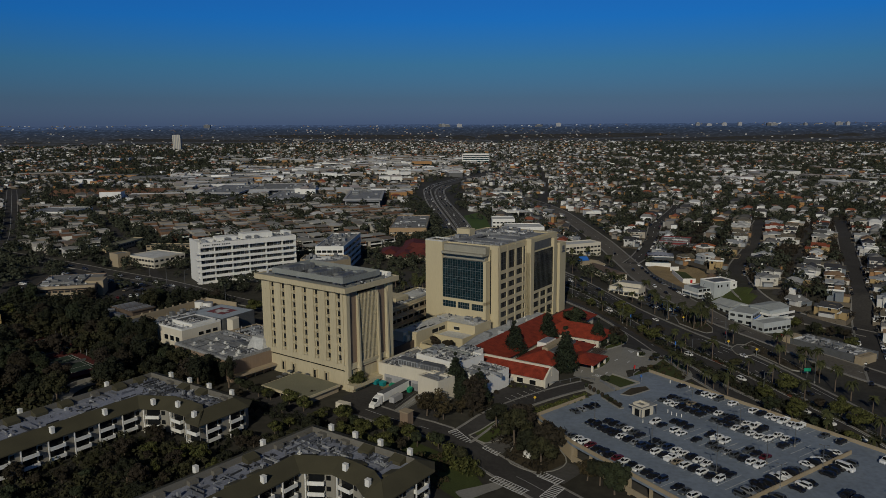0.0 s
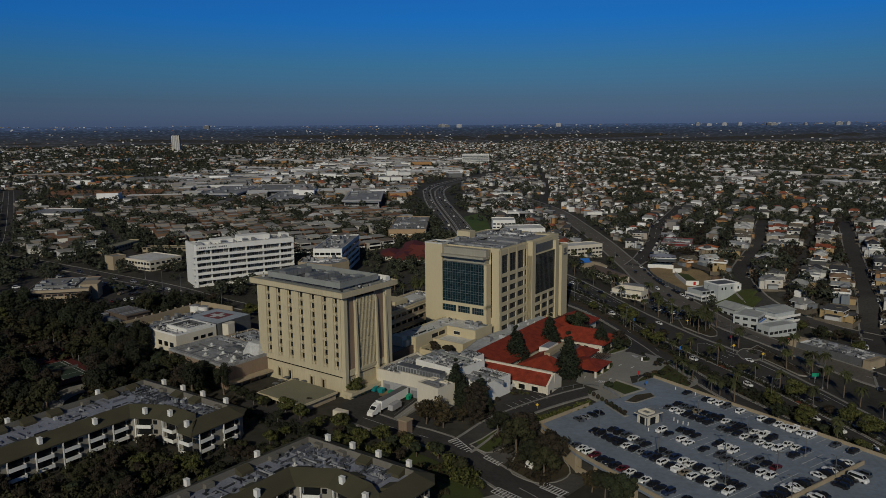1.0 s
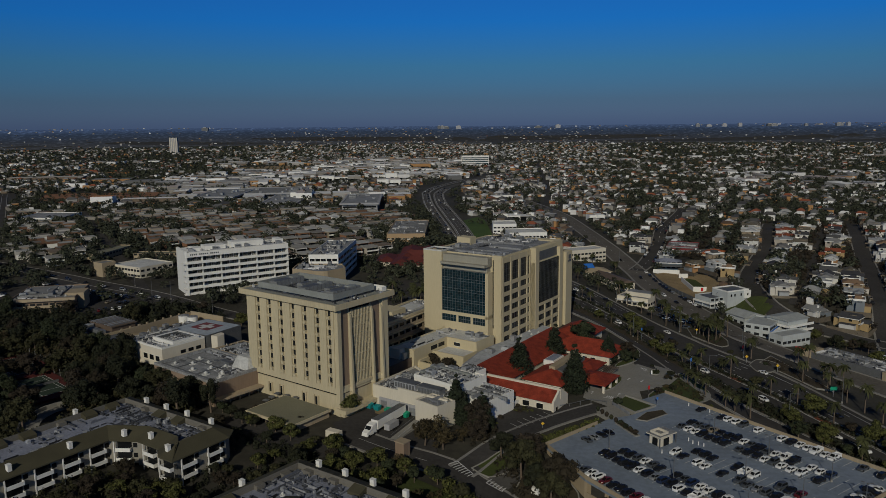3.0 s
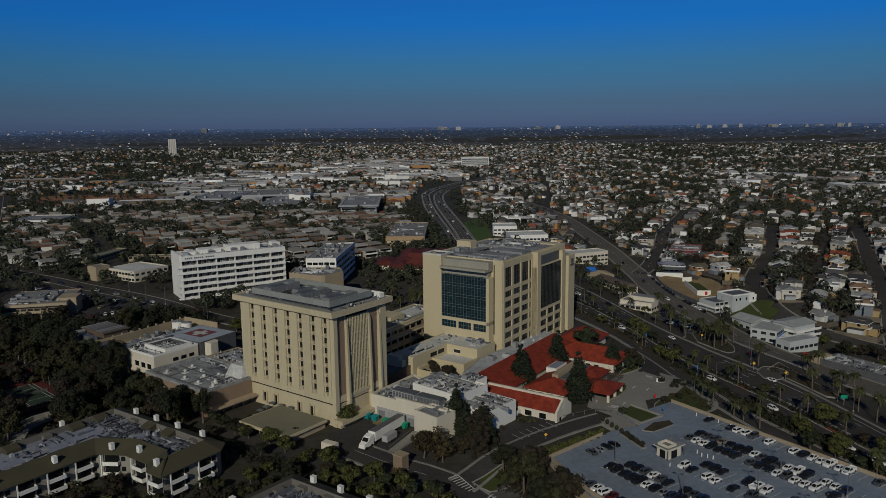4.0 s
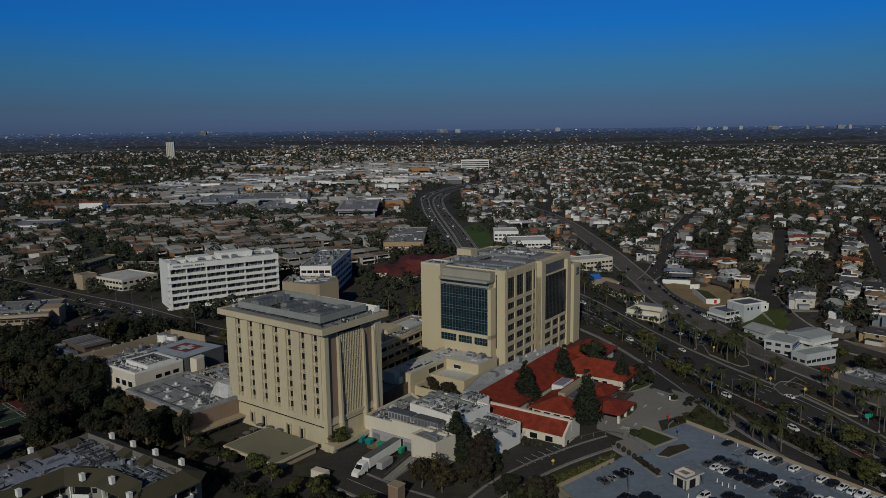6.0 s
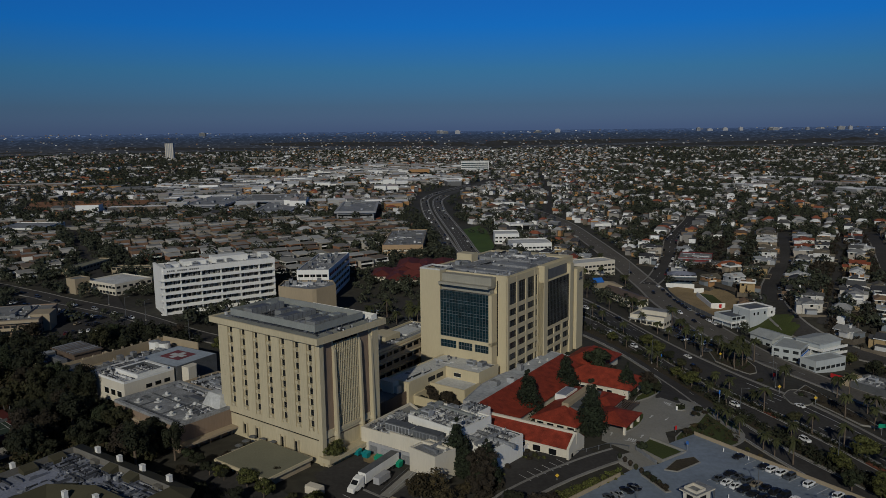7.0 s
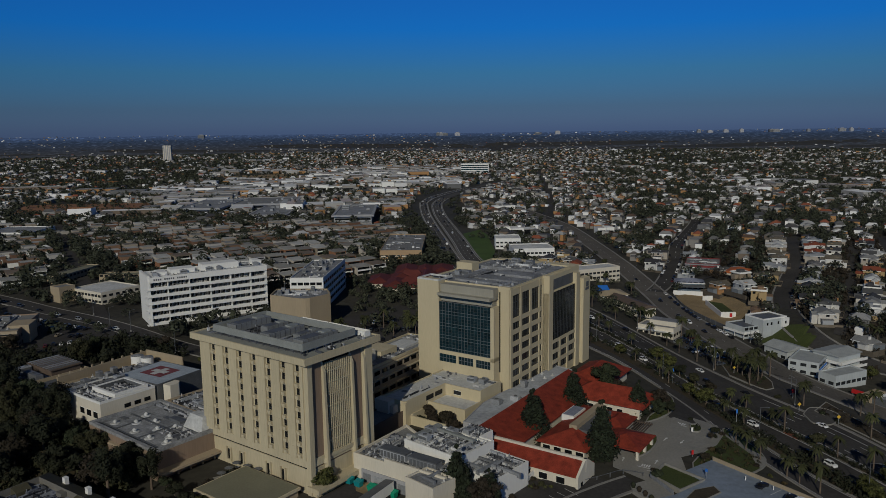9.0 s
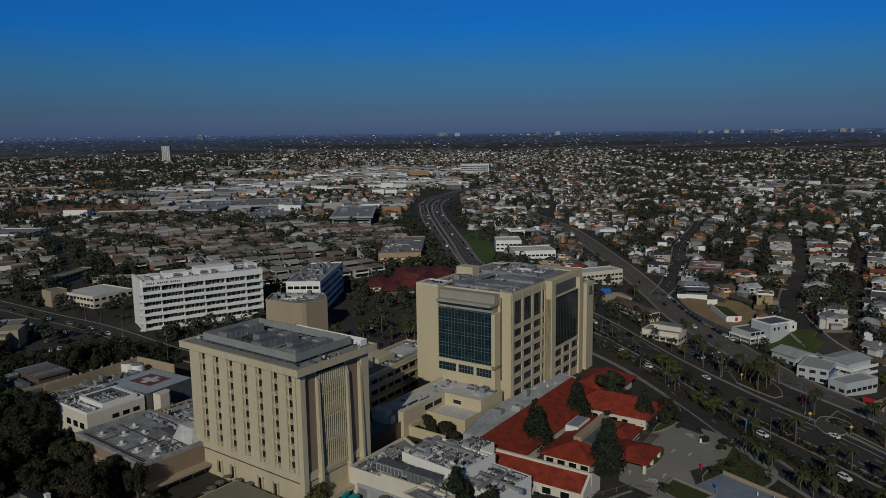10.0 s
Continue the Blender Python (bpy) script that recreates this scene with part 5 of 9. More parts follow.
# ---- vehicles, built once and copied ----
PAINTS = {
    "black": mat("black_car_paint", (0.012, 0.012, 0.014), 0.25, 0.05, 0.5, 3, spec=0.5),
    "white": mat("white_car_paint", (0.70, 0.70, 0.69), 0.3, 0.04, 0.5, 3, spec=0.5),
    "silver": mat("silver_car_paint", (0.30, 0.31, 0.32), 0.3, 0.05, 0.5, 3, 0.4),
    "dark grey": mat("grey_car_paint", (0.06, 0.065, 0.07), 0.28, 0.05, 0.5, 3, spec=0.5),
    "red": mat("red_car_paint", (0.10, 0.010, 0.012), 0.28, 0.05, 0.5, 3, spec=0.5),
    "blue": mat("blue_car_paint", (0.015, 0.025, 0.06), 0.28, 0.05, 0.5, 3, spec=0.5),
    "beige": mat("beige_car_paint", (0.28, 0.23, 0.16), 0.3, 0.05, 0.5, 3, 0.2),
}


def lofted(rings):
    s = Shape()
    for a, b in zip(rings, rings[1:]):
        s.solid(a, b, caps=False)
    s.face(rings[0][::-1])
    s.face(rings[-1])
    return s


def car_model(colour, kind):
    t = thing(kind, pose(0, 0, -500), f"{colour} {kind} parked on a marked bay", "car", "parked cars")
    p = PAINTS[colour]
    n, w, h = {"sedan": (4.5, 0.87, 1.40), "suv": (4.55, 0.91, 1.68), "pickup": (5.5, 0.98, 1.85), "van": (5.4, 1.0, 2.2)}[kind]
    n, w, h = n * 0.95, w * 0.94, h * 0.92
    belt = h * 0.6
    # x is the length, nose at +x
    def ring(z, x0, x1, y, c):
        return [(x0, -y + c, z), (x0 + c, -y, z), (x1 - c, -y, z), (x1, -y + c, z), (x1, y - c, z), (x1 - c, y, z), (x0 + c, y, z), (x0, y - c, z)]
    body = lofted([ring(0.22, -n / 2 + 0.1, n / 2 - 0.12, w - 0.06, 0.2), ring(0.5, -n / 2, n / 2, w, 0.28), ring(belt - 0.12, -n / 2 + 0.03, n / 2 - 0.1, w, 0.3), ring(belt, -n / 2 + 0.12, n / 2 - 0.3, w - 0.08, 0.3)])
    if kind == "sedan":
        a = (-n / 2 + 0.75, n / 2 - 1.25, -n / 2 + 1.35, n / 2 - 2.1)
    elif kind == "suv":
        a = (-n / 2 + 0.15, n / 2 - 1.2, -n / 2 + 0.5, n / 2 - 1.9)
    elif kind == "pickup":
        a = (-0.6, n / 2 - 1.4, -0.4, n / 2 - 2.0)
    else:
        a = (-n / 2 + 0.1, n / 2 - 0.7, -n / 2 + 0.2, n / 2 - 1.4)
    part("cabin_glass", lofted([ring(belt, a[0], a[1], w - 0.1, 0.18), ring(h - 0.08, a[2], a[3], w - 0.25, 0.15)]), GLASS, t, "dark car glass")
    lo, hi = ring(h - 0.08, a[2] - 0.04, a[3] + 0.04, w - 0.23, 0.15), ring(h, a[2] + 0.1, a[3] - 0.1, w - 0.33, 0.15)
    body.solid(lo, hi)
    for x0, x1 in ((a[0], a[2]), (a[1], a[3])):
        for y in (-1, 1):
            body.rod((x0, y * (w - 0.2), belt), (x1, y * (w - 0.32), h - 0.05), 0.07, 4)
    part("body", body, p, t)
    if kind == "pickup":
        part("cargo_bed", Shape().rim(rect(-n / 2 + 0.05, -0.6, -w + 0.06, w - 0.06), 0.1, belt, belt + 0.25), p, t)
    axle = Shape()
    for y in (-w + 0.1, w - 0.1):
        axle.rod((0, y - 0.11, 0), (0, y + 0.11, 0), 0.33, 10)
    axle = axle.rod((0, -w + 0.2, 0), (0, w - 0.2, 0), 0.06, 5).mesh("axle", TYRE)
    for x in (-n * 0.29, n * 0.3):
        part("axle", axle, None, t, "axle with two black wheels", at=pose(x, 0, 0.33))
    return t


CARS = {k: car_model(*k) for k in (("black", "sedan"), ("white", "sedan"), ("silver", "sedan"), ("dark grey", "sedan"), ("red", "sedan"), ("beige", "sedan"), ("black", "suv"), ("white", "suv"), ("dark grey", "suv"), ("silver", "suv"), ("blue", "suv"), ("white", "pickup"), ("black", "pickup"), ("white", "van"))}
MIX = [("black", "sedan")] * 12 + [("black", "suv")] * 10 + [("dark grey", "sedan")] * 3 + [("dark grey", "suv")] * 3 + [("white", "sedan")] * 6 + [("white", "suv")] * 4 + [("silver", "sedan")] * 3 + [("silver", "suv")] * 1 + [("white", "pickup"), ("black", "pickup"), ("red", "sedan"), ("blue", "suv"), ("beige", "sedan")]
MODELS += CARS.values()


def park_row(base, x0, x1, y, z, turn, seed, fill=0.9, pitch=2.6):
    """Cars side by side along x in the frame of base."""
    rnd = random.Random(seed)
    x = x0
    while x <= x1:
        if rnd.random() < fill:
            k = rnd.choice(MIX)
            copy_thing(CARS[k], base @ pose(x + rnd.uniform(-0.15, 0.15), y + rnd.uniform(-0.25, 0.25), z, 0, 0, turn + rnd.choice((0, 180, 0)) + rnd.uniform(-2, 2)))
        x += pitch


# ---- parking structure ----
MP = pose(26, 231, 0, 0, 0, -55)
tp = thing("parking_structure", MP, "beige parking structure with a blue-grey coated roof deck", "parking structure")
outline = [(0, 0), (22, -5.3), (60, -7.2), (118, -9), (118, 63.5), (-9, 63.5), (-9, 51), (-1.8, 50), (-1.6, 38), (-3.5, 30), (-2.7, 24)]
DZ = 2.0
part("deck", Shape().prism(outline, DZ - 0.7, DZ), DECK, tp, "blue-grey coated concrete deck")
s = Shape()
ring = outline + [outline[0]]
inn = inset(outline, 0.3)
for j in (0, 1, 2, 3, 4, 10):
    a, b, c, d = outline[j], outline[(j + 1) % 11], inn[(j + 1) % 11], inn[j]
    part("parapet", Shape().prism([a, b, c, d], DZ, DZ + 1.05), TAN, tp)
low = [(x, y + 0.1) for x, y in outline[:4]]
part("end_wall", Shape().prism([(-0.2, 0.3), (22, -5.0), (22, -3), (0.5, 2)], -8, DZ - 0.7), TAN, tp)
part("end_wall", Shape().prism([(-3.3, 30), (-2.5, 24), (-0.2, 0.3), (1.5, 2), (-1, 24), (-2, 30)], -8, DZ - 0.7), TAN, tp)
part("far_wall", Shape().prism([(118, 60.5), (118, 63.4), (-2, 63.4), (-2, 60.5)], -8, DZ - 0.7), TAN, tp)
part("floor_slab", Shape().prism(inset(outline, 0.5), -3.2, -2.8), ASPHALT_L, tp)
for i in range(13):
    x = 22 + i * 7.6
    y = -5.3 - (x - 22) * 0.042
    part("column", Shape().box(x - 0.35, x + 0.35, y + 0.1, y + 0.9, -8, DZ - 0.7), TAN, tp)
part("spandrel", Shape().prism([(22, -5.2), (60, -7.1), (118, -8.9), (118, -8.6), (60, -6.8), (22, -4.9)], -3.2, -1.6), TAN, tp)
# Dark sheet standing in for the shade inside the open lower level.
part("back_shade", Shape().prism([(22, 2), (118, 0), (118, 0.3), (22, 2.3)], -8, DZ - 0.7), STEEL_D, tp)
part("ramp_wall", Shape().box(71.6, 72.0, 6, 55, DZ, DZ + 1.1), TAN, tp, "tan wall beside the ramp")
# bay lines
line_me = Shape().box(-0.06, 0.06, -2.6, 2.6, 0, 0.012).mesh("bay_line", PAINT)
for y in (-2.2, 10.2, 15.6, 26.6, 32.6, 43.6, 48.9, 60.2):
    for i in range(22):
        x = 12.7 + i * 2.6
        if y in (26.6, 32.6) and x < 26 or y == 15.6 and x < 13:
            continue
        part("bay_line", line_me, None, tp, at=pose(x, y, DZ + 0.004))
park_row(MP, 14.0, 62, 10.2, DZ, 90, 1, 0.97)
park_row(MP, 14.0, 62, 15.5, DZ, 90, 2, 0.95)
park_row(MP, 25.5, 62, 26.7, DZ, 90, 3, 0.75)
park_row(MP, 28.5, 64, 32.5, DZ, 90, 4, 0.8)
park_row(MP, 14.0, 60, 43.8, DZ, 90, 5, 0.93)
park_row(MP, 14.0, 60, 49.0, DZ, 90, 6, 0.93)
park_row(MP, 9, 68, 60.2, DZ, 90, 7, 0.55)
park_row(MP, 18.4, 66, -2.0, DZ, 90, 8, 0.92)
side = MP @ pose(4.5, 12.5, 0, 0, 0, 90)
park_row(side, 0, 10, 0, DZ, 90, 9, 0.95, 3.1)
park_row(MP @ pose(69, 8, 0, 0, 0, 90), 0, 44, 0, DZ, 90, 10, 0.95, 2.7)
park_row(MP @ pose(75, 6, 0, 0, 0, 90), 0, 44, 0, DZ, 90, 11, 0.6, 2.8)
park_row(MP, 80, 100, 58, DZ, 90, 12, 0.8)
park_row(MP, 84, 98, 30, DZ, 90, 13, 0.7)
copy_thing(CARS[("white", "van")], MP @ pose(76, 44, DZ, 0, 0, 0))

# stair and lift house, islands, poles
MH = MP @ pose(18.1, 29.4, DZ)
th = thing("lift_house", MH, "small cream lift house with a flat overhanging roof", "kiosk")
part("wall", Shape().box(-2.05, 2.05, -2.7, 2.7, 0, 3.0), STUCCO_W, th)
part("roof", Shape().box(-2.6, 2.6, -3.6, 3.9, 3.0, 3.28).rim(rect(-1.9, 1.9, -2.6, 0.9), 0.28, 3.28, 4.0), STUCCO_W, th)
part("roof_deck", Shape().box(-2.5, 2.5, -3.5, 3.8, 3.28, 3.32), ROOF_L, th)
part("doorway", Shape().box(2.03, 2.1, -1.4, 1.0, 0, 2.3), GLASS, th)
part("doorway", Shape().box(-0.9, 1.0, -2.78, -2.68, 0, 2.3), GLASS, th)
for x, y in ((2.4, 3.7), (2.4, -3.4)):
    part("post", Shape().box(x - 0.12, x + 0.12, y - 0.12, y + 0.12, 0, 3.0), STEEL_D, th)
isl = thing("planter_island", MP, "raised planted island by the deck entrance", "planter")
part("kerb", Shape().prism([(2, 36.5), (5, 38.5), (4.8, 48.5), (1.5, 50), (-0.2, 44)], DZ, DZ + 0.25), PAVE, isl)
part("soil", Shape().prism(inset([(2, 36.5), (5, 38.5), (4.8, 48.5), (1.5, 50), (-0.2, 44)], 0.3), DZ + 0.25, DZ + 0.3), MULCH, isl)
isl2 = thing("planter_strip", MP, "narrow planted strip with dark round bushes", "planter")
part("kerb", Shape().prism([(0.2, 29), (11, 26.3), (11.4, 28), (0.8, 31)], DZ, DZ + 0.3), PAVE, isl2)
part("soil", Shape().prism([(0.6, 29.3), (10.6, 26.8), (10.9, 27.7), (1.0, 30.6)], DZ + 0.3, DZ + 0.35), MULCH, isl2)


def pole_model(name, h, label, arms):
    t = thing(name, pose(0, 0, -500), label, "street lamp", name + "s")
    part("pole", Shape().tube(0, 0, 0, h, 0.14, 0.08, 8), STEEL_D, t)
    part("foot", Shape().tube(0, 0, 0, 0.7, 0.3, None, 10), PAVE, t)
    for a in arms:
        ar = part("arm", Shape().rod((0, 0, h - 0.1), (a, 0, h + 0.1), 0.05), STEEL_D, t)
        part("lamp_head", Shape().box(a - 0.35, a + 0.35, -0.18, 0.18, h + 0.02, h + 0.2), STEEL_D, ar)
    return t


LOT_POLE = pole_model("lot_lamp", 6.5, "dark twin-headed lamp post on a parking deck", (-1.0, 1.0))
ROAD_POLE = pole_model("street_lamp", 10.0, "tall grey street lamp with one arm by the road", (2.4,))
MODELS += [LOT_POLE, ROAD_POLE]
for x, y in ((13, 13), (36, 13), (58, 13), (24, 46.4), (42, 46.4), (60, 46.4), (46, 29.6), (62, 29.6), (72, 20), (72, 40), (98, 32)):
    copy_thing(LOT_POLE, MP @ pose(x, y, DZ, 0, 0, 30))
bl = thing("bollard", pose(0, 0, -500), "short white bollard on the parking deck", "bollard", "bollards")
part("post", Shape().tube(0, 0, 0, 1.0, 0.16, 0.14, 8), WHITE, bl)
part("cap", Shape().tube(0, 0, 1.0, 1.1, 0.14, 0.05, 8), WHITE, bl)
MODELS.append(bl)
for x, y in ((4, 60), (8, 61), (11.5, 61), (16, 61), (20.5, 61), (23, 24), (24, 36.4), (25.5, 37), (27, 37.5), (22, 37)):
    copy_thing(bl, MP @ pose(x, y, DZ))
pt = single("planter_pot", Shape().tube(0, 0, 0, 0.9, 0.45, 0.7, 10).tube(0, 0, 0.9, 1.5, 0.75, 0.3, 8), LEAF, "dark planter pot with a clipped shrub", "planter", "planter pots")
MODELS.append(pt)
wk = thing("deck_walkway", MP, "pale concrete walkway between plaza and parking deck", "walkway")
part("slab", Shape().prism([(-12, 33), (-9.5, 31), (-3.6, 30.2), (-1.6, 38), (-11, 41)], -1, DZ - 0.02), PAVE, wk)
part("railing", Shape().prism([(-12, 40.6), (-1.8, 37.7), (-1.8, 37.9), (-12, 40.8)], DZ - 0.02, DZ + 1.0), STEEL, wk, "grey metal railing")
for i in range(9):
    copy_thing(pt, MP @ pose(-10.5 + i * 2.5, 32.4 - i * 0.55, DZ))
sgn = thing("parking_sign", MP @ pose(-2.5, 52, DZ), "blue parking sign on a post", "sign")
part("post", Shape().tube(0, 0, 0, 2.6, 0.06, None, 6), STEEL, sgn)
part("panel", Shape().box(-0.35, 0.35, -0.05, 0.05, 2.0, 2.9), BLUE, sgn)


# ---- apartment blocks with mansard roofs ----
def chimney(m):
    t = thing("chimney", m, "white square chimney on an olive roof", "chimney", "white chimneys")
    part("shaft", Shape().box(-0.62, 0.62, -0.5, 0.5, -0.6, 1.15), WHITE, t)
    part("cap", Shape().box(-0.68, 0.68, -0.56, 0.56, 1.15, 1.25), WHITE, t)
    return t


APT_WALL = mat("taupe_stucco", (0.25, 0.235, 0.20), 0.9, 0.12, 0.2, 3.0, streak=True)
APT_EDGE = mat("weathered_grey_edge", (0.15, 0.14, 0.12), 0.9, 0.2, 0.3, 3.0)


def apartment(name, m, outline, faces, label, seed, chimneys):
    """outline runs anticlockwise; faces: which of its edges carry balconies."""
    rnd = random.Random(seed)
    t = thing(name, m, label, "apartment building")
    wall, top, well = inset(outline, 1.3), inset(outline, 5.2), inset(outline, 5.25)
    part("wall", Shape().prism(wall, -6, 8.9), APT_WALL, t)
    ring = lambda p, z: [(x, y, z) for x, y in p]  # noqa: E731
    s = Shape().solid(ring(outline, 8.6), ring(outline, 8.95), caps=False).solid(ring(outline, 8.95), ring(top, 11.2), caps=False)
    s.face(ring(outline, 8.6)[::-1])
    part("roof", s, ROOF_O, t, "olive shingle mansard roof")
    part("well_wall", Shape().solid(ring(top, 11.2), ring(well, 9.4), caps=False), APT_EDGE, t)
    lean = Shape().solid([(-1.9, 0, 0), (1.9, 0, 0), (1.9, 2.6, 0), (-1.9, 2.6, 0)], [(-1.9, 0, 1.75), (1.9, 0, 1.75), (1.9, 2.6, 0.9), (-1.9, 2.6, 0.9)]).mesh("stair_head", ROOF_O)
    box = Shape().box(-1.2, 1.2, 0, 1.4, 0, 1.2).mesh("roof_box", APT_EDGE)
    for j in range(len(well)):
        a, b = Vector(well[j]), Vector(well[(j + 1) % len(well)])
        d = b - a
        for i in range(int(d.length / 8.5)):
            p = a + d.normalized() * (5 + i * 8.5 + rnd.uniform(-1.5, 1.5))
            part("stair_head" if rnd.random() < 0.6 else "roof_box", lean if rnd.random() < 0.6 else box, None, t, at=pose(p.x, p.y, 9.41, 0, 0, math.degrees(math.atan2(d.y, d.x))))
    part("well_roof", Shape().face(ring(well, 9.4)), ROOF_B, t, "blue-grey sunken flat roof")
    slab = Shape().box(-2.2, 2.2, -1.3, 0, 0, 0.22).box(-2.2, 2.2, -1.3, -1.18, 0.22, 1.1).box(-2.2, -2.08, -1.2, 0, 0.22, 1.1).box(2.08, 2.2, -1.2, 0, 0.22, 1.1).mesh("balcony", WHITE)
    glass = Shape().box(-2.1, 2.1, -0.05, 0.03, 0, 2.4).mesh("balcony_door", GLASS)
    slit = Shape().box(-0.6, 0.6, -0.05, 0.03, 0, 1.3).mesh("window", GLASS)
    post = Shape().box(-0.14, 0.14, -1.25, -0.97, 0, 9.2).mesh("post", WHITE)
    for j in faces:
        a, b = Vector(wall[j]), Vector(wall[(j + 1) % len(wall)])
        d = (b - a).normalized()
        ang = math.degrees(math.atan2(d.y, d.x))
        n = max(1, int((b - a).length / 7.2))
        for i in range(n):
            p = a + (b - a) * ((i + 0.5) / n)
            for k in range(3):
                z = -0.4 + 2.95 * k
                if rnd.random() < 0.88:
                    part("balcony", slab, None, t, at=pose(p.x, p.y, z, 0, 0, ang))
                part("balcony_door", glass, None, t, at=pose(p.x, p.y, z + 0.25, 0, 0, ang))
                q = p + d * 3.1
                part("window", slit, None, t, at=pose(q.x, q.y, z + 0.9, 0, 0, ang))
            q = p - d * 2.6
            part("post", post, None, t, at=pose(q.x, q.y, -0.4, 0, 0, ang))
    for x, y in chimneys:
        chimney(m @ pose(x, y, 10.4))
    return t


MQ = pose(-106.4, 253.7, 0, 0, 0, -33)
oa = [(0, -115), (26, -115), (26, -24), (33, -20), (43, -20), (47, -23), (53, -23), (53, -4), (50, 0), (0, 0)]
qa = apartment("apartment_building", MQ, oa, (1, 2, 3, 5, 6), "white three-storey apartments under an olive mansard roof", 1,
          [(12, -2.2), (22, -2.2), (32, -2.2), (43, -2.2), (24, -34), (24, -50), (23, -74), (37, -18), (48, -20.5), (2.5, -20), (2.5, -48), (29, -21)])
clutter(MQ, [(6.5, 20, -105, -8), (20, 46, -15, -6)], 9.4, 14, [SMALL[0], SMALL[2], SMALL[3], VENTS[1]], 41)
litter(qa, [(6, 20.5, -105, -6), (6, 46, -15, -6)], 9.41, 400, 43, 0.7, CLUTTER_D)
MQ2 = pose(-41.3, 207.6, 0, 0, 0, -34)
ob2 = [(-6, -85), (19, -85), (19, -24), (26, -20), (35, -21), (40, -24), (46.5, -24), (46.5, -4), (43.5, 0), (0, 0)]
qb = apartment("apartment_building", MQ2, ob2, (1, 2, 3, 5, 6), "white three-storey apartments with an olive roof and chimneys", 2,
          [(9, -2), (18, -2), (27, -2), (37, -2), (17, -34), (16.5, -48), (29, -18), (1, -20), (-1, -40), (39, -21)])
clutter(MQ2, [(4, 13, -75, -8), (13, 38, -16, -6)], 9.4, 13, [SMALL[0], SMALL[2], SMALL[3], VENTS[1]], 42)
litter(qb, [(4, 13.5, -75, -6), (4, 36, -16, -6)], 9.41, 310, 44, 0.7, CLUTTER_D)

# ---- houses, built once and copied ----
HWALL = mat("house_wall", (0.5, 0.48, 0.44), 0.85, 0.08, 0.3, 3, ramp_cols=[(0.52, 0.51, 0.485), (0.36, 0.32, 0.27), (0.58, 0.57, 0.545), (0.26, 0.21, 0.15), (0.34, 0.19, 0.09), (0.17, 0.19, 0.21), (0.36, 0.26, 0.13), (0.50, 0.47, 0.42), (0.33, 0.34, 0.35)], streak=True)
HROOF = mat("house_roof", (0.2, 0.19, 0.18), 0.9, 0.25, 0.3, 3, ramp_cols=[(0.05, 0.05, 0.055), (0.16, 0.155, 0.15), (0.11, 0.075, 0.05), (0.20, 0.20, 0.197), (0.04, 0.04, 0.045), (0.20, 0.055, 0.028), (0.12, 0.105, 0.08), (0.40, 0.40, 0.395), (0.08, 0.08, 0.08), (0.20, 0.13, 0.08), (0.24, 0.25, 0.265)])


FENCE = mat("weathered_fence", (0.12, 0.10, 0.075), 0.9, 0.3, 0.3, 3, rand=0.4)


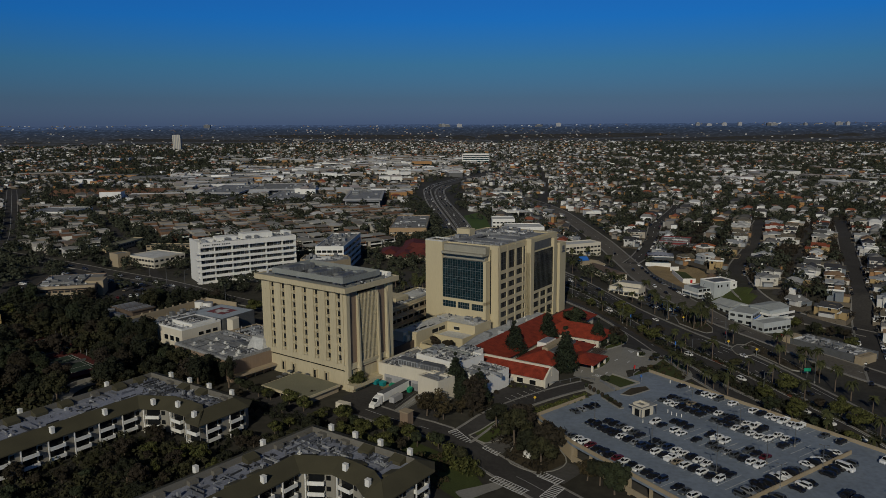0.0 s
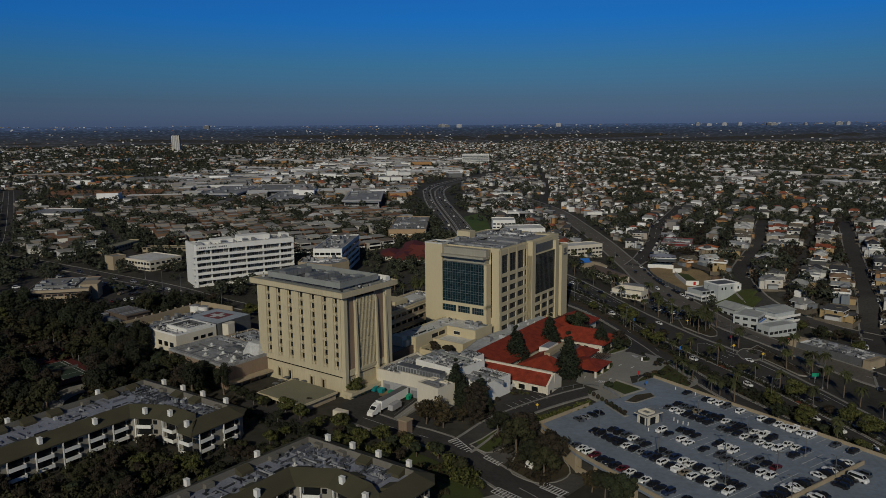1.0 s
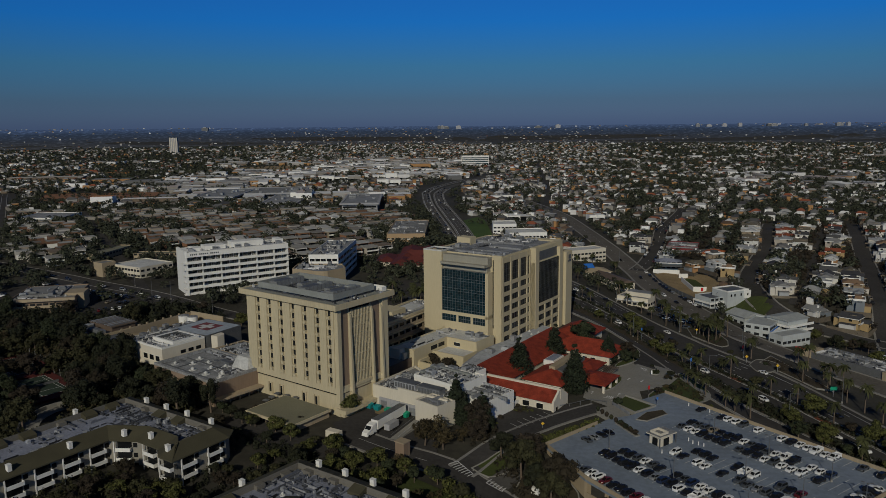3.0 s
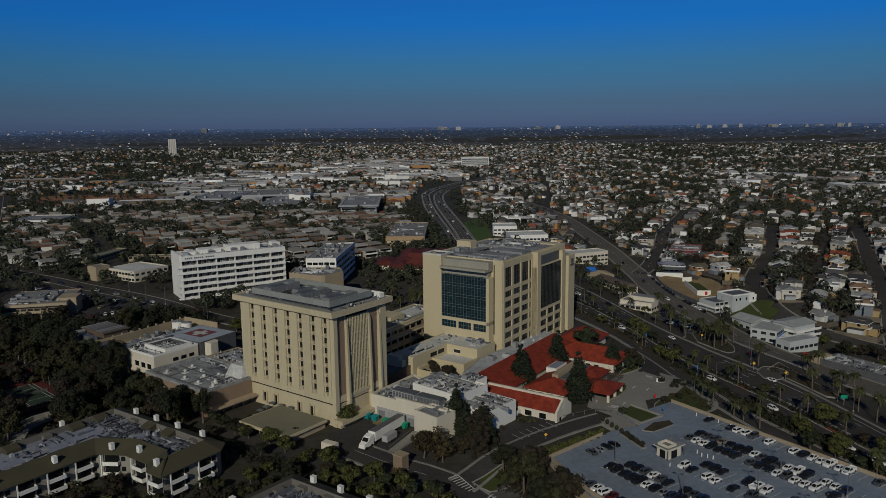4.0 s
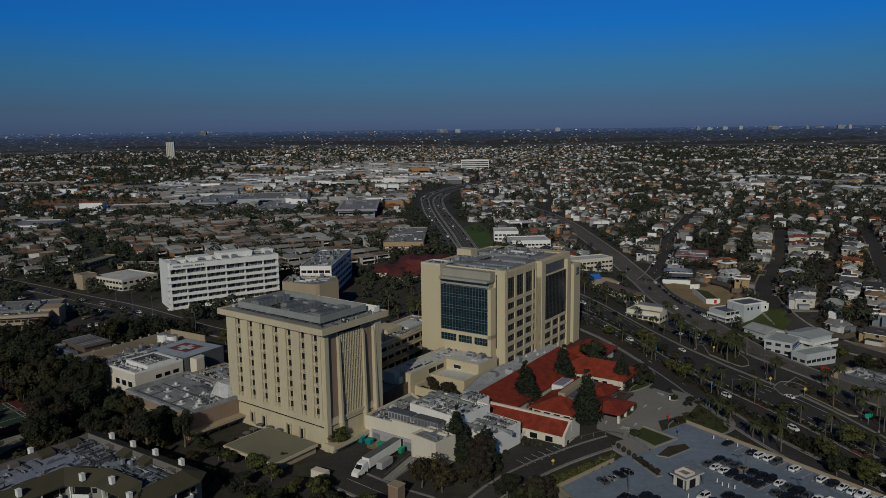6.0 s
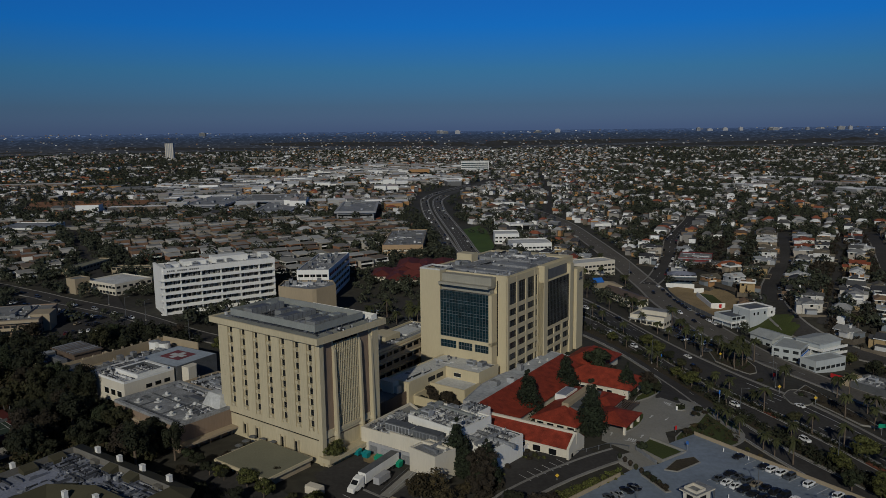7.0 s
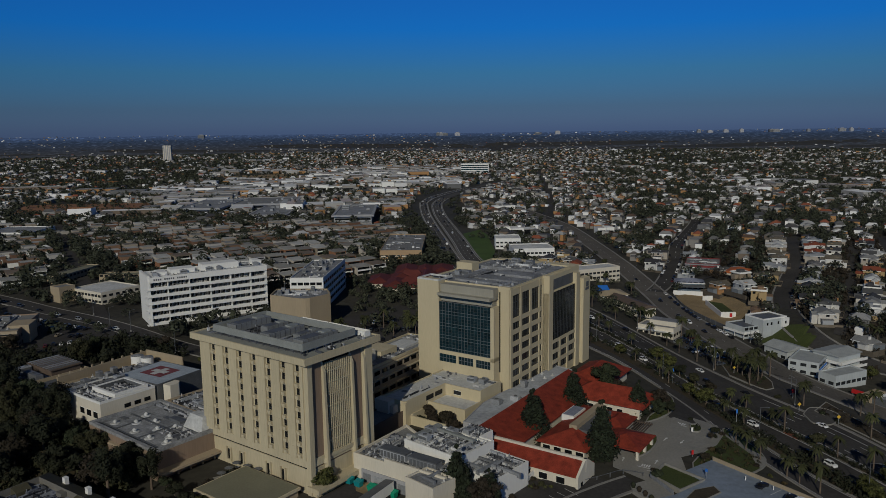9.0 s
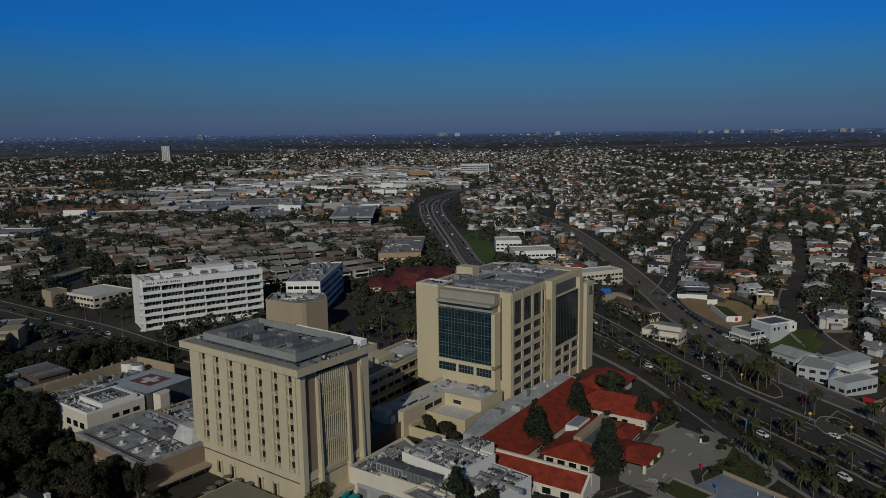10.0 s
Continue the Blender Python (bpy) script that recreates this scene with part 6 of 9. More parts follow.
def house_model(w, d, h, rise, kind, wing_h=3.0):
    """A house with a front wing, a rear wing and a garage; kind shapes the main roof."""
    t = thing("house", pose(0, 0, -500), "detached house with wings, garage and a pitched roof", "house", "houses")
    v = w * 0.46
    e = 0.4
    walls = Shape().box(-w / 2, w / 2, -d / 2, d / 2, -2.5, h).box(w / 2 - v, w / 2 - 0.02, -d / 2 - 3.6, -d / 2, -2.5, wing_h).box(-w * 0.18 - v * 0.4, -w * 0.18 + v * 0.4, d / 2, d / 2 + 2.7, -2.5, h * 0.86)
    part("garage", Shape().box(-w / 2 - 3.0, -w / 2, -d / 2 + 0.8, d / 2 - 1.2, -2.5, 2.55), HWALL, t)
    part("garden_wall", Shape().rim(rect(-w / 2 - 3.6, w / 2 + 1.2, -d / 2 - 6.0, d / 2 + 4.4), 0.14, -2.0, 0.6), FENCE, t)
    s = Shape().box(-w / 2 - 3.2, -w / 2 - 0.01, -d / 2 + 0.6, d / 2 - 1.0, 2.55, 2.8)
    trim = Shape().rim(rect(-w / 2 - 0.5, w / 2 + 0.5, -d / 2 - 0.5, d / 2 + 0.5), 0.45, h - 0.3, h - 0.01)
    if kind == "flat":
        s.box(-w / 2 + 0.2, w / 2 - 0.2, -d / 2 + 0.2, d / 2 - 0.2, h, h + 0.12).box(w / 2 - v - 0.2, w / 2 + 0.2, -d / 2 - 3.8, -d / 2 - 0.16, wing_h, wing_h + 0.3)
        s.box(-w * 0.3, w * 0.1, -d * 0.1, d * 0.35, h + 0.12, h + 2.0)
        trim.rim(rect(-w / 2 - 0.15, w / 2 + 0.15, -d / 2 - 0.15, d / 2 + 0.15), 0.35, h, h + 0.6)
    else:
        s.hip(-w / 2 - e, w / 2 + e, -d / 2 - e, d / 2 + e, h, h + rise, None if kind == "hip" else 0.0)
        s.m = pose(w / 2 - v / 2, -d / 2 - 1.6, 0, 0, 0, 90)
        s.gable(-2.5, 3.2, -v / 2 - e, v / 2 + e, wing_h, wing_h + rise * 0.7)
        s.m = pose(-w * 0.18, d / 2 + 1.0, 0, 0, 0, 90)
        s.gable(-3.0, 1.9, -v * 0.4 - e, v * 0.4 + e, h * 0.86, h * 0.86 + rise * 0.75)
        s.m = None
        part("dormer", Shape().box(-w * 0.28, -w * 0.28 + 1.8, -d * 0.36, 0, h, h + rise * 0.72), HWALL, t)
        s.box(-w * 0.28 - 0.2, -w * 0.28 + 2.0, -d * 0.40, 0, h + rise * 0.72, h + rise * 0.72 + 0.25)
    part("wall", walls, HWALL, t)
    part("roof", s, HROOF, t)
    part("eave_trim", trim, WHITE, t, "white eave board")
    me = Shape().box(-0.75, 0.75, -0.06, 0.04, 0, 1.35).mesh("window", GLASS)
    top = 3.7 if h > 5 else 0.9
    for m in (pose(-w * 0.25, -d / 2, top), pose(w * 0.2, -d / 2, 3.7) if h > 5 else pose(-w * 0.42, -d / 2, 0.9), pose(w / 2 - v / 2, -d / 2 - 3.6, 0.9), pose(w / 2, d * 0.15, top, 0, 0, 90), pose(-w / 2, -d * 0.1, top if h > 5 else 1.0, 0, 0, -90), pose(w * 0.3, d / 2, top, 0, 0, 180)):
        part("window", me, None, t, at=m)
    if h > 5:
        part("balcony", Shape().box(-w / 2, w / 2 - v, -d / 2 - 1.3, -d / 2, 2.7, 2.9).box(-w / 2, w / 2 - v, -d / 2 - 1.3, -d / 2 - 1.2, 2.9, 3.7), WHITE, t, "white front balcony")
    elif kind != "flat":
        part("chimney", Shape().box(-w * 0.3, -w * 0.3 + 0.8, d * 0.1, d * 0.1 + 0.8, h, h + rise + 0.7), WHITE, t)
    return t


HOUSES = [house_model(9.5, 7, 2.9, 1.8, "hip"), house_model(8.5, 7.5, 5.4, 2.0, "gable"), house_model(10.5, 7, 2.9, 1.7, "gable"), house_model(8, 8.5, 5.7, 0.5, "flat", 3.0), house_model(10, 7.5, 5.3, 1.9, "hip", 4.8), house_model(8.5, 7, 5.2, 1.8, "gable", 4.7), house_model(7.5, 9, 5.3, 2.2, "gable", 2.9), house_model(9, 6.5, 2.8, 1.8, "gable")]
MODELS += HOUSES


# ---- named buildings east of the boulevard ----
def gz(x, y, lift=0.0):
    return ground(x, y) + lift


def villa(name, x, y, z, deg, w, d, h, roof, wall, roof_mat, label, rows=1):
    """A building of one mass with windows on its south sides."""
    t = thing(name, pose(x, y, z, 0, 0, deg), label, "building")
    part("wall", Shape().box(0, w, 0, d, -4, h), wall, t)
    if roof == "flat":
        part("roof_deck", Shape().box(0.3, w - 0.3, 0.3, d - 0.3, h, h + 0.05), roof_mat, t)
        part("parapet", Shape().rim(rect(0, w, 0, d), 0.3, h, h + 0.6), wall, t)
    else:
        part("roof", Shape().hip(-0.6, w + 0.6, -0.6, d + 0.6, h, h + roof, 0.0 if roof < 2.2 else None), roof_mat, t)
    n, k = max(1, int(w / 3)), max(1, int(d / 3.5))
    me = Shape().box(-1.15, 1.15, -0.07, 0.03, 0, 1.3).mesh("window", GLASS_G)
    ms = Shape().box(-1.15, 1.15, -0.07, 0.03, 0, 1.3).mesh("window", GLASS_G)
    for r in range(rows):
        for i in range(n):
            part("window", me, None, t, at=pose((i + 0.5) * w / n, 0, 0.9 + 3.1 * r))
        for i in range(k):
            part("window", ms, None, t, at=pose(w, (i + 0.5) * d / k, 0.9 + 3.1 * r, 0, 0, 90))
            if x > 125 and y < 420:
                part("window", ms, None, t, at=pose(0, (i + 0.5) * d / k, 0.9 + 3.1 * r, 0, 0, -90))
    return t


SEA_WHITE = mat("blue_white_boards", (0.43, 0.455, 0.455), 0.8, 0.12, 0.2, 3.0, streak=True)
SEA_ROOF = mat("pale_grey_shingle", (0.33, 0.345, 0.34), 0.9, 0.2, 0.3, 3.0)
villa("cafe_house", 147, 396, gz(147, 392) - 0.6, 24, 12, 13, 4.4, 2.1, SEA_WHITE, SEA_ROOF, "white gabled restaurant with a pale metal roof")
vb = villa("restaurant", 150, 373, gz(150, 373), 52, 18, 12, 5.8, "flat", SEA_WHITE, SEA_ROOF, "white two-storey restaurant with blue-trimmed windows", 2)
part("blue_trim", Shape().box(-0.2, 17.1, -0.25, -0.05, 3.0, 3.6), BLUE, vb)
part("balcony", Shape().box(0, 17, -1.6, 0, 2.7, 3.0).box(0, 17, -1.6, -1.5, 3.0, 4.0), WHITE, vb, "white balcony along the front")
vc = villa("terrace_house", 161, 379, gz(161, 379), 30, 15, 12, 8.2, 1.4, SEA_WHITE, SEA_ROOF, "tall white house with wide terraces and grey roof", 2)
for z in (2.6, 5.4):
    part("terrace", Shape().box(-1.6, 16.6, -2.4, 0, z, z + 0.3).box(-1.6, 16.6, -2.4, -2.3, z + 0.3, z + 1.2).box(-1.6, -1.5, -2.4, 10, z, z + 1.2), WHITE, vc, "wide white terrace")
villa("white_shop", 151, 361, gz(151, 361), 25, 18, 8, 4.4, "flat", SEA_WHITE, SEA_ROOF, "low white corner shop with a flat roof")
vh = villa("modern_house", 139.8, 427.7, -6.2, 24, 12, 12.3, 5.2, "flat", SEA_WHITE, STEEL_D, "white modern house with a dark flat roof", 2)
part("wing", Shape().box(8.6, 24, -3.4, 8.3, -3, 9.0), SEA_WHITE, vh, "taller white wing")
part("wing_roof", Shape().box(9.0, 23.6, -3.0, 7.9, 9.0, 9.06), STEEL_D, vh)
part("wing_parapet", Shape().rim(rect(8.6, 24, -3.4, 8.3), 0.35, 9.0, 9.7), WHITE, vh)
part("wing_box", Shape().box(20.5, 24.8, -4.2, -3.4, 4.6, 9.0), WHITE, vh, "white projecting bay")
for x in (11.5, 14, 18.5, 22.5):
    part("window", Shape().box(-0.5, 0.5, -0.06, 0.02, 0, 1.4), GLASS, vh, at=pose(x, -3.4 if x < 20 else -4.2, 6.2))
part("balcony", Shape().box(-1.4, 8.4, -1.4, 0, 2.5, 2.8).box(-1.4, 8.4, -1.4, -1.3, 2.8, 3.7).box(-1.4, -1.3, -1.3, 12.3, 2.5, 3.7).box(-1.3, 0, 0, 12.3, 2.5, 2.8), WHITE, vh, "white balcony with a solid rail")
for x, y in ((-1.2, -1.2), (-1.2, 5), (-1.2, 12), (4, -1.2)):
    part("post", Shape().box(x - 0.12, x + 0.12, y - 0.12, y + 0.12, -1.5, 2.5), WHITE, vh)
vr = villa("low_restaurant", 157, 346, -11, -58, 34, 14, 4.8, "flat", STEEL_D, ROOF_L, "low dark restaurant with stone end walls")
part("stone_wall", Shape().box(-3.5, 0.4, -0.6, 9, 0, 5.6), TAN, vr, "pale stone end wall")
part("stone_wall", Shape().box(32, 35.5, -0.8, 10, 0, 5.4), TAN, vr, "pale stone end wall")
part("awning", Shape().box(-9, -3.5, 2.4, 3.0, 3.6, 5.2), RED, vr, "red sign panel")
part("awning_post", Shape().box(-8.8, -8.4, 2.5, 2.9, 0, 3.6), STEEL_D, vr)
litter(vr, [(1, 31, 1, 13)], 4.86, 70, 57)
for x, y in ((6, 7), (13, 8), (20, 6)):
    copy_thing(UNITS[1], vr.matrix_basis @ pose(x, y, 4.85))
vb2 = villa("blue_shop", 138.7, 538.5, -5.3, -13, 17, 12, 4.4, 2.4, mat("blue_grey_boards", (0.13, 0.17, 0.21), 0.85, 0.15, 0.3, 3, streak=True), ROOF_B, "blue-grey boarded shop with a gabled roof", 2)
part("porch_roof", Shape().solid([(-0.5, -4.2, 2.5), (17.5, -4.2, 2.5), (17.5, 0, 2.5), (-0.5, 0, 2.5)], [(-0.5, -4.2, 2.7), (17.5, -4.2, 2.7), (17.5, 0, 3.5), (-0.5, 0, 3.5)]), STEEL_D, vb2, "dark sloped porch roof")
part("fascia", Shape().box(-0.6, 17.6, -0.75, -0.6, 4.2, 4.7), WHITE, vb2)
part("forecourt_wall", Shape().box(0, 17.2, -0.4, 0, -2, 2.4), WHITE, thing("forecourt_wall_run", pose(133.6, 526, -5.4, 0, 0, -16), "white low wall in front of a shop", "wall"))
vs = villa("motel", 160.6, 592.5, -4.2, -20, 23, 25, 5.8, "flat", mat("faded_red_wall", (0.17, 0.03, 0.032), 0.85, 0.2, 0.3, 2), ROOF_G, "low motel with a faded red front", 1)
part("fascia", Shape().box(-0.2, 23.2, -0.5, -0.05, 5.2, 6.0), ROOF_L, vs)
part("lean_to", Shape().solid([(-1, -7, 2.3), (18, -7, 2.3), (18, 0, 2.3), (-1, 0, 2.3)], [(-1, -7, 2.6), (18, -7, 2.6), (18, 0, 3.6), (-1, 0, 3.6)]), ROOF_L, vs, "pale metal lean-to roof")
for x in (0, 6, 12, 17):
    part("post", Shape().box(x - 0.12, x + 0.12, -6.6, -6.36, -1.5, 2.4), STEEL_D, vs)
litter(vs, [(2, 21, 2, 23)], 5.86, 40, 59)
fe = thing("site_fence", pose(0, 0, 0), "dark screened fence along a bare lot", "fence")
ln = spline([(131.6, 519), (129.6, 500), (129.8, 480), (132.5, 462), (137, 443.5)], 4.5)
for a, b in zip(ln, ln[1:]):
    part("screen_panel", ribbon(Shape(), [a, b], -0.05, 0.05, 2.0, 2.2), STEEL_D, fe)
for q in ln:
    part("post", Shape().box(q.x - 0.08, q.x + 0.08, q.y - 0.08, q.y + 0.08, ground(q.x, q.y) - 0.3, ground(q.x, q.y) + 2.15), STEEL, fe)
rw = thing("terrace_wall", pose(143.8, 471, -6.6, 0, 0, 0), "white retaining wall round a planted terrace", "wall")
part("front_wall", Shape().prism([(0, 0), (0.5, 0), (2.2, 31), (1.7, 31)], -1, 3.0), WHITE, rw)
part("side_wall", Shape().box(0.5, 8, -0.2, 0.2, -1, 3.2), WHITE, rw)
part("door", Shape().box(4.6, 6.0, -0.28, -0.2, 0.4, 2.6), RED, rw, "red door in the white wall")
part("planting_bed", Shape().prism([(0.5, 0.2), (8, 0.2), (9, 24), (2, 31)], -1, 2.4), LAWN, rw, "green planted terrace")
part("shed_wall", Shape().box(3, 9, 40, 40.4, -1, 3.2), WHITE, rw)
villa("orange_house", 183, 543, -1, 58, 20, 12, 4.2, 2.4, STUCCO_W, mat("orange_tile", (0.42, 0.12, 0.035), 0.8, 0.25, 0.4, 3), "house with a bright orange tile roof")
villa("long_offices", 84, 500, -3.5, -70, 40, 10, 4.2, 1.8, STUCCO_W, BROWN, "long cream office row with a brown roof", 1)
vw = villa("white_row", 89.5, 433, -4.6, -36, 18, 11, 4.6, "flat", STUCCO_W, ROOF_L, "low cream shop row with a pale flat roof", 1)
part("canopy", Shape().box(-0.3, 18.3, -1.2, 0, 3.0, 3.3), WHITE, vw)
part("upper_block", Shape().box(4, 17.5, 5, 10.5, 4.6, 7.0), STUCCO_W, vw)
part("upper_roof", Shape().box(3.8, 17.7, 4.8, 10.7, 7.0, 7.2), ROOF_L, vw)
villa("office_house", 82, 492, -3.2, 10, 17, 14, 4.6, 2.3, STUCCO_W, TAN, "cream office with a tan roof and blue tarp")
part("tarp", Shape().box(0, 8, 0, 5, 0, 0.25), BLUE, thing("roof_tarp", pose(81, 497, 3.4, 22, 0, 10), "bright blue tarp spread on a tan roof", "tarp"))
villa("garden_apartments", 72, 546, -2, 24, 40, 14, 7.2, "flat", STUCCO_W, ROOF_W, "cream two-storey apartments with a pale flat roof", 2)
villa("white_cube", 31, 660, 3, 0, 20, 22, 7.4, "flat", WHITE, ROOF_W, "white cubic building beyond the tall block", 2)
villa("white_offices", 42, 612, 2, 5, 30, 24, 7.6, "flat", WHITE, ROOF_W, "white two-storey offices with strip windows", 2)

# ---- named buildings west of the boulevard ----
tg2 = thing("grey_offices", pose(-87.4, 455, 4, 0, 0, 0), "grey office block with a pale flat roof", "building")
part("wall", Shape().prism([(0, 0), (17.6, 0), (20.4, 59), (2, 55)], -1, 16), WHITE, tg2)
part("roof_deck", Shape().prism(inset([(0, 0), (17.6, 0), (20.4, 59), (2, 55)], 0.3), 16, 16.06), ROOF_L, tg2)
part("parapet", Shape().rim([(0, 0), (17.6, 0), (20.4, 59), (2, 55)], 0.3, 16, 16.7), WHITE, tg2)
for k in range(4):
    for i in range(12):
        part("window", Shape().box(0, 0.1, -1.6, 1.6, 0, 1.6), GLASS, tg2, at=pose(17.7 + 0.23 * (i + 0.5), 3 + i * 4.7, 1.5 + 3.7 * k, 0, 0, -2.7))
me = Shape().box(-1.4, 1.4, -0.08, 0.02, 0, 1.5).mesh("window", GLASS)
for k in range(4):
    for i in range(5):
        part("window", me, None, tg2, at=pose(2.2 + i * 3.3, 0, 1.5 + 3.7 * k))
litter(tg2, [(3, 16, 3, 52)], 16.07, 70, 55)
clutter(tg2.matrix_basis, [(4, 15, 6, 50)], 16.06, 14, [UNITS[1], UNITS[2], VENTS[1]], 51)
tt = thing("tan_drum_building", pose(-89, 431, 2), "tan windowless block with a rounded corner", "building")
rd = [(-1.7, -5), (12.5, -12.6), (15.2, -13.6), (17.3, -13.7), (19.2, -12.9), (20.6, -11.2), (27.4, -3), (24, 9), (-1.9, 9.4)]
part("wall", Shape().prism(rd, -3, 15.2), TAN, tt)
part("roof_deck", Shape().prism(inset(rd, 0.5), 15.2, 15.25), ROOF_L, tt)
part("parapet", Shape().rim(rd, 0.5, 15.2, 16.0), TAN, tt)
for x, y in ((4, 2), (9, -4), (15, 0)):
    part("mast", Shape().tube(x, y, 15.2, 20.5, 0.09, 0.05, 6), STEEL, tt, "thin roof mast")
litter(tt, [(0, 22, -5, 8)], 15.26, 60, 54)
clutter(tt.matrix_basis, [(2, 20, -4, 6)], 15.25, 7, [UNITS[1], UNITS[2], VENTS[1]], 52)
vg = villa("orange_apartments", -55, 600, 3, 0, 30, 85, 8.2, "flat", mat("ochre_wall", (0.36, 0.25, 0.145), 0.85, 0.12, 0.3, 3), ROOF_G, "ochre three-storey apartments with balconies", 2)
litter(vg, [(2, 28, 2, 82)], 8.26, 60, 58, 1.6)
for k in range(2):
    for i in range(6):
        part("balcony", Shape().box(-1.6, 1.6, -1.2, 0, 0, 0.2).box(-1.6, 1.6, -1.2, -1.1, 0.2, 1.0), STUCCO_W, vg, at=pose(2.6 + i * 5, 0, 1.0 + 3 * k))
tq = thing("tiled_complex", pose(-46, 497, 2), "cluster of low buildings with dark red tile roofs", "building")
for x0, x1, y0, y1, r in ((2, 18, 0, 26, 3.4), (17, 33, 2, 18, 3.0), (19, 34, 16, 50, 3.8), (4, 20, 24, 44, 3.0), (6, 21, 42, 74, 3.4), (20, 31, 48, 72, 2.8), (10, 28, 8, 20, 4.4), (9, 27, 30, 40, 4.6), (31, 46, 6, 34, 3.2), (33, 49, 32, 48, 3.6), (29, 44, 46, 74, 3.0), (-8, 6, 14, 40, 3.0)):
    part("wall", Shape().box(x0 + 0.8, x1 - 0.8, y0 + 0.8, y1 - 0.8, -2, 3.6), STUCCO_W, tq)
    part("roof", Shape().hip(x0, x1, y0, y1, 3.6, 3.6 + r), TILE_DARK, tq, "dark red tile roof")
vo = villa("clinic_block", -220.8, 378, 4.2, 14, 30, 32, 7.3, "flat", BLOCK, ROOF_G, "two-storey tan clinic with a gravel roof and galleries", 2)
part("gallery", Shape().box(-1.8, 30.4, -1.8, 0, 3.2, 3.7).box(-1.8, 30.4, -1.8, 0, 6.6, 7.9).box(-1.8, 30.4, -1.8, -1.6, 3.7, 4.6), CONCRETE_B, vo, "pale open gallery")
part("stair_block", Shape().box(24, 33, 6, 17, -2, 8.6), TAN, vo)
part("roof_step", Shape().box(3, 16, 8, 28, 7.3, 8.3).rim(rect(2, 22, 6, 30), 0.4, 7.3, 8.1), ROOF_G, vo)
litter(vo, [(1, 23, 1, 31)], 7.36, 90, 56)
clutter(vo.matrix_basis, [(3, 25, 4, 26)], 7.45, 10, [UNITS[1], VENTS[1], DUCTS[1]], 53)
villa("yellow_house", -222, 318, 3, 40, 18, 18, 6.6, "flat", mat("yellow_wall", (0.50, 0.38, 0.14), 0.85, 0.1, 0.3, 3), ROOF_B, "pale yellow three-storey flats", 2)
villa("pale_offices", -214, 475, 5.4, -31, 27, 24, 6.2, "flat", STUCCO_W, ROOF_W, "cream two-storey offices behind trees", 2)
villa("tan_block", -223.5, 471, 5.4, -33, 9, 9, 8.2, "flat", TAN, ROOF_G, "tan windowless corner block", 0)
villa("court_flats", -221, 522, 5.2, 1, 34, 9, 4.9, "flat", TAN, ROOF_T, "long tan two-storey flats behind offices", 2)
villa("long_flats", -251, 517, 5.2, -8, 10, 40, 5.6, "flat", TAN, ROOF_T, "long tan flats with a flat olive roof", 2)
vx = villa("parking_ramp", -415, 712, 3, 2, 42, 45, 9.0, "flat", WHITE, ROOF_L, "white open parking ramp with dark decks", 0)
part("dark_deck", Shape().box(2, 40, -0.2, 0.1, 3, 8), GLASS, vx)
for x, y, w, d, deg, h, lab in ((-124, 822, 38, 108, 4, 9.5, "office block with a pale green metal roof"), (-315, 908, 46, 115, 2, 9.5, "wide office block with a pale roof and glass walls"), (-272, 955, 78, 90, 8, 9, "large white office block with strip windows"), (-219, 850, 38, 100, 3, 7.5, "pale office block with a stepped roof")):
    vv = villa("business_offices", x, y, 3, deg, w, d, h, "flat", GREY, ROOF_L if d > 95 else ROOF_G, lab, 0)
    clutter(vv.matrix_basis, [(5, w - 5, 6, d - 6)], h + 0.05, 7, [UNITS[0], UNITS[3], UNITS[1]], int(d))
    for k in range(2):
        part("glass_band", Shape().box(1, w - 1, -0.2, 0, 1.2 + 3.6 * k, 3.0 + 3.6 * k), GLASS, vv)
        part("glass_band", Shape().box(w, w + 0.2, 1, d - 1, 1.2 + 3.6 * k, 3.0 + 3.6 * k), GLASS, vv)
    part("eave", Shape().rim(rect(-2.5, w + 2.5, -2.5, d + 2.5), 3.0, h - 1.2, h + 0.3), GREY, vv, "wide pale eave")
ft = thing("apartment_tower", pose(-955, 2550, 3, 0, 0, 10), "tall pale apartment tower standing far off", "tower")
part("core", Shape().box(-13, 13, -10, 10, 0, 57), GREY, ft)
for i in range(5):
    part("rib", Shape().box(-12.5 + i * 5.6, -10.5 + i * 5.6, -10.8, -10, 0, 57), STUCCO_W, ft)
vf = villa("striped_offices", 10, 1740, 3, -3, 62, 40, 20, "flat", WHITE, ROOF_W, "pale office block with long glass bands", 0)
for k in range(4):
    part("glass_band", Shape().box(1, 61, -0.3, 0, 2.5 + 4.4 * k, 4.9 + 4.4 * k), GLASS_T, vf)


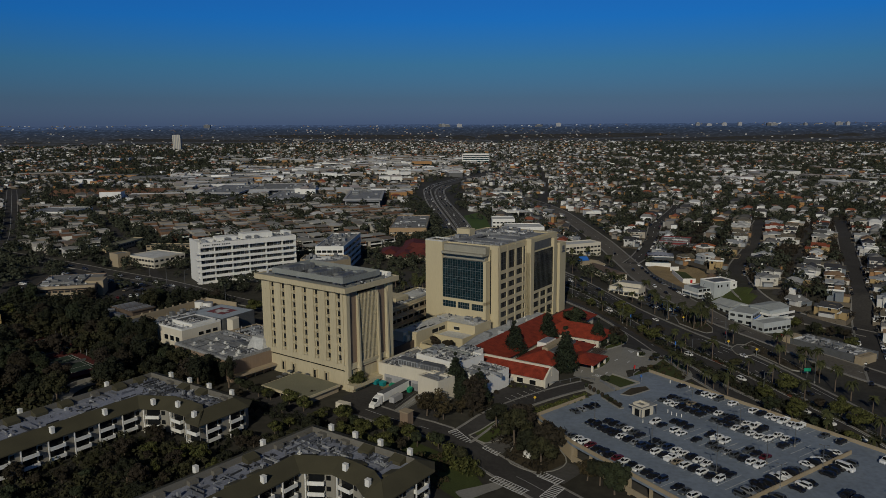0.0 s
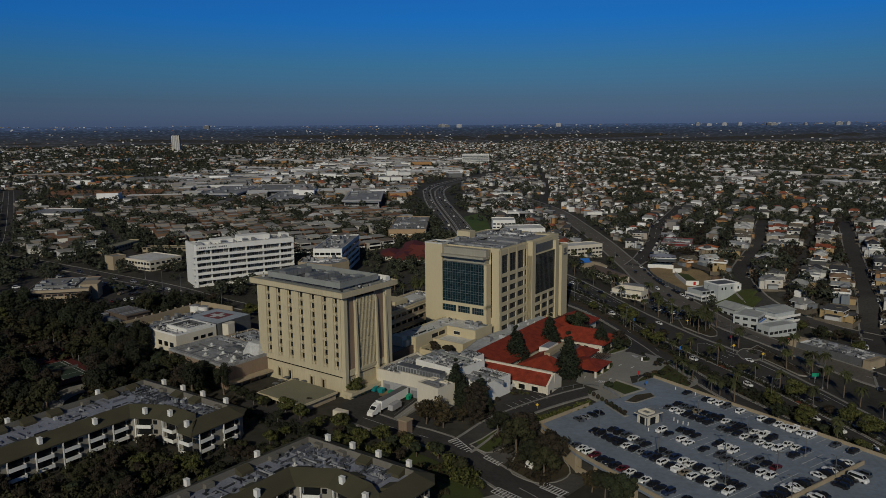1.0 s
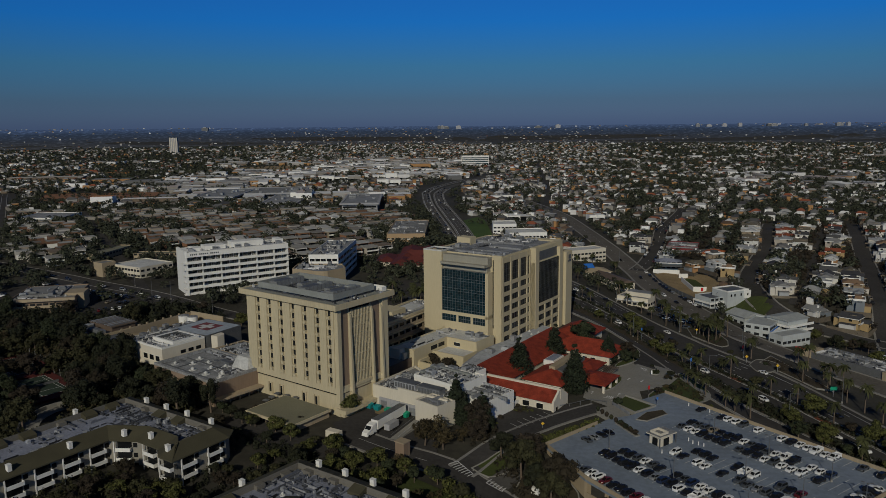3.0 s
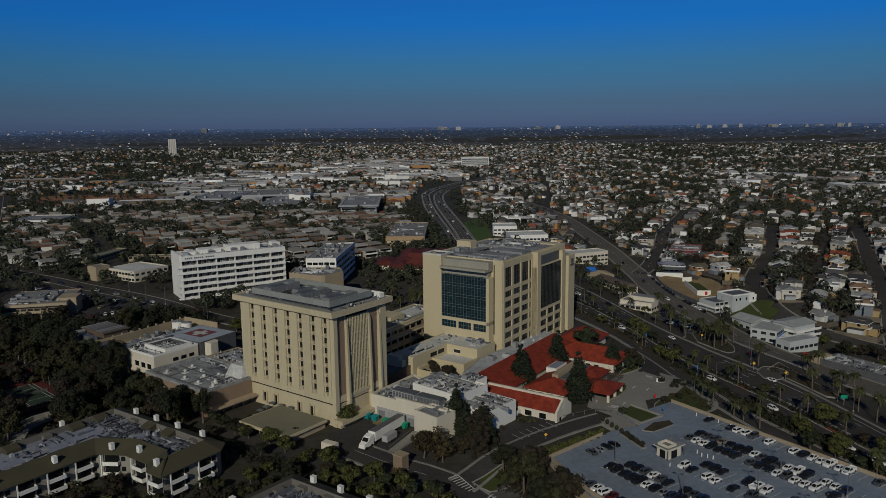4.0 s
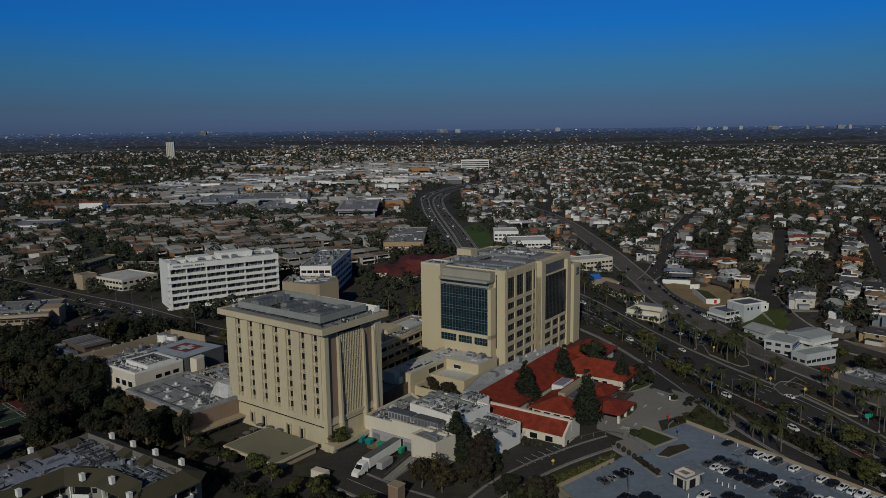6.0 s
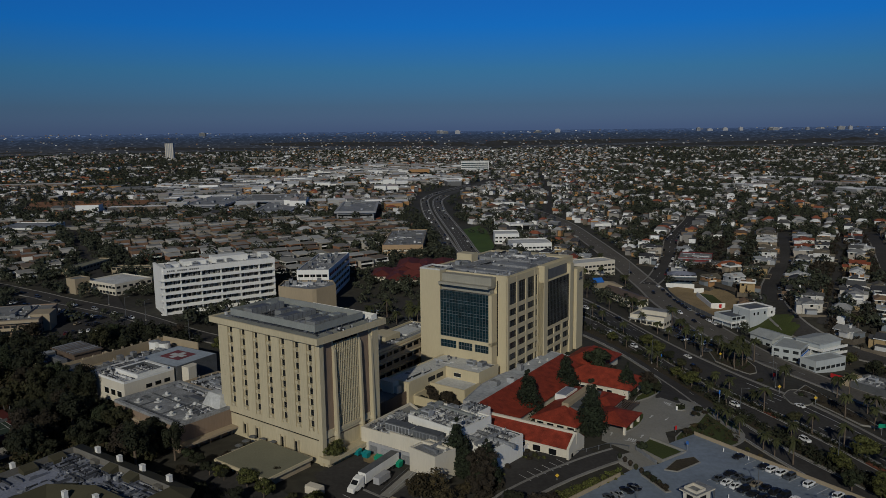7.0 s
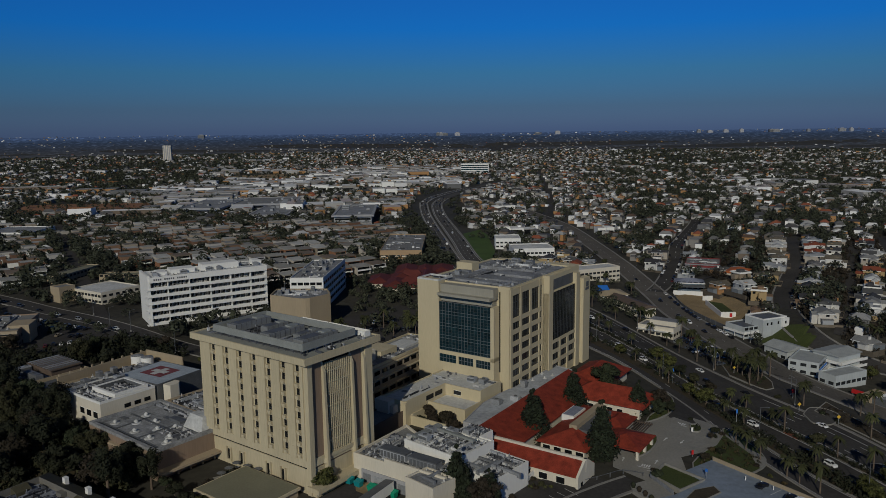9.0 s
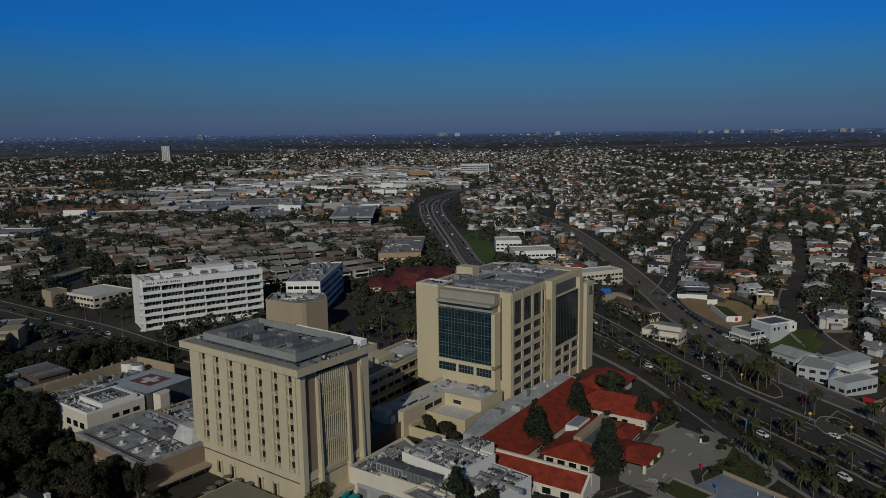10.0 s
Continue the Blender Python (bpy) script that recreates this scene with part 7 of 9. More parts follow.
# ---- which ground is taken ----
bpy.context.view_layer.update()
TAKEN = []
for ob in scene.objects:
    if ob.parent is None and ob.type == "EMPTY" and ob.matrix_basis.translation.z > -100 and ob.get("category", "") in ("building", "apartment building", "parking structure", "kiosk", "wall", "tower"):
        inv = ob.matrix_basis.inverted()
        if ob.name.startswith("apartment_building"):
            for x0, x1, y0, y1 in ((-3, 24, -110, 0), (0, 50, -22, 0)):
                TAKEN.append((inv, x0, x1, y0, y1, ob.matrix_basis.translation.xy, 140.0))
            continue
        for c in ob.children:
            if c.type != "MESH":
                continue
            b = [c.matrix_basis @ Vector(q) for q in c.bound_box]
            x0, x1, y0, y1 = min(q.x for q in b), max(q.x for q in b), min(q.y for q in b), max(q.y for q in b)
            if (x1 - x0) * (y1 - y0) > 25:
                TAKEN.append((inv, x0, x1, y0, y1, (ob.matrix_basis.translation.xy + Vector((0, 0))), max(abs(x0), abs(x1)) + max(abs(y0), abs(y1))))


def taken(x, y, r):
    p = Vector((x, y))
    for inv, x0, x1, y0, y1, c, reach in TAKEN:
        if (p - c).length < reach + r:
            q = inv @ Vector((x, y, 0))
            if x0 - r < q.x < x1 + r and y0 - r < q.y < y1 + r:
                return True
    return False


ROAD_PTS = {}
for line, half in ROADS:
    for p in line:
        for a in range(int((p.x - half - 12) // 20), int((p.x + half + 12) // 20) + 1):
            for b in range(int((p.y - half - 12) // 20), int((p.y + half + 12) // 20) + 1):
                ROAD_PTS.setdefault((a, b), []).append((p, half))


def on_road(x, y, r):
    p = Vector((x, y))
    return any((p - q).length < h + r for q, h in ROAD_PTS.get((int(x // 20), int(y // 20)), ()))


# ---- trees, built once and copied ----
def leaf_cloud(rnd, centres, n, size, flat=0.75):
    """Many small leaf clumps: n triangles round each centre (x, y, z, radius)."""
    s = Shape()
    for cx, cy, cz, r in centres:
        for _ in range(n):
            d = Vector((rnd.gauss(0, 1), rnd.gauss(0, 1), rnd.gauss(0, 1))).normalized() * r * rnd.uniform(0.55, 1.05)
            p = Vector((cx + d.x, cy + d.y, cz + d.z * flat))
            q = d.normalized() + Vector((rnd.gauss(0, 0.3), rnd.gauss(0, 0.3), rnd.gauss(0.15, 0.3)))
            u = q.cross(Vector((rnd.gauss(0, 1), rnd.gauss(0, 1), rnd.gauss(0, 1)))).normalized()
            v = q.cross(u).normalized()
            k = size * rnd.uniform(0.6, 1.4)
            i = len(s.v)
            s.v += [tuple(p + u * k), tuple(p - u * k * 0.6 + v * k * 0.8), tuple(p - u * k * 0.6 - v * k * 0.8)]
            s.f.append((i, i + 1, i + 2))
    return s


def limbs(rnd, h, r, tips):
    s = Shape()
    bend = Vector((rnd.uniform(-0.4, 0.4), rnd.uniform(-0.4, 0.4), h))
    s.rod((0, 0, -0.6), bend * 0.5, r, 7, r * 0.8)
    s.rod(bend * 0.5, bend, r * 0.8, 7, r * 0.55)
    for x, y, z, _ in tips:
        s.rod(bend * rnd.uniform(0.6, 1.0), (x * 0.75, y * 0.75, z), r * 0.4, 5, r * 0.12)
    return s


def broadleaf(name, seed, h, spread, lobes, leaf, label, n=165, size=0.36, tall=0.75):
    rnd = random.Random(seed)
    t = thing(name, pose(0, 0, -500), label, "tree", "trees")
    c = []
    for _ in range(lobes):
        a, d = rnd.uniform(0, 6.28), spread * math.sqrt(rnd.uniform(0, 1)) * 0.72
        z = h * rnd.uniform(0.45, 0.86) - 0.25 * h * (d / spread)
        c.append((math.cos(a) * d, math.sin(a) * d, z, spread * rnd.uniform(0.28, 0.46)))
    part("trunk", limbs(rnd, h * 0.5, 0.05 * h * 0.6, c[:6]), BARK, t)
    part("crown", leaf_cloud(rnd, c, n, size, tall), leaf, t)
    return t


def conifer(name, seed, h, r, label):
    rnd = random.Random(seed)
    t = thing(name, pose(0, 0, -500), label, "tree", "conifers")
    part("trunk", Shape().tube(0, 0, -0.5, h * 0.95, 0.35, 0.05, 7), BARK, t)
    c = []
    for k in range(18):
        f = k / 17
        z = h * (0.09 + 0.86 * f)
        q = r * (1 - f) ** 0.7 * rnd.uniform(0.8, 1.1) + 0.3
        n = max(1, int(7 * (1 - f) + 1))
        for j in range(n):
            a = (j + rnd.random() * 0.7) / n * 6.28
            c.append((math.cos(a) * q * 0.62, math.sin(a) * q * 0.62, z + rnd.uniform(-0.5, 0.5), q * 0.45 + 0.25))
    part("crown", leaf_cloud(rnd, c, 60, 0.36, 0.9), LEAF_C, t)
    return t


def palm(name, seed, h, label):
    rnd = random.Random(seed)
    t = thing(name, pose(0, 0, -500), label, "palm tree", "palms")
    lean = rnd.uniform(-0.4, 0.4)
    part("trunk", Shape().rod((0, 0, -0.5), (lean * 0.4, 0, h * 0.5), 0.28, 7, 0.2).rod((lean * 0.4, 0, h * 0.5), (lean, 0, h), 0.2, 7, 0.17), BARK, t)
    s = Shape()
    for i in range(30):
        a, up, n = rnd.uniform(0, 6.28), rnd.uniform(-0.5, 1.1), rnd.uniform(2.7, 3.6)
        d, side = Vector((math.cos(a), math.sin(a), 0)), Vector((-math.sin(a), math.cos(a), 0))
        prev = None
        for k in range(5):
            f = k / 4
            p = Vector((lean, 0, h)) + d * n * f * (1 - 0.15 * f) + Vector((0, 0, up * n * f * 0.8 - n * 0.75 * f * f))
            w = 0.45 * math.sin(math.pi * min(1, f * 0.85 + 0.12))
            row = (p + side * w - Vector((0, 0, w * 0.5)), p, p - side * w - Vector((0, 0, w * 0.5)))
            if prev:
                s.face([prev[0], prev[1], row[1], row[0]])
                s.face([prev[1], prev[2], row[2], row[1]])
            prev = row
    part("crown", s, PALM, t)
    return t


def bush(seed, r, leaf, label):
    rnd = random.Random(seed)
    c = [(rnd.uniform(-0.5, 0.5) * r, rnd.uniform(-0.5, 0.5) * r, r * rnd.uniform(0.35, 0.7), r * 0.6) for _ in range(5)]
    return single("bush", leaf_cloud(rnd, c, 110, 0.2, 0.8), leaf, label, "bush", "bushes")


def leaf_faces(g, centre, out, size):
    """Triangles round the centres, lying across the directions out with some disorder; all numpy arrays (..., 3)."""
    q = out / np.linalg.norm(out, axis=-1, keepdims=True) + g.normal(size=out.shape) * 0.3 + np.array((0, 0, 0.15))
    u = np.cross(q, g.normal(size=out.shape))
    u /= np.linalg.norm(u, axis=-1, keepdims=True)
    v = np.cross(q, u)
    v /= np.linalg.norm(v, axis=-1, keepdims=True)
    k = size * g.uniform(0.65, 1.35, out.shape[:-1] + (1,))
    return np.stack((centre + u * k, centre - u * k * 0.6 + v * k * 0.8, centre - u * k * 0.6 - v * k * 0.8), axis=-2).reshape(-1, 3)


def thicket(name, label, spots, leaf, seed, k=44, size=(1.2, 2.4), tall=0.9):
    """Low ragged growth, too dense to count: one mesh of leaf clumps round the spots (x, y)."""
    g = np.random.default_rng(seed)
    at = np.array([(x, y, ground(x, y)) for x, y in spots])
    n = len(at)
    r = g.uniform(*size, (n, 1, 1))
    d = g.normal(size=(n, k, 3))
    d *= g.uniform(0.4, 1.0, (n, k, 1)) / np.linalg.norm(d, axis=2, keepdims=True)
    c = d * r * np.array((1, 1, tall)) + np.array((0, 0, 1)) * r * 0.7 * tall + at[:, None, :]
    v = leaf_faces(g, c, d, r * 0.24)
    me = bpy.data.meshes.new(name)
    me.from_pydata(v.tolist(), [], np.arange(len(v)).reshape(-1, 3).tolist())
    me.materials.append(leaf)
    me.update()
    return tagged(new(name, me), label, "bushes", "", "stuff")


def scatter(pts, gap, seed, clear=1.2, margin=0.6, jitter=0.45):
    """Spots inside an outline, where nothing stands."""
    r = random.Random(seed)
    out = []
    x0, x1, y0, y1 = min(p[0] for p in pts), max(p[0] for p in pts), min(p[1] for p in pts), max(p[1] for p in pts)
    y = y0
    while y < y1:
        x = x0
        while x < x1:
            q = (x + r.uniform(-jitter, jitter) * gap, y + r.uniform(-jitter, jitter) * gap)
            inside = False
            for (ax, ay), (bx, by) in zip(pts, pts[1:] + pts[:1]):
                if (ay > q[1]) != (by > q[1]) and q[0] < (bx - ax) * (q[1] - ay) / (by - ay) + ax:
                    inside = not inside
            if inside and not taken(*q, clear) and not on_road(*q, margin) and not any(math.hypot(q[0] - a, q[1] - b) < c for a, b, c in CLEAR):
                out.append(q)
            x += gap
        y += gap
    return out


TREES = [broadleaf("tree", 1, 10, 4.6, 15, LEAF, "dense dark green broadleaf tree with an uneven crown"),
         broadleaf("tree", 2, 13, 5.0, 17, LEAF, "tall dark green tree with open branching", 150, 0.36, 0.95),
         broadleaf("tree", 3, 8, 4.2, 13, LEAF_B, "fresh green spreading shade tree"),
         broadleaf("tree", 4, 7, 3.2, 11, LEAF, "small dark green round tree"),
         broadleaf("tree", 5, 7.5, 3.6, 12, LEAF_R, "half-bare tree with russet leaves", 95, 0.28),
         broadleaf("tree", 6, 15, 4.2, 16, LEAF, "tall slender eucalyptus with drooping leaves", 150, 0.36, 1.3)]
CONIFERS = [conifer("conifer", 7, 15, 4.4, "tall dark conical pine beside the red roofs"), conifer("conifer", 8, 12, 3.6, "dark conical pine on the slope")]
PALMS = [palm("palm_tree", 9, 7.8, "slender fan palm with a drooping crown"), palm("palm_tree", 10, 9.5, "tall fan palm by the roadside"), palm("palm_tree", 11, 7, "short fan palm with a ragged crown")]
BUSHES = [bush(12, 1.5, LEAF, "rounded dark green garden bush"), bush(13, 1.1, LEAF_B, "small fresh green garden bush"), bush(14, 1.6, LEAF_R, "dry russet bush on bare soil")]
BIG, MEDIUM = [TREES[0], TREES[1], TREES[5], TREES[0]], [TREES[2], TREES[3], TREES[0]]
MODELS += [*TREES, *CONIFERS, *PALMS, *BUSHES]
PLANTED, FAR_TREES, CLEAR = [], [], [(-175, 305, 14), (-153, 283, 14), (-144, 269, 9), (-136, 254, 9), (-131, 243, 7), (148, 470, 22), (147, 502, 20), (158, 420, 13), (168, 425, 9), (66, 289, 6), (14, 690, 26), (20, 740, 20), (195, 548, 8), (-74, 230, 7), (-64, 223, 7), (-18, 245, 9), (24, 250, 9), (33, 254, 6), (41, 257, 5), (14, 610, 20), (22, 650, 22), (12, 770, 16)]


def plant(model, x, y, rnd, size=1.0, z=None):
    if any(math.hypot(x - a, y - b) < r for a, b, r in CLEAR):
        return None
    if y > 385 and model not in PALMS:
        FAR_TREES.append((x, y))
        return None
    k = size * rnd.uniform(0.82, 1.18)
    PLANTED.append((x, y))
    c = copy_thing(model, pose(x, y, ground(x, y) if z is None else z, 0, 0, rnd.uniform(0, 360)))
    c.scale = (k, k, k * rnd.uniform(0.9, 1.12))
    return c


def grove(x0, x1, y0, y1, n, models, seed, gap=4.0, clear=2.0, size=1.0, shear=0.0):
    """Up to n plants inside a rectangle that shear slants, where nothing stands."""
    rnd = random.Random(seed)
    for _ in range(n * 5):
        if n <= 0:
            break
        y = rnd.uniform(y0, y1)
        x = rnd.uniform(x0, x1) + shear * (y - y0)
        if any(math.hypot(x - a, y - b) < r for a, b, r in CLEAR) or taken(x, y, clear) or on_road(x, y, 1.0) or any((x - a) ** 2 + (y - b) ** 2 < gap * gap for a, b in PLANTED[-160:]):
            continue
        plant(rnd.choice(models), x, y, rnd, size)
        n -= 1


def row_along(line, off, d, models, seed, size=1.0, jitter=1.5, y0=0, y1=9999):
    rnd = random.Random(seed)
    pts = spline(line, d)
    for i, p in enumerate(pts[:-1]):
        t = (pts[i + 1] - p).normalized()
        q = p + Vector((t.y, -t.x)) * (off + rnd.uniform(-jitter, jitter)) + t * rnd.uniform(-jitter, jitter)
        if y0 < q.y < y1 and not taken(q.x, q.y, 1.0):
            plant(rnd.choice(models), q.x, q.y, rnd, size)


# wood west of the hospital and round the apartments
grove(-190, -118, 245, 330, 50, BIG, 61, 6.0, 2.5, 1.05)
grove(-128, -82, 253, 292, 15, BIG, 62, 5.5, 2.0, 0.95)
grove(-215, -150, 190, 260, 18, BIG, 63, 7.0, 2.0)
grove(-82, -50, 236, 264, 6, [TREES[0], TREES[3], TREES[2]], 64, 5.0, 1.5, 0.65)
grove(-92, -40, 158, 226, 34, [TREES[0], TREES[3], TREES[2], TREES[0]], 65, 5.0, 2.5, 0.6)
grove(-92, -60, 196, 226, 14, [TREES[3], BUSHES[0]], 91, 3.5, 1.5, 0.6)
grove(-48, 4, 203, 228, 26, [TREES[2], TREES[2], TREES[3], TREES[4]], 66, 4.2, 1.5, 0.72)
for x, y, m, k in ((6, 237, 0, 0.9), (18, 218, 0, 1.3), (21, 224, 0, 1.2), (25, 207, 0, 1.3), (28, 213, 0, 1.2), (13, 227, 0, 0.9), (22, 213, 0, 1.1), (7, 246, 0, 0.9), (37, 199, 4, 1.2), (40, 196, 3, 1.2), (43, 191, 0, 0.9), (-9.5, 233, 4, 1.45), (-4, 231, 4, 1.1), (-7, 237, 4, 1.1), (2, 236, 4, 0.8), (5, 240, 3, 0.9), (7, 241, 0, 0.8)):
    plant(TREES[m], x, y, random.Random(int(x * 7 + y)), k)
for x, y, m, k in ((23.5, 293, 0, 1.4), (42, 278.5, 0, 1.3), (39.5, 315, 0, 1.3), (60.5, 312, 1, 1.15), (0, 252.5, 1, 1.1), (2.5, 249.5, 1, 0.9), (8, 247.5, 1, 1.0), (10, 244, 1, 0.75)):
    plant(CONIFERS[m], x, y, random.Random(int(x * 5 + y)), k)
for x, y, k in ((53, 331, 1.3), (57, 327, 1.1), (67, 311, 0.7), (69, 317, 0.8)):
    plant(TREES[0], x, y, random.Random(int(x)), k)
grove(46, 60, 254, 262, 8, [TREES[3], BUSHES[0], PALMS[2]], 68, 2.5, 1.2, 0.75)
grove(54, 64, 258, 270, 5, [TREES[3], BUSHES[0]], 90, 2.5, 0.2, 0.6)
grove(58, 72, 310, 332, 12, [TREES[3], TREES[2], BUSHES[0]], 69, 3.0, 1.2, 0.75)
grove(-14, 0, 298, 304, 7, [TREES[3], BUSHES[0]], 70, 2.0, 0.1, 0.6)
for i in range(6):
    p = MP @ Vector((2 + i * 1.6, 29.6 - i * 0.42, 2.35))
    plant(BUSHES[0], p.x, p.y, random.Random(i), 0.7, p.z)
for (x, y), m, k in zip(((-49.7, 247.5), (-34.9, 257.6), (-42.4, 235.3), (-49.8, 240.3), (-36.4, 233.9), (-56.9, 233.8), (-61.3, 229.1)), (TREES[3], TREES[2], TREES[3], TREES[3], TREES[2], TREES[3], TREES[0]), (0.7, 0.75, 0.5, 0.55, 0.55, 0.7, 0.7)):
    plant(m, x, y, random.Random(int(x * 3)), k)
for x, y, k in ((-78.4, 259.5, 0.75), (-74, 254, 0.7), (-69, 249.5, 0.75), (-64, 246.5, 0.6)):
    plant(TREES[3], x, y, random.Random(int(x * 3)), k)
for x, y in ((-57, 262), (-60, 266), (-64, 268), (-54, 268), (-68, 262), (-61, 259)):
    plant(BUSHES[0], x, y, random.Random(int(x)), 0.9)
grove(12, 36, 240, 272, 12, [BUSHES[0], BUSHES[1]], 71, 2.0, 0.6, 0.9)
for i in range(22):
    p = MP @ Vector((-2.6 - (i % 3) * 1.3, 2 + i * 1.1, 0))
    plant(BUSHES[1], p.x, p.y, random.Random(i + 50), 1.15)
grove(76, 92, 262, 312, 14, [BUSHES[2], BUSHES[0], BUSHES[1]], 72, 3.0, 0.8, 0.8, 0.0)
# palms and trees of the boulevard
row_along(BOULEVARD[0:8], -11.2, 8.0, [PALMS[0], PALMS[2], TREES[2], TREES[3]], 73, 0.95)
row_along(BOULEVARD[0:8], -23.6, 8, [PALMS[0], PALMS[2], BUSHES[0], TREES[2]], 74, 0.8)
row_along(BOULEVARD[0:5], 13.0, 8, [PALMS[0], PALMS[1], BUSHES[0]], 75, 0.95)
row_along(BOULEVARD[5:9], 13.0, 11, [PALMS[0], PALMS[1], TREES[3]], 76, 0.9)
row_along([(122, 225), (112, 246), (104, 256)], 2, 6, [TREES[0], PALMS[0], TREES[2], TREES[3]], 77, 0.8)
row_along([(98, 266), (92, 276), (88, 290), (84, 300)], 2, 8, [PALMS[0], PALMS[2]], 95, 0.85)
grove(90, 112, 392, 450, 8, [PALMS[0], PALMS[1]], 78, 5.0, 1.0, 0.95)
grove(114, 134, 354, 376, 13, [PALMS[0], PALMS[1]], 79, 2.4, 1.0, 0.95)
row_along([(108, 430), (111.5, 408), (114, 388), (117, 374)], 0, 8, [PALMS[0], PALMS[1]], 97, 0.9)
grove(144, 170, 300, 345, 9, [PALMS[0], PALMS[1], BUSHES[0]], 80, 4.0, 1.0, 0.95)
row_along([(20, 570), (0, 640), (-8, 720)], 12, 9, [TREES[3], TREES[0]], 81, 0.8)
row_along([(-45, 590), (-52, 680), (-55, 780), (-58, 900)], 0, 9, BIG, 82, 1.0)
# round the towers and the streets to the west
grove(-75, -12, 384, 480, 12, MEDIUM, 83, 7.0, 2.0, 0.8)
grove(-66, -14, 380, 440, 14, PALMS, 96, 5.0, 1.5, 1.0)
grove(-60, -12, 350, 380, 10, [TREES[3], PALMS[0], PALMS[1], TREES[3]], 84, 5.0, 1.5, 0.9)
grove(-260, -150, 345, 520, 34, BIG + MEDIUM, 85, 7.0, 2.0, 0.95)
grove(-150, -95, 360, 420, 14, MEDIUM, 86, 6.0, 2.0, 0.9)
grove(-330, -260, 400, 560, 30, BIG, 87, 8.0, 2.0)
grove(60, 130, 470, 600, 22, [PALMS[0], TREES[3], TREES[0], PALMS[2]], 88, 6.0, 1.5, 0.85)
grove(172, 230, 300, 420, 22, [TREES[0], TREES[3], PALMS[1], TREES[2]], 89, 6.0, 1.5, 0.9)

# ground cover and thickets
wood = [(-235, 190), (-150, 190), (-118, 232), (-84, 262), (-112, 290), (-140, 318), (-170, 326), (-178, 345), (-235, 345)]
thicket("undergrowth", "dense dark brown-green undergrowth of a wood", scatter(wood, 3.4, 1), LEAF, 1, 46, (1.8, 3.6), 1.1)
thicket("dry_undergrowth", "russet half-dry scrub among dark trees", scatter(wood, 6.5, 2), LEAF_R, 2, 40, (1.6, 3.4), 1.2)
court = [(-95, 150), (-40, 150), (-30, 196), (-12, 212), (-30, 224), (-50, 232), (-58, 236), (-80, 244)]
thicket("garden_shrubs", "dark garden shrubs round the apartments", scatter(court, 3.2, 3), LEAF, 3, 40, (0.8, 1.6))
thicket("palm_verge_shrubs", "dark low shrubs under verge palms", scatter([(114, 372), (121, 354), (125, 361), (123, 385), (117, 400)], 2.0, 21, 0.3, -1), LEAF, 21, 36, (0.5, 1.1))
thicket("corner_verge_shrubs", "dark low shrubs beside the restaurant street", scatter([(140, 303), (146, 303), (137, 338), (129, 329)], 2.2, 22, 0.3, -1), LEAF, 22, 36, (0.5, 1.1))
row = [tuple(q) for q in offset(BOULEVARD[:8], -21.5)] + [tuple(q) for q in offset(BOULEVARD[:8], -26.5)][::-1]
thicket("verge_shrubs", "dark shrubs on the strip beside the carriageway", scatter(row, 2.2, 4, 0.5, -1.2), LEAF, 4, 46, (1.0, 2.2))
row = [tuple(q) for q in offset(BOULEVARD[:8], -10.4)] + [tuple(q) for q in offset(BOULEVARD[:8], -12.2)][::-1]
thicket("median_shrubs", "low dark hedge plants along a median", scatter(row, 1.4, 5, 0.5, -1.6), LEAF, 5, 40, (0.8, 1.7))
bank = [(96, 266), (98, 262), (112, 242), (124, 222), (132, 226), (116, 254), (104, 263)]
thicket("bank_shrubs", "dark evergreen shrubs on the bank below the parking deck", scatter([q for q in bank if q[1] < 264] + [(98, 258)], 2.6, 6, 0.6), LEAF, 6, 44, (0.9, 1.9))
thicket("dry_shrubs", "russet and ochre shrubs in the entrance bed", scatter([(80.5, 290), (87, 302), (92, 295), (90, 282), (77, 269), (68, 272), (73.5, 281)], 3.2, 7, 0.3), LEAF_R, 7, 34, (0.6, 1.2))
front = [MR @ Vector(q) for q in ((1, -14, 0), (36, -14, 0), (36, -10.6, 0), (1, -10.6, 0))]
thicket("foundation_planting", "clipped green shrubs along a cream wall", scatter([(q.x, q.y) for q in front], 1.5, 8, -0.5, -2.0), LEAF_B, 8, 30, (0.5, 1.0))
corner = [(2, 236), (12, 246), (30, 214), (24, 200), (16, 210), (11, 222)]
thicket("corner_shrubs", "dark shrubs under trees at the drive's corner", scatter(corner, 2.6, 9, 0.5), LEAF, 9, 42, (1.0, 2.2))
lawn_row = [MP @ Vector(q) for q in ((-4.5, -1, 0), (-1.2, -1, 0), (-4.2, 28, 0), (-7.5, 28, 0))]
thicket("ivy_bank", "bright green ivy bank against the parking wall", scatter([(q.x, q.y) for q in lawn_row], 1.5, 10, -12.0), IVY, 10, 34, (0.7, 1.3))
for x, y, k in ((-11, -13, 0.75), (-8, -16, 0.8), (-5, -12.5, 0.7), (-2.5, -15.5, 0.75), (-11.5, -17, 0.6), (-6, -18, 0.6)):
    p = MLB @ Vector((x, y, 0))
    plant(TREES[3], p.x, p.y, random.Random(int(x * 3 + y)), k)
edge = [(-76, 247), (-58, 232), (-42, 221), (-36, 218), (-44, 228), (-60, 240)]
thicket("drive_hedge", "low dark hedge beside the service drive", scatter(edge, 1.8, 11, 0.5), LEAF, 11, 36, (0.7, 1.3))
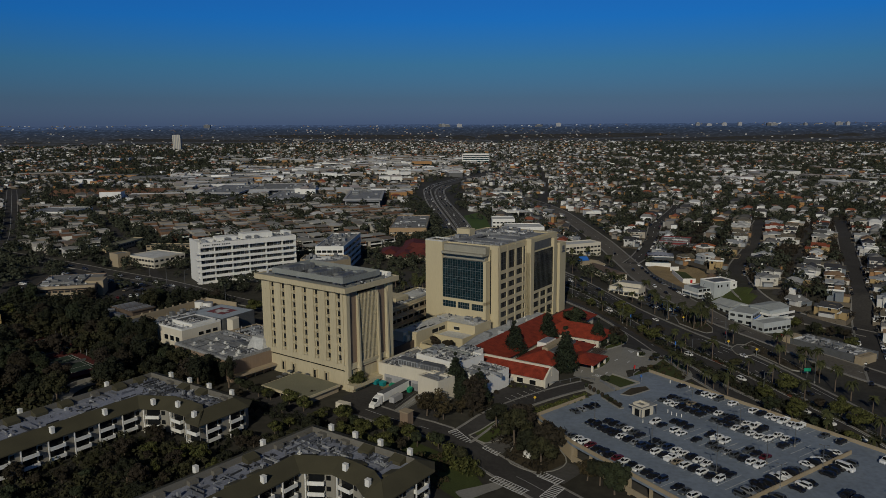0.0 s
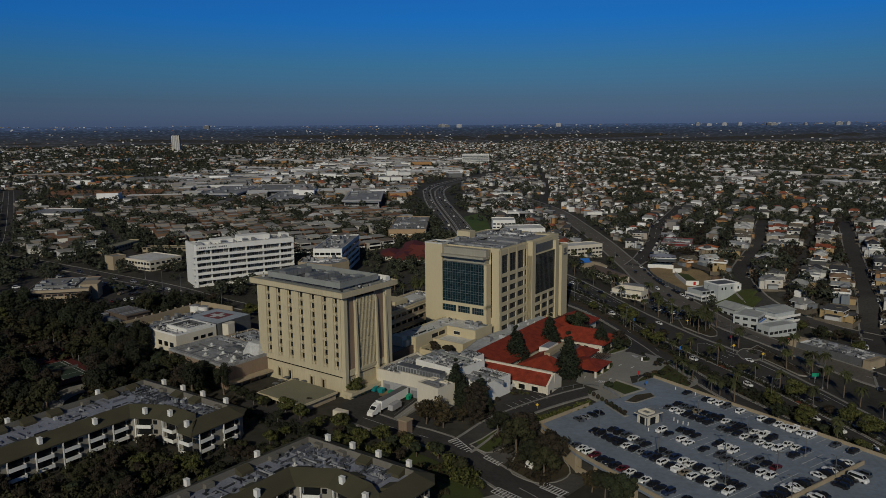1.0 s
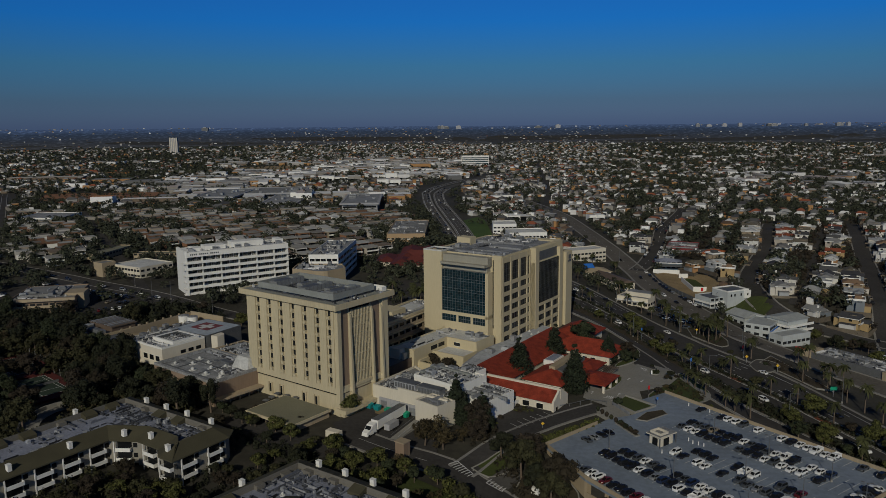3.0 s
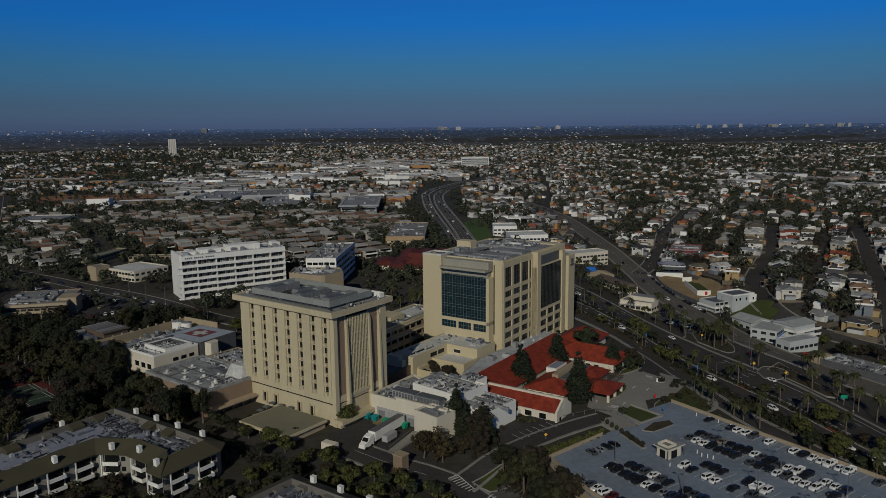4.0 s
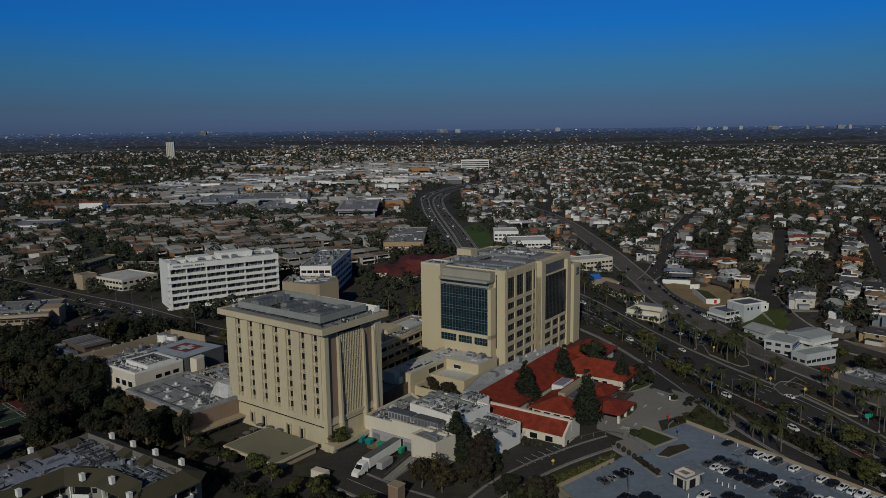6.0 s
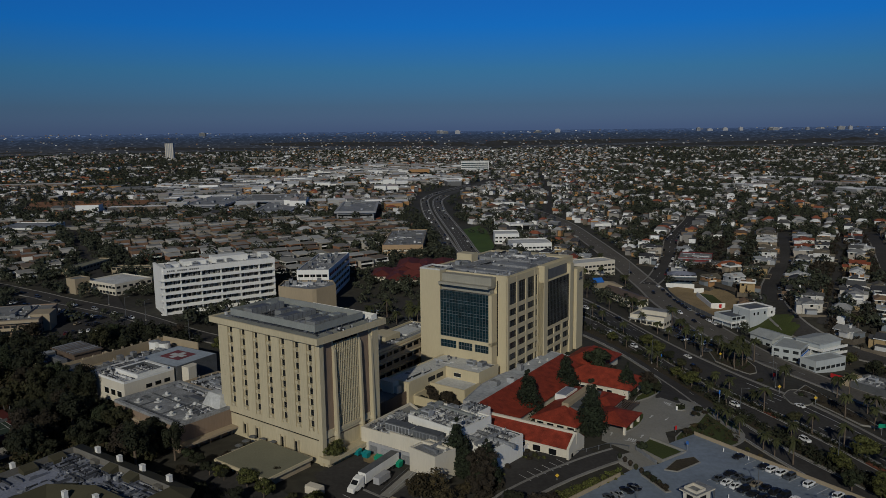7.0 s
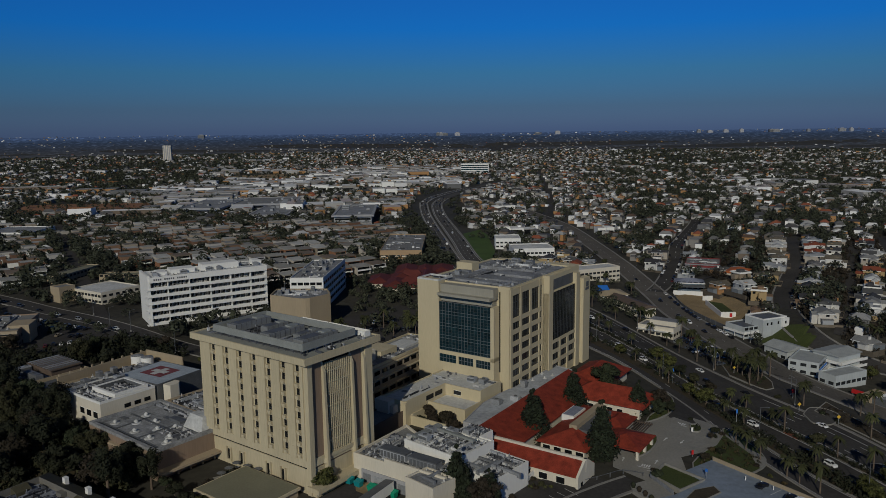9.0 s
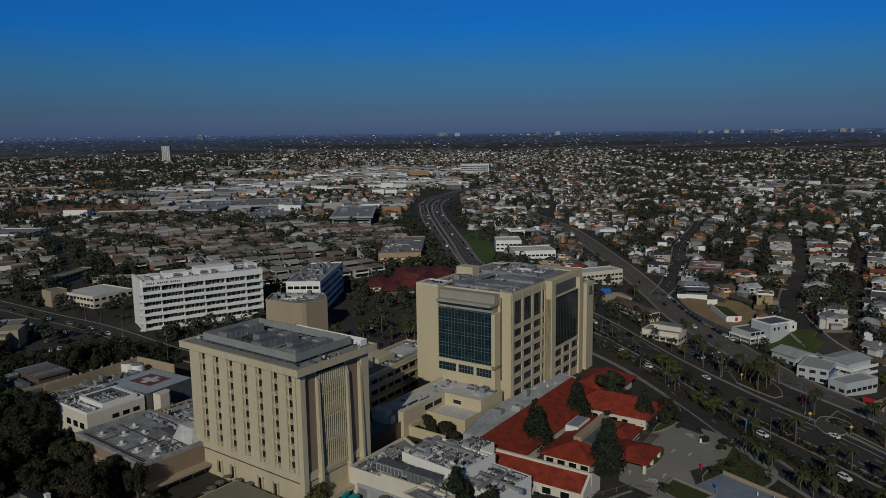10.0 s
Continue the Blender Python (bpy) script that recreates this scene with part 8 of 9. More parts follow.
thicket("patio_plants", "dark patio planting before the tower's base", scatter([(-66, 262), (-58, 258), (-50, 266), (-58, 271)], 1.8, 12, 0.2), LEAF, 12, 34, (0.5, 1.1))
yard = [(-128, 178), (-100, 150), (-70, 165), (-70, 200), (-92, 226), (-112, 208)]
thicket("courtyard_shrubs", "dark rounded shrubs filling a garden court", scatter(yard, 3.4, 13), LEAF, 13, 48, (1.0, 2.5))
grove(-118, -76, 172, 220, 16, [TREES[3], TREES[2], TREES[0]], 92, 5.5, 2.5, 0.6)
lot_edge = [(-240, 345), (-178, 345), (-150, 358), (-118, 365), (-108, 382), (-150, 398), (-175, 372), (-205, 385), (-240, 402)]
thicket("lot_trees", "dark tree belt between a car park and hospital wings", scatter(lot_edge, 4.6, 14, 1.8), LEAF, 14, 80, (2.0, 3.4), 1.2)
thicket("russet_shrubs", "russet and ochre shrubs on a bank by the drive", scatter([(-14, 186), (-3, 184), (-1, 194), (-2, 206), (-12, 204)], 2.4, 18, 0.5), LEAF_R, 18, 44, (0.8, 1.6))
hedge = [(-9, 217), (1, 213.5), (8, 209), (8, 199), (0, 196), (-3, 207)]
thicket("tall_hedge", "tall clipped green hedge beside the drive", scatter(hedge, 2.0, 15, 0.5, 0.3), LEAF_B, 15, 60, (1.2, 2.2), 1.1)
bed = [(80.5, 290), (87, 302), (92, 295), (90, 282), (77, 269), (68, 272), (73.5, 281)]
thicket("bed_shrubs", "dark and olive shrubs in the entrance garden", scatter(bed, 3.6, 16, 0.3), LEAF, 16, 40, (0.5, 1.0))
thicket("island_shrubs", "ochre and green low shrubs on a curved island", scatter([(53, 280), (55.6, 286.5), (60.6, 292.5), (60, 289), (56.2, 283)], 1.1, 19, -9.0, -5.0), LEAF_R, 19, 30, (0.4, 0.7))
thicket("oval_shrubs", "dark shrubs on an oval island of the plaza", scatter([(75.8, 303.2), (78, 303.5), (77, 300), (75.2, 299.5)], 1.1, 20, -9.0, -5.0), LEAF, 20, 36, (0.6, 1.1))
thicket("wing_shrubs", "green shrubs before the red-tiled wing", scatter([(61, 304), (66, 307), (73, 315), (77, 328), (75, 334), (70, 318)], 1.8, 17, 0.2), LEAF_B, 17, 36, (0.5, 1.1))
for x, y in ((79, 294), (82, 299), (84, 290), (78, 282), (71, 276)):
    plant(TREES[3], x, y, random.Random(int(x * y)), 0.45)
row_along([(77, 500), (87, 470), (98, 440)], 0, 6, [TREES[3], TREES[0]], 93, 0.6, 1.0)
row_along([(80, 498), (90, 468), (101, 438)], -3.0, 12, [PALMS[0], PALMS[2]], 94, 0.9, 1.0)


# ---- houses to the east, near ones one by one ----
rnd = random.Random(5)
HOMES = []


near_n = 0


def lot(models, x, y, deg, r, cap=78):
    """A house of its own near by; farther off it joins the town."""
    global near_n
    if taken(x, y, r * 0.75) or on_road(x, y, r * 0.72) or any((x - a) ** 2 + (y - b) ** 2 < (1.72 * r) ** 2 for a, b in HOMES) or math.hypot(x - 147, y - 474) < 20 or math.hypot(x - 147, y - 508) < 20 or math.hypot(x - 156, y - 418) < 20 or x < 196 and y < 374:
        return
    HOMES.append((x, y))
    if near_n < cap and y < 640:
        near_n += 1
        copy_thing(rnd.choice(models), pose(x, y, ground(x, y) + 0.3, 0, 0, deg))
    else:
        JOIN.append((x, y, deg))


JOIN = []
LANES = [(HILL_STREET, 12.5),
         ([(179, 414), (204, 456), (241, 524), (268, 578), (310, 660)], 10.5),
         ([(172, 292), (190, 335), (219, 400), (262, 495), (300, 580), (350, 690)], 13.0),
         ([(124, 532), (137, 558), (160, 617), (182, 681), (228, 788), (240, 820)], 13.0)]
for i, (x, y) in enumerate(((168, 502), (176, 530), (160, 520), (214, 720))):
    if not on_road(x, y, 5.5) and not taken(x, y, 4.5):
        HOMES.append((x, y))
        copy_thing(HOUSES[(2 * i + 1) % 8], pose(x, y, ground(x, y) + 0.3, 0, 0, 20 + 90 * (i % 2)))
for line, off in LANES:
    p = spline(line, 11.3)
    for i in range(len(p) - 1):
        u = (p[i + 1] - p[i]).normalized()
        for side in (-1, 1):
            q = p[i] + Vector((u.y, -u.x)) * off * side
            if q.x < 0.62 * q.y + 45 and q.y > 345 and rnd.random() < 0.86:
                lot(HOUSES, q.x, q.y, math.degrees(math.atan2(u.y, u.x)) + rnd.choice((0, 90, 180, 270)) + rnd.uniform(-4, 4), 6.5)
for j in range(52):
    for i in range(40):
        a, b = i * 13.0 + rnd.uniform(-1.5, 1.5), j * 14.5 + rnd.uniform(-1.5, 1.5)
        # rows follow the streets, which run about 65 degrees from east
        x, y = 120 + a * 0.906 + b * 0.423, 420 + b * 0.906 - a * 0.423
        if y < 330 or y > 760 or x > 0.62 * y + 50 or x < 128 or rnd.random() < 0.26:
            continue
        lot(HOUSES, x, y, rnd.choice((-25, 65, 155, 245)) + rnd.uniform(-4, 4), 6.4)
for j in range(9):
    for i in range(9):
        x, y = 66 + i * 14 + rnd.uniform(-2, 2), 560 + j * 16 + rnd.uniform(-2, 2)
        if x < 180:
            lot(HOUSES, x, y, rnd.choice((-20, 70)), 6.4, 87)

# ---- rows of town houses to the west ----
FROOF = mat("flats_roof", (0.3, 0.29, 0.27), 0.9, 0.25, 0.2, 2, ramp_cols=[(0.24, 0.235, 0.215), (0.33, 0.325, 0.30), (0.16, 0.125, 0.095), (0.38, 0.375, 0.355), (0.20, 0.185, 0.165), (0.28, 0.27, 0.245)])
FWALL = mat("flats_wall", (0.4, 0.34, 0.26), 0.9, 0.12, 0.3, 3, ramp_cols=[(0.26, 0.13, 0.07), (0.44, 0.40, 0.34), (0.21, 0.10, 0.055), (0.56, 0.54, 0.51), (0.28, 0.24, 0.18)])


def flats_model(w, d, h, slope):
    t = thing("town_house", pose(0, 0, -500), "two-storey brown and white town house under a low grey roof", "house", "rows of town houses")
    part("wall", Shape().box(-w / 2, w / 2, -d / 2, d / 2, -2, h), FWALL, t)
    s = Shape()
    lo = [(x, y, h) for x, y in rect(-w / 2 - 0.3, w / 2 + 0.3, -d / 2 - 0.3, d / 2 + 0.3)]
    s.solid(lo, [(x, y, h + 0.45 + (slope if y > 0 else 0)) for x, y, _ in lo])
    part("roof", s, FROOF, t)
    part("balcony", Shape().box(-w / 2 + 0.3, w / 2 - 0.3, -d / 2 - 1.3, -d / 2, 2.6, 2.8).box(-w / 2 + 0.3, w / 2 - 0.3, -d / 2 - 1.3, -d / 2 - 1.2, 2.8, 3.6), WHITE, t, "white front balcony")
    part("window_band", Shape().box(-w / 2 + 0.8, w / 2 - 0.8, -d / 2 - 0.06, -d / 2 + 0.02, 3.0, 4.8).box(-w / 2 + 0.8, w / 2 - 0.8, -d / 2 - 0.06, -d / 2 + 0.02, 0.5, 2.2), GLASS, t)
    return t


FLATS = [flats_model(9.2, 9.5, 5.4, 0.5), flats_model(10.4, 9, 5.2, 0.3), flats_model(8.8, 10.5, 5.6, 0.9)]
MODELS += FLATS
LOW = []
count = 0
for j in range(26):
    for i in range(58):
        if i % 12 == 11:
            continue
        a, b = i * 12.8 + (j % 2) * 5, j * 20.5 + rnd.uniform(-0.8, 0.8)
        c, s = math.cos(radians(38)), math.sin(radians(38))
        x, y = -430 + a * c - (b - 250) * s, 340 + a * s + (b - 250) * c + 250
        if x < -0.62 * y - 30 or y > 800 or y < 505 or x > -46 or taken(x, y, 8) or on_road(x, y, 6) or rnd.random() < 0.10:
            continue
        if any((x - p) ** 2 + (y - q) ** 2 < 110 for p, q in HOMES):
            continue
        HOMES.append((x, y))
        if x > -330 and y < 735 and count < 66:
            count += 1
            copy_thing(rnd.choice(FLATS), pose(x, y, ground(x, y) + 0.3, 0, 0, 38 + rnd.uniform(-1, 1)))
        else:
            LOW.append((x, y, 38))
cells = {}
for a, b in HOMES:
    cells.setdefault((int(a // 20), int(b // 20)), []).append((a, b))


def near_home(x, y, r):
    k, m = int(x // 20), int(y // 20)
    return any((x - a) ** 2 + (y - b) ** 2 < r * r for i in (-1, 0, 1) for j in (-1, 0, 1) for a, b in cells.get((k + i, m + j), ()))


for k in range(5600):
    x, y = rnd.uniform(-480, 60), rnd.uniform(386, 860)
    if not taken(x, y, 3.0) and not on_road(x, y, 1.0) and not near_home(x, y, 8.0) and not (-268 < x < -135 and 372 < y < 460 and rnd.random() < 0.85) and not (-75 < x < -10 and y < 470 and rnd.random() < 0.9):
        plant(rnd.choice(BIG + MEDIUM), x, y, rnd, 0.85)
n = 0
for k in range(6000):
    x, y = rnd.uniform(130, 520), rnd.uniform(345, 780)
    if 138 < x < 190 and 515 < y < 640 and k % 6:
        continue
    if n < 820 and x < 0.62 * y + 50 and not taken(x, y, 2.5) and not on_road(x, y, 0.2) and not near_home(x, y, 6.6):
        if y < 385 and k % 3:
            continue
        plant(rnd.choice(MEDIUM + [TREES[0]]), x, y, rnd, 0.62)
        n += 1


r2 = random.Random(98)
hill = [(x, y) for x, y in ((r2.uniform(165, 430), r2.uniform(380, 700)) for _ in range(5200)) if x < 0.62 * y + 50 and not taken(x, y, 1.5) and not on_road(x, y, 0.6) and not near_home(x, y, 5.6) and not (x < 176 and y < 440)]
thicket("hill_gardens", "dark garden trees and hedges between the hill houses", hill[:1700], LEAF, 23, 60, (1.1, 2.6), 1.15)


# ---- the far town, joined ----
class Mass:
    """Arrays of quads and triangles of one mesh with several materials."""

    def __init__(self):
        self.v, self.f, self.k = [], [], []

    def block(self, x, y, z, w, d, h, deg, wall, roof, rise):
        c, s = math.cos(radians(deg)), math.sin(radians(deg))
        def at(a, b, q):
            return (x + a * c - b * s, y + a * s + b * c, z + q)
        i = len(self.v)
        p = [(-w, -d), (w, -d), (w, d), (-w, d)]
        self.v += [at(a, b, -3) for a, b in p] + [at(a, b, h) for a, b in p]
        self.f += [(i, i + 1, i + 5, i + 4), (i + 1, i + 2, i + 6, i + 5), (i + 2, i + 3, i + 7, i + 6), (i + 3, i, i + 4, i + 7)]
        self.k += [wall] * 4
        i = len(self.v)
        if rise < 0.6:
            self.v += [at(a, b, h + 0.02) for a, b in p]
            self.f.append((i, i + 1, i + 2, i + 3))
            self.k.append(roof)
        else:
            e = 0.5
            p = [(-w - e, -d - e), (w + e, -d - e), (w + e, d + e), (-w - e, d + e)]
            self.v += [at(a, b, h) for a, b in p] + [at(-w + d * 0.6, 0, h + rise), at(w - d * 0.6, 0, h + rise)]
            self.f += [(i, i + 1, i + 5, i + 4), (i + 2, i + 3, i + 4, i + 5), (i + 1, i + 2, i + 5), (i + 3, i, i + 4)]
            self.k += [roof] * 4

    def done(self, name, mats, label, category):
        me = bpy.data.meshes.new(name)
        me.from_pydata(self.v, [], self.f)
        for m in mats:
            me.materials.append(m)
        me.polygons.foreach_set("material_index", self.k)
        me.update()
        return tagged(new(name, me), label, category, "", "stuff")


TROOF = mat("town_roofs", (0.3, 0.3, 0.3), 0.9, 0.2, 0.2, 2, by="island", ramp_cols=[(0.07, 0.068, 0.068), (0.21, 0.208, 0.203), (0.10, 0.065, 0.045), (0.29, 0.289, 0.285), (0.05, 0.05, 0.056), (0.23, 0.075, 0.04), (0.12, 0.11, 0.098), (0.62, 0.62, 0.61), (0.12, 0.118, 0.116), (0.24, 0.238, 0.232), (0.05, 0.05, 0.055), (0.42, 0.42, 0.425)])
TWALL = mat("town_walls", (0.5, 0.48, 0.42), 0.9, 0.1, 0.2, 2, by="island", ramp_cols=[(0.62, 0.61, 0.59), (0.26, 0.245, 0.22), (0.16, 0.125, 0.095), (0.76, 0.755, 0.74), (0.36, 0.20, 0.085), (0.34, 0.33, 0.31), (0.13, 0.13, 0.13), (0.22, 0.205, 0.185)])
BROOF = mat("warehouse_roofs", (0.6, 0.6, 0.58), 0.85, 0.2, 0.1, 1, by="island", ramp_cols=[(0.68, 0.675, 0.66), (0.46, 0.40, 0.38), (0.78, 0.775, 0.76), (0.34, 0.34, 0.335), (0.44, 0.42, 0.39), (0.20, 0.20, 0.20), (0.62, 0.62, 0.61)])
LWALL = mat("row_walls", (0.3, 0.25, 0.2), 0.9, 0.1, 0.2, 2, by="island", ramp_cols=[(0.20, 0.12, 0.075), (0.30, 0.26, 0.21), (0.15, 0.085, 0.055), (0.40, 0.38, 0.35)])
LROOF = mat("row_roofs", (0.2, 0.19, 0.18), 0.9, 0.2, 0.2, 2, by="island", ramp_cols=[(0.22, 0.215, 0.20), (0.31, 0.305, 0.285), (0.14, 0.125, 0.105), (0.36, 0.355, 0.34)])
far = Mass()
spots = []
rnd = random.Random(11)


for x, y, deg in JOIN:
    z = ground(x, y)
    w, d, h = rnd.uniform(3.4, 5.6), rnd.uniform(3.0, 4.4), rnd.choice((3.1, 5.3, 5.8))
    far.block(x, y, z, w, d, h, deg, 0, 1, rnd.choice((0.2, 1.9, 2.3)))
    far.block(x + rnd.uniform(-3, 3), y - d - 1, z, w * 0.45, 2.5, 2.9, deg, 0, 1, 1.5)
    far.block(x + rnd.uniform(-4, 4), y + d * 0.4, z, w * 0.4, d * 0.9, h * rnd.uniform(0.7, 1.15), deg, 0, 1, rnd.choice((0.2, 1.4)))
for x, y, deg in LOW:
    far.block(x, y, ground(x, y), 4.8, 4.7, rnd.uniform(5.0, 5.8), deg, 3, 4, 0.2)
    far.block(x + 1.6, y - 4.2, ground(x, y) + 2.2, 3.6, 0.6, 1.0, deg, 6, 6, 0.2)


BIGS = [(-190, 1245, 34, 18, 9), (-98, 1190, 28, 20, 9), (-112, 1292, 32, 18, 11), (-125, 978, 34, 8, 6), (-192, 948, 15, 36, 9), (-120, 1606, 66, 15, 9), (-262, 1600, 40, 18, 8), (62, 962, 20, 10, 7), (55, 760, 19, 9, 6), (142, 770, 12, 8, 6), (-330, 1330, 34, 16, 7), (-300, 1430, 26, 14, 7), (-100, 1425, 34, 14, 8)]


def open_site(x, y):
    if any(abs(x - a) < w + 7 and abs(y - b) < d + 9 for a, b, w, d, _ in BIGS):
        return True
    return -560 < x < -370 and 920 < y < 1050 or -495 < x < -305 and 1500 < y < 1730 or abs(x + 25) < 34 and y < 1300 or -8 < x < 36 and y < 790


y = 640.0
while y < 4700:
    gap = 12.6 + (y - 620) * 0.0026
    half = 0.66 * y + 60
    x = -half
    while x < half:
        x += gap * rnd.uniform(0.85, 1.3)
        yy = y + rnd.uniform(-0.35, 0.35) * gap
        if math.hypot(x, yy) > 3470 and rnd.random() < 0.8:
            continue
        if on_road(x, yy, 10 if yy > 900 and x < 60 else 4) or open_site(x, yy) or (yy < 1100 and taken(x, yy, 8)) or (yy < 880 and near_home(x, yy, 13)):
            continue
        west = x < 20 + 0.02 * yy
        trade = west and x > -0.33 * yy - 60 and 930 < yy < 2000 and noise.noise((x / 210, yy / 260, 0.3)) > -0.12
        strip = abs(yy - 1880 - 0.05 * x) < 45 or noise.noise((x / 420, yy / 500, 7.1)) > 0.40
        deg = (38 if west and yy < 1000 else 12 if west else 65) + rnd.choice((0, 90)) + rnd.uniform(-4, 4)
        z = ground(x, yy)
        lump = noise.noise((x / 90, yy / 120, 3.3))
        if trade and rnd.random() < 0.30 or strip and yy > 900 and rnd.random() < (0.06 if yy < 2600 else 0.025):
            far.block(x, yy, z, rnd.uniform(8, 22), rnd.uniform(6, 13), rnd.uniform(4.5, 8), 12 + rnd.choice((0, 90)), 0, 2, 0)
            x += 12
        elif rnd.random() < (0.52 if yy < 1300 else 0.46 if yy < 2000 else 0.34 if yy < 2700 else 0.30) + 0.5 * lump + (-0.12 if x < -0.25 * yy else 0.10 if x < 0.2 * yy else -0.16):
            far.block(x, yy, z, rnd.uniform(3.2, 5.6), rnd.uniform(2.8, 4.4), rnd.choice((2.8, 3.1, 5.4)), deg, 0, 1, rnd.choice((0.2, 1.8, 2.4)))
            if yy < 1500:
                far.block(x + rnd.uniform(-4, 4), yy - rnd.uniform(1, 4), z, rnd.uniform(1.4, 2.8), rnd.uniform(1.6, 3.4), rnd.choice((2.8, 4.4, 5.8)), deg, 0, 1, rnd.choice((0.2, 1.2)))
        else:
            spots.append((x, yy))
    y += gap * 0.92
for x, y, w, d, h in BIGS:
    z = ground(x, y)
    for k in (-1, 0, 1):
        q, e, p = x + k * w * 0.64, y + rnd.uniform(-0.3, 0.3) * d, h * rnd.uniform(0.65, 1.1)
        far.block(q, e, z, w * 0.31, d * rnd.uniform(0.7, 1.0), p, 8, 6 if k != 1 else 0, 2, 0)
        far.block(q + 3, e + 2, z + p, w * 0.07, d * 0.2, 1.8, 8, 0, 1, 0)
        far.block(q, e - d - 0.4, z + 2.6, w * 0.27, 0.3, 1.3, 8, 7, 7, 0)
# timber frames and sheds round the building site
for i in range(9):
    far.block(-830 + i * 24, 1420 + i * 4, 2, 9, 6, 9, 12, 5, 5, 0.2)
    far.block(-560 + i * 10, 985 + (i % 3) * 9, 1, 5, 3, 4, 12, 5, 5, 0.2)
for x, y, w, d, h, r in ((-700, 1290, 60, 14, 7, 2), (-560, 1230, 30, 16, 7, 2), (-490, 1180, 26, 13, 8, 2), (-440, 1160, 20, 13, 7, 2), (-410, 880, 12, 10, 11, 5), (-365, 905, 32, 8, 6, 2), (-360, 748, 26, 6, 3, 2)):
    far.block(x, y, ground(x, y), w, d, h, 12, 0, r, 0)
far.done("distant_houses", [TWALL, TROOF, BROOF, LWALL, LROOF, mat("raw_timber", (0.34, 0.15, 0.05), 0.9, 0.25, 0.2, 2), WHITE, GLASS], "thousands of low houses and pale sheds across the plain", "houses")

# far trees: ragged clumps between the houses
TREE_FAR = mat("distant_foliage", (0.041, 0.046, 0.029), 0.95, 0.4, 0.02, 0.3, by="island", rand=0.55)
g = np.random.default_rng(4)
pts = list(FAR_TREES)
for x, y in spots:
    for _ in range(3 if y < 1500 and abs(x) > 0.2 * y else 2 if y < 2000 else 1):
        pts.append((x + rnd.gauss(0, 6), y + rnd.gauss(0, 6)))
y = 640.0
while y < 4800:
    gap = 13 + (y - 620) * 0.0042
    half = 0.66 * y + 60
    x = -half
    while x < half:
        x += gap * rnd.uniform(0.6, 1.5)
        if rnd.random() < (0.8 if y < 2400 else 0.6):
            pts.append((x, y + rnd.uniform(-0.5, 0.5) * gap))
    y += gap
pts = [(x, y) for x, y in pts if not on_road(x, y, 8 if y > 900 and x < 60 else 2) and y > 400 and not (y < 1100 and taken(x, y, 2)) and not any(math.hypot(x - a, y - b) < r for a, b, r in CLEAR) and not any(abs(x - a) < w + 2 and abs(y - b) < d + 2 for a, b, w, d, _ in BIGS)]
verts, far_n = [], 0
for y0, y1, k, lobes, leaf in ((0, 720, 130, 5, 0.21), (720, 1200, 60, 4, 0.28), (1200, 2200, 24, 3, 0.45), (2200, 9000, 9, 2, 0.75)):
    sel = np.array([(x, y, ground(x, y)) for x, y in pts if y0 <= y < y1 and math.hypot(x, y) < 3560])
    n = len(sel)
    size = g.gamma(8, 0.36 if y1 < 800 else 0.30, (n, 1, 1)).clip(1.2, 5.0)
    middle = g.normal(size=(n, lobes, 3)) * np.array((0.5, 0.5, 0.28))
    width = g.uniform(0.5, 0.8, (n, lobes, 1))
    pick = np.arange(k) % lobes
    d = g.normal(size=(n, k, 3))
    d /= np.linalg.norm(d, axis=2, keepdims=True)
    d[..., 2] = np.where(d[..., 2] < -0.4, -d[..., 2], d[..., 2])
    c = (middle[:, pick] + d * width[:, pick] * g.uniform(0.8, 1.0, (n, k, 1))) * size * np.array((1, 1, g.uniform(0.8, 1.15))) + np.array((0, 0, 1.0)) * size + sel[:, None, :]
    verts.append(leaf_faces(g, c, d, size * leaf))
verts = np.concatenate(verts)
me = bpy.data.meshes.new("distant_trees")
nv = len(verts)
me.vertices.add(nv)
me.vertices.foreach_set("co", verts.ravel())
me.loops.add(nv)
me.loops.foreach_set("vertex_index", np.arange(nv, dtype=np.int32))
me.polygons.add(nv // 3)
me.polygons.foreach_set("loop_start", np.arange(0, nv, 3, dtype=np.int32))
me.materials.append(TREE_FAR)
me.update(calc_edges=True)
tagged(new("distant_trees", me), "dark green street and garden trees across the plain", "trees", "", "stuff")

# skyline blocks on the far rise
rnd = random.Random(21)
for px in (-112, -92, -70, 8, 1560, 1640, 1790, 1810, 1960, 2110, 2150, 2390, 1420, 1480, 620, 500, -1500):
    x, y = px * 0.98, math.sqrt(4650 ** 2 - (px * 0.98) ** 2)
    t = thing("far_office_tower", pose(x, y, ground(x, y) - 2), "pale hazy office block on the skyline", "building", "skyline blocks")
    w, h = rnd.uniform(8, 22), rnd.uniform(12, 24)
    part("shaft", Shape().box(-w, w, -9, 9, 0, h), rnd.choice((GREY, ROOF_L, STEEL_D)), t)
    part("crown", Shape().box(-w * 0.5, w * 0.5, -5, 5, h, h + 3), GREY, t)


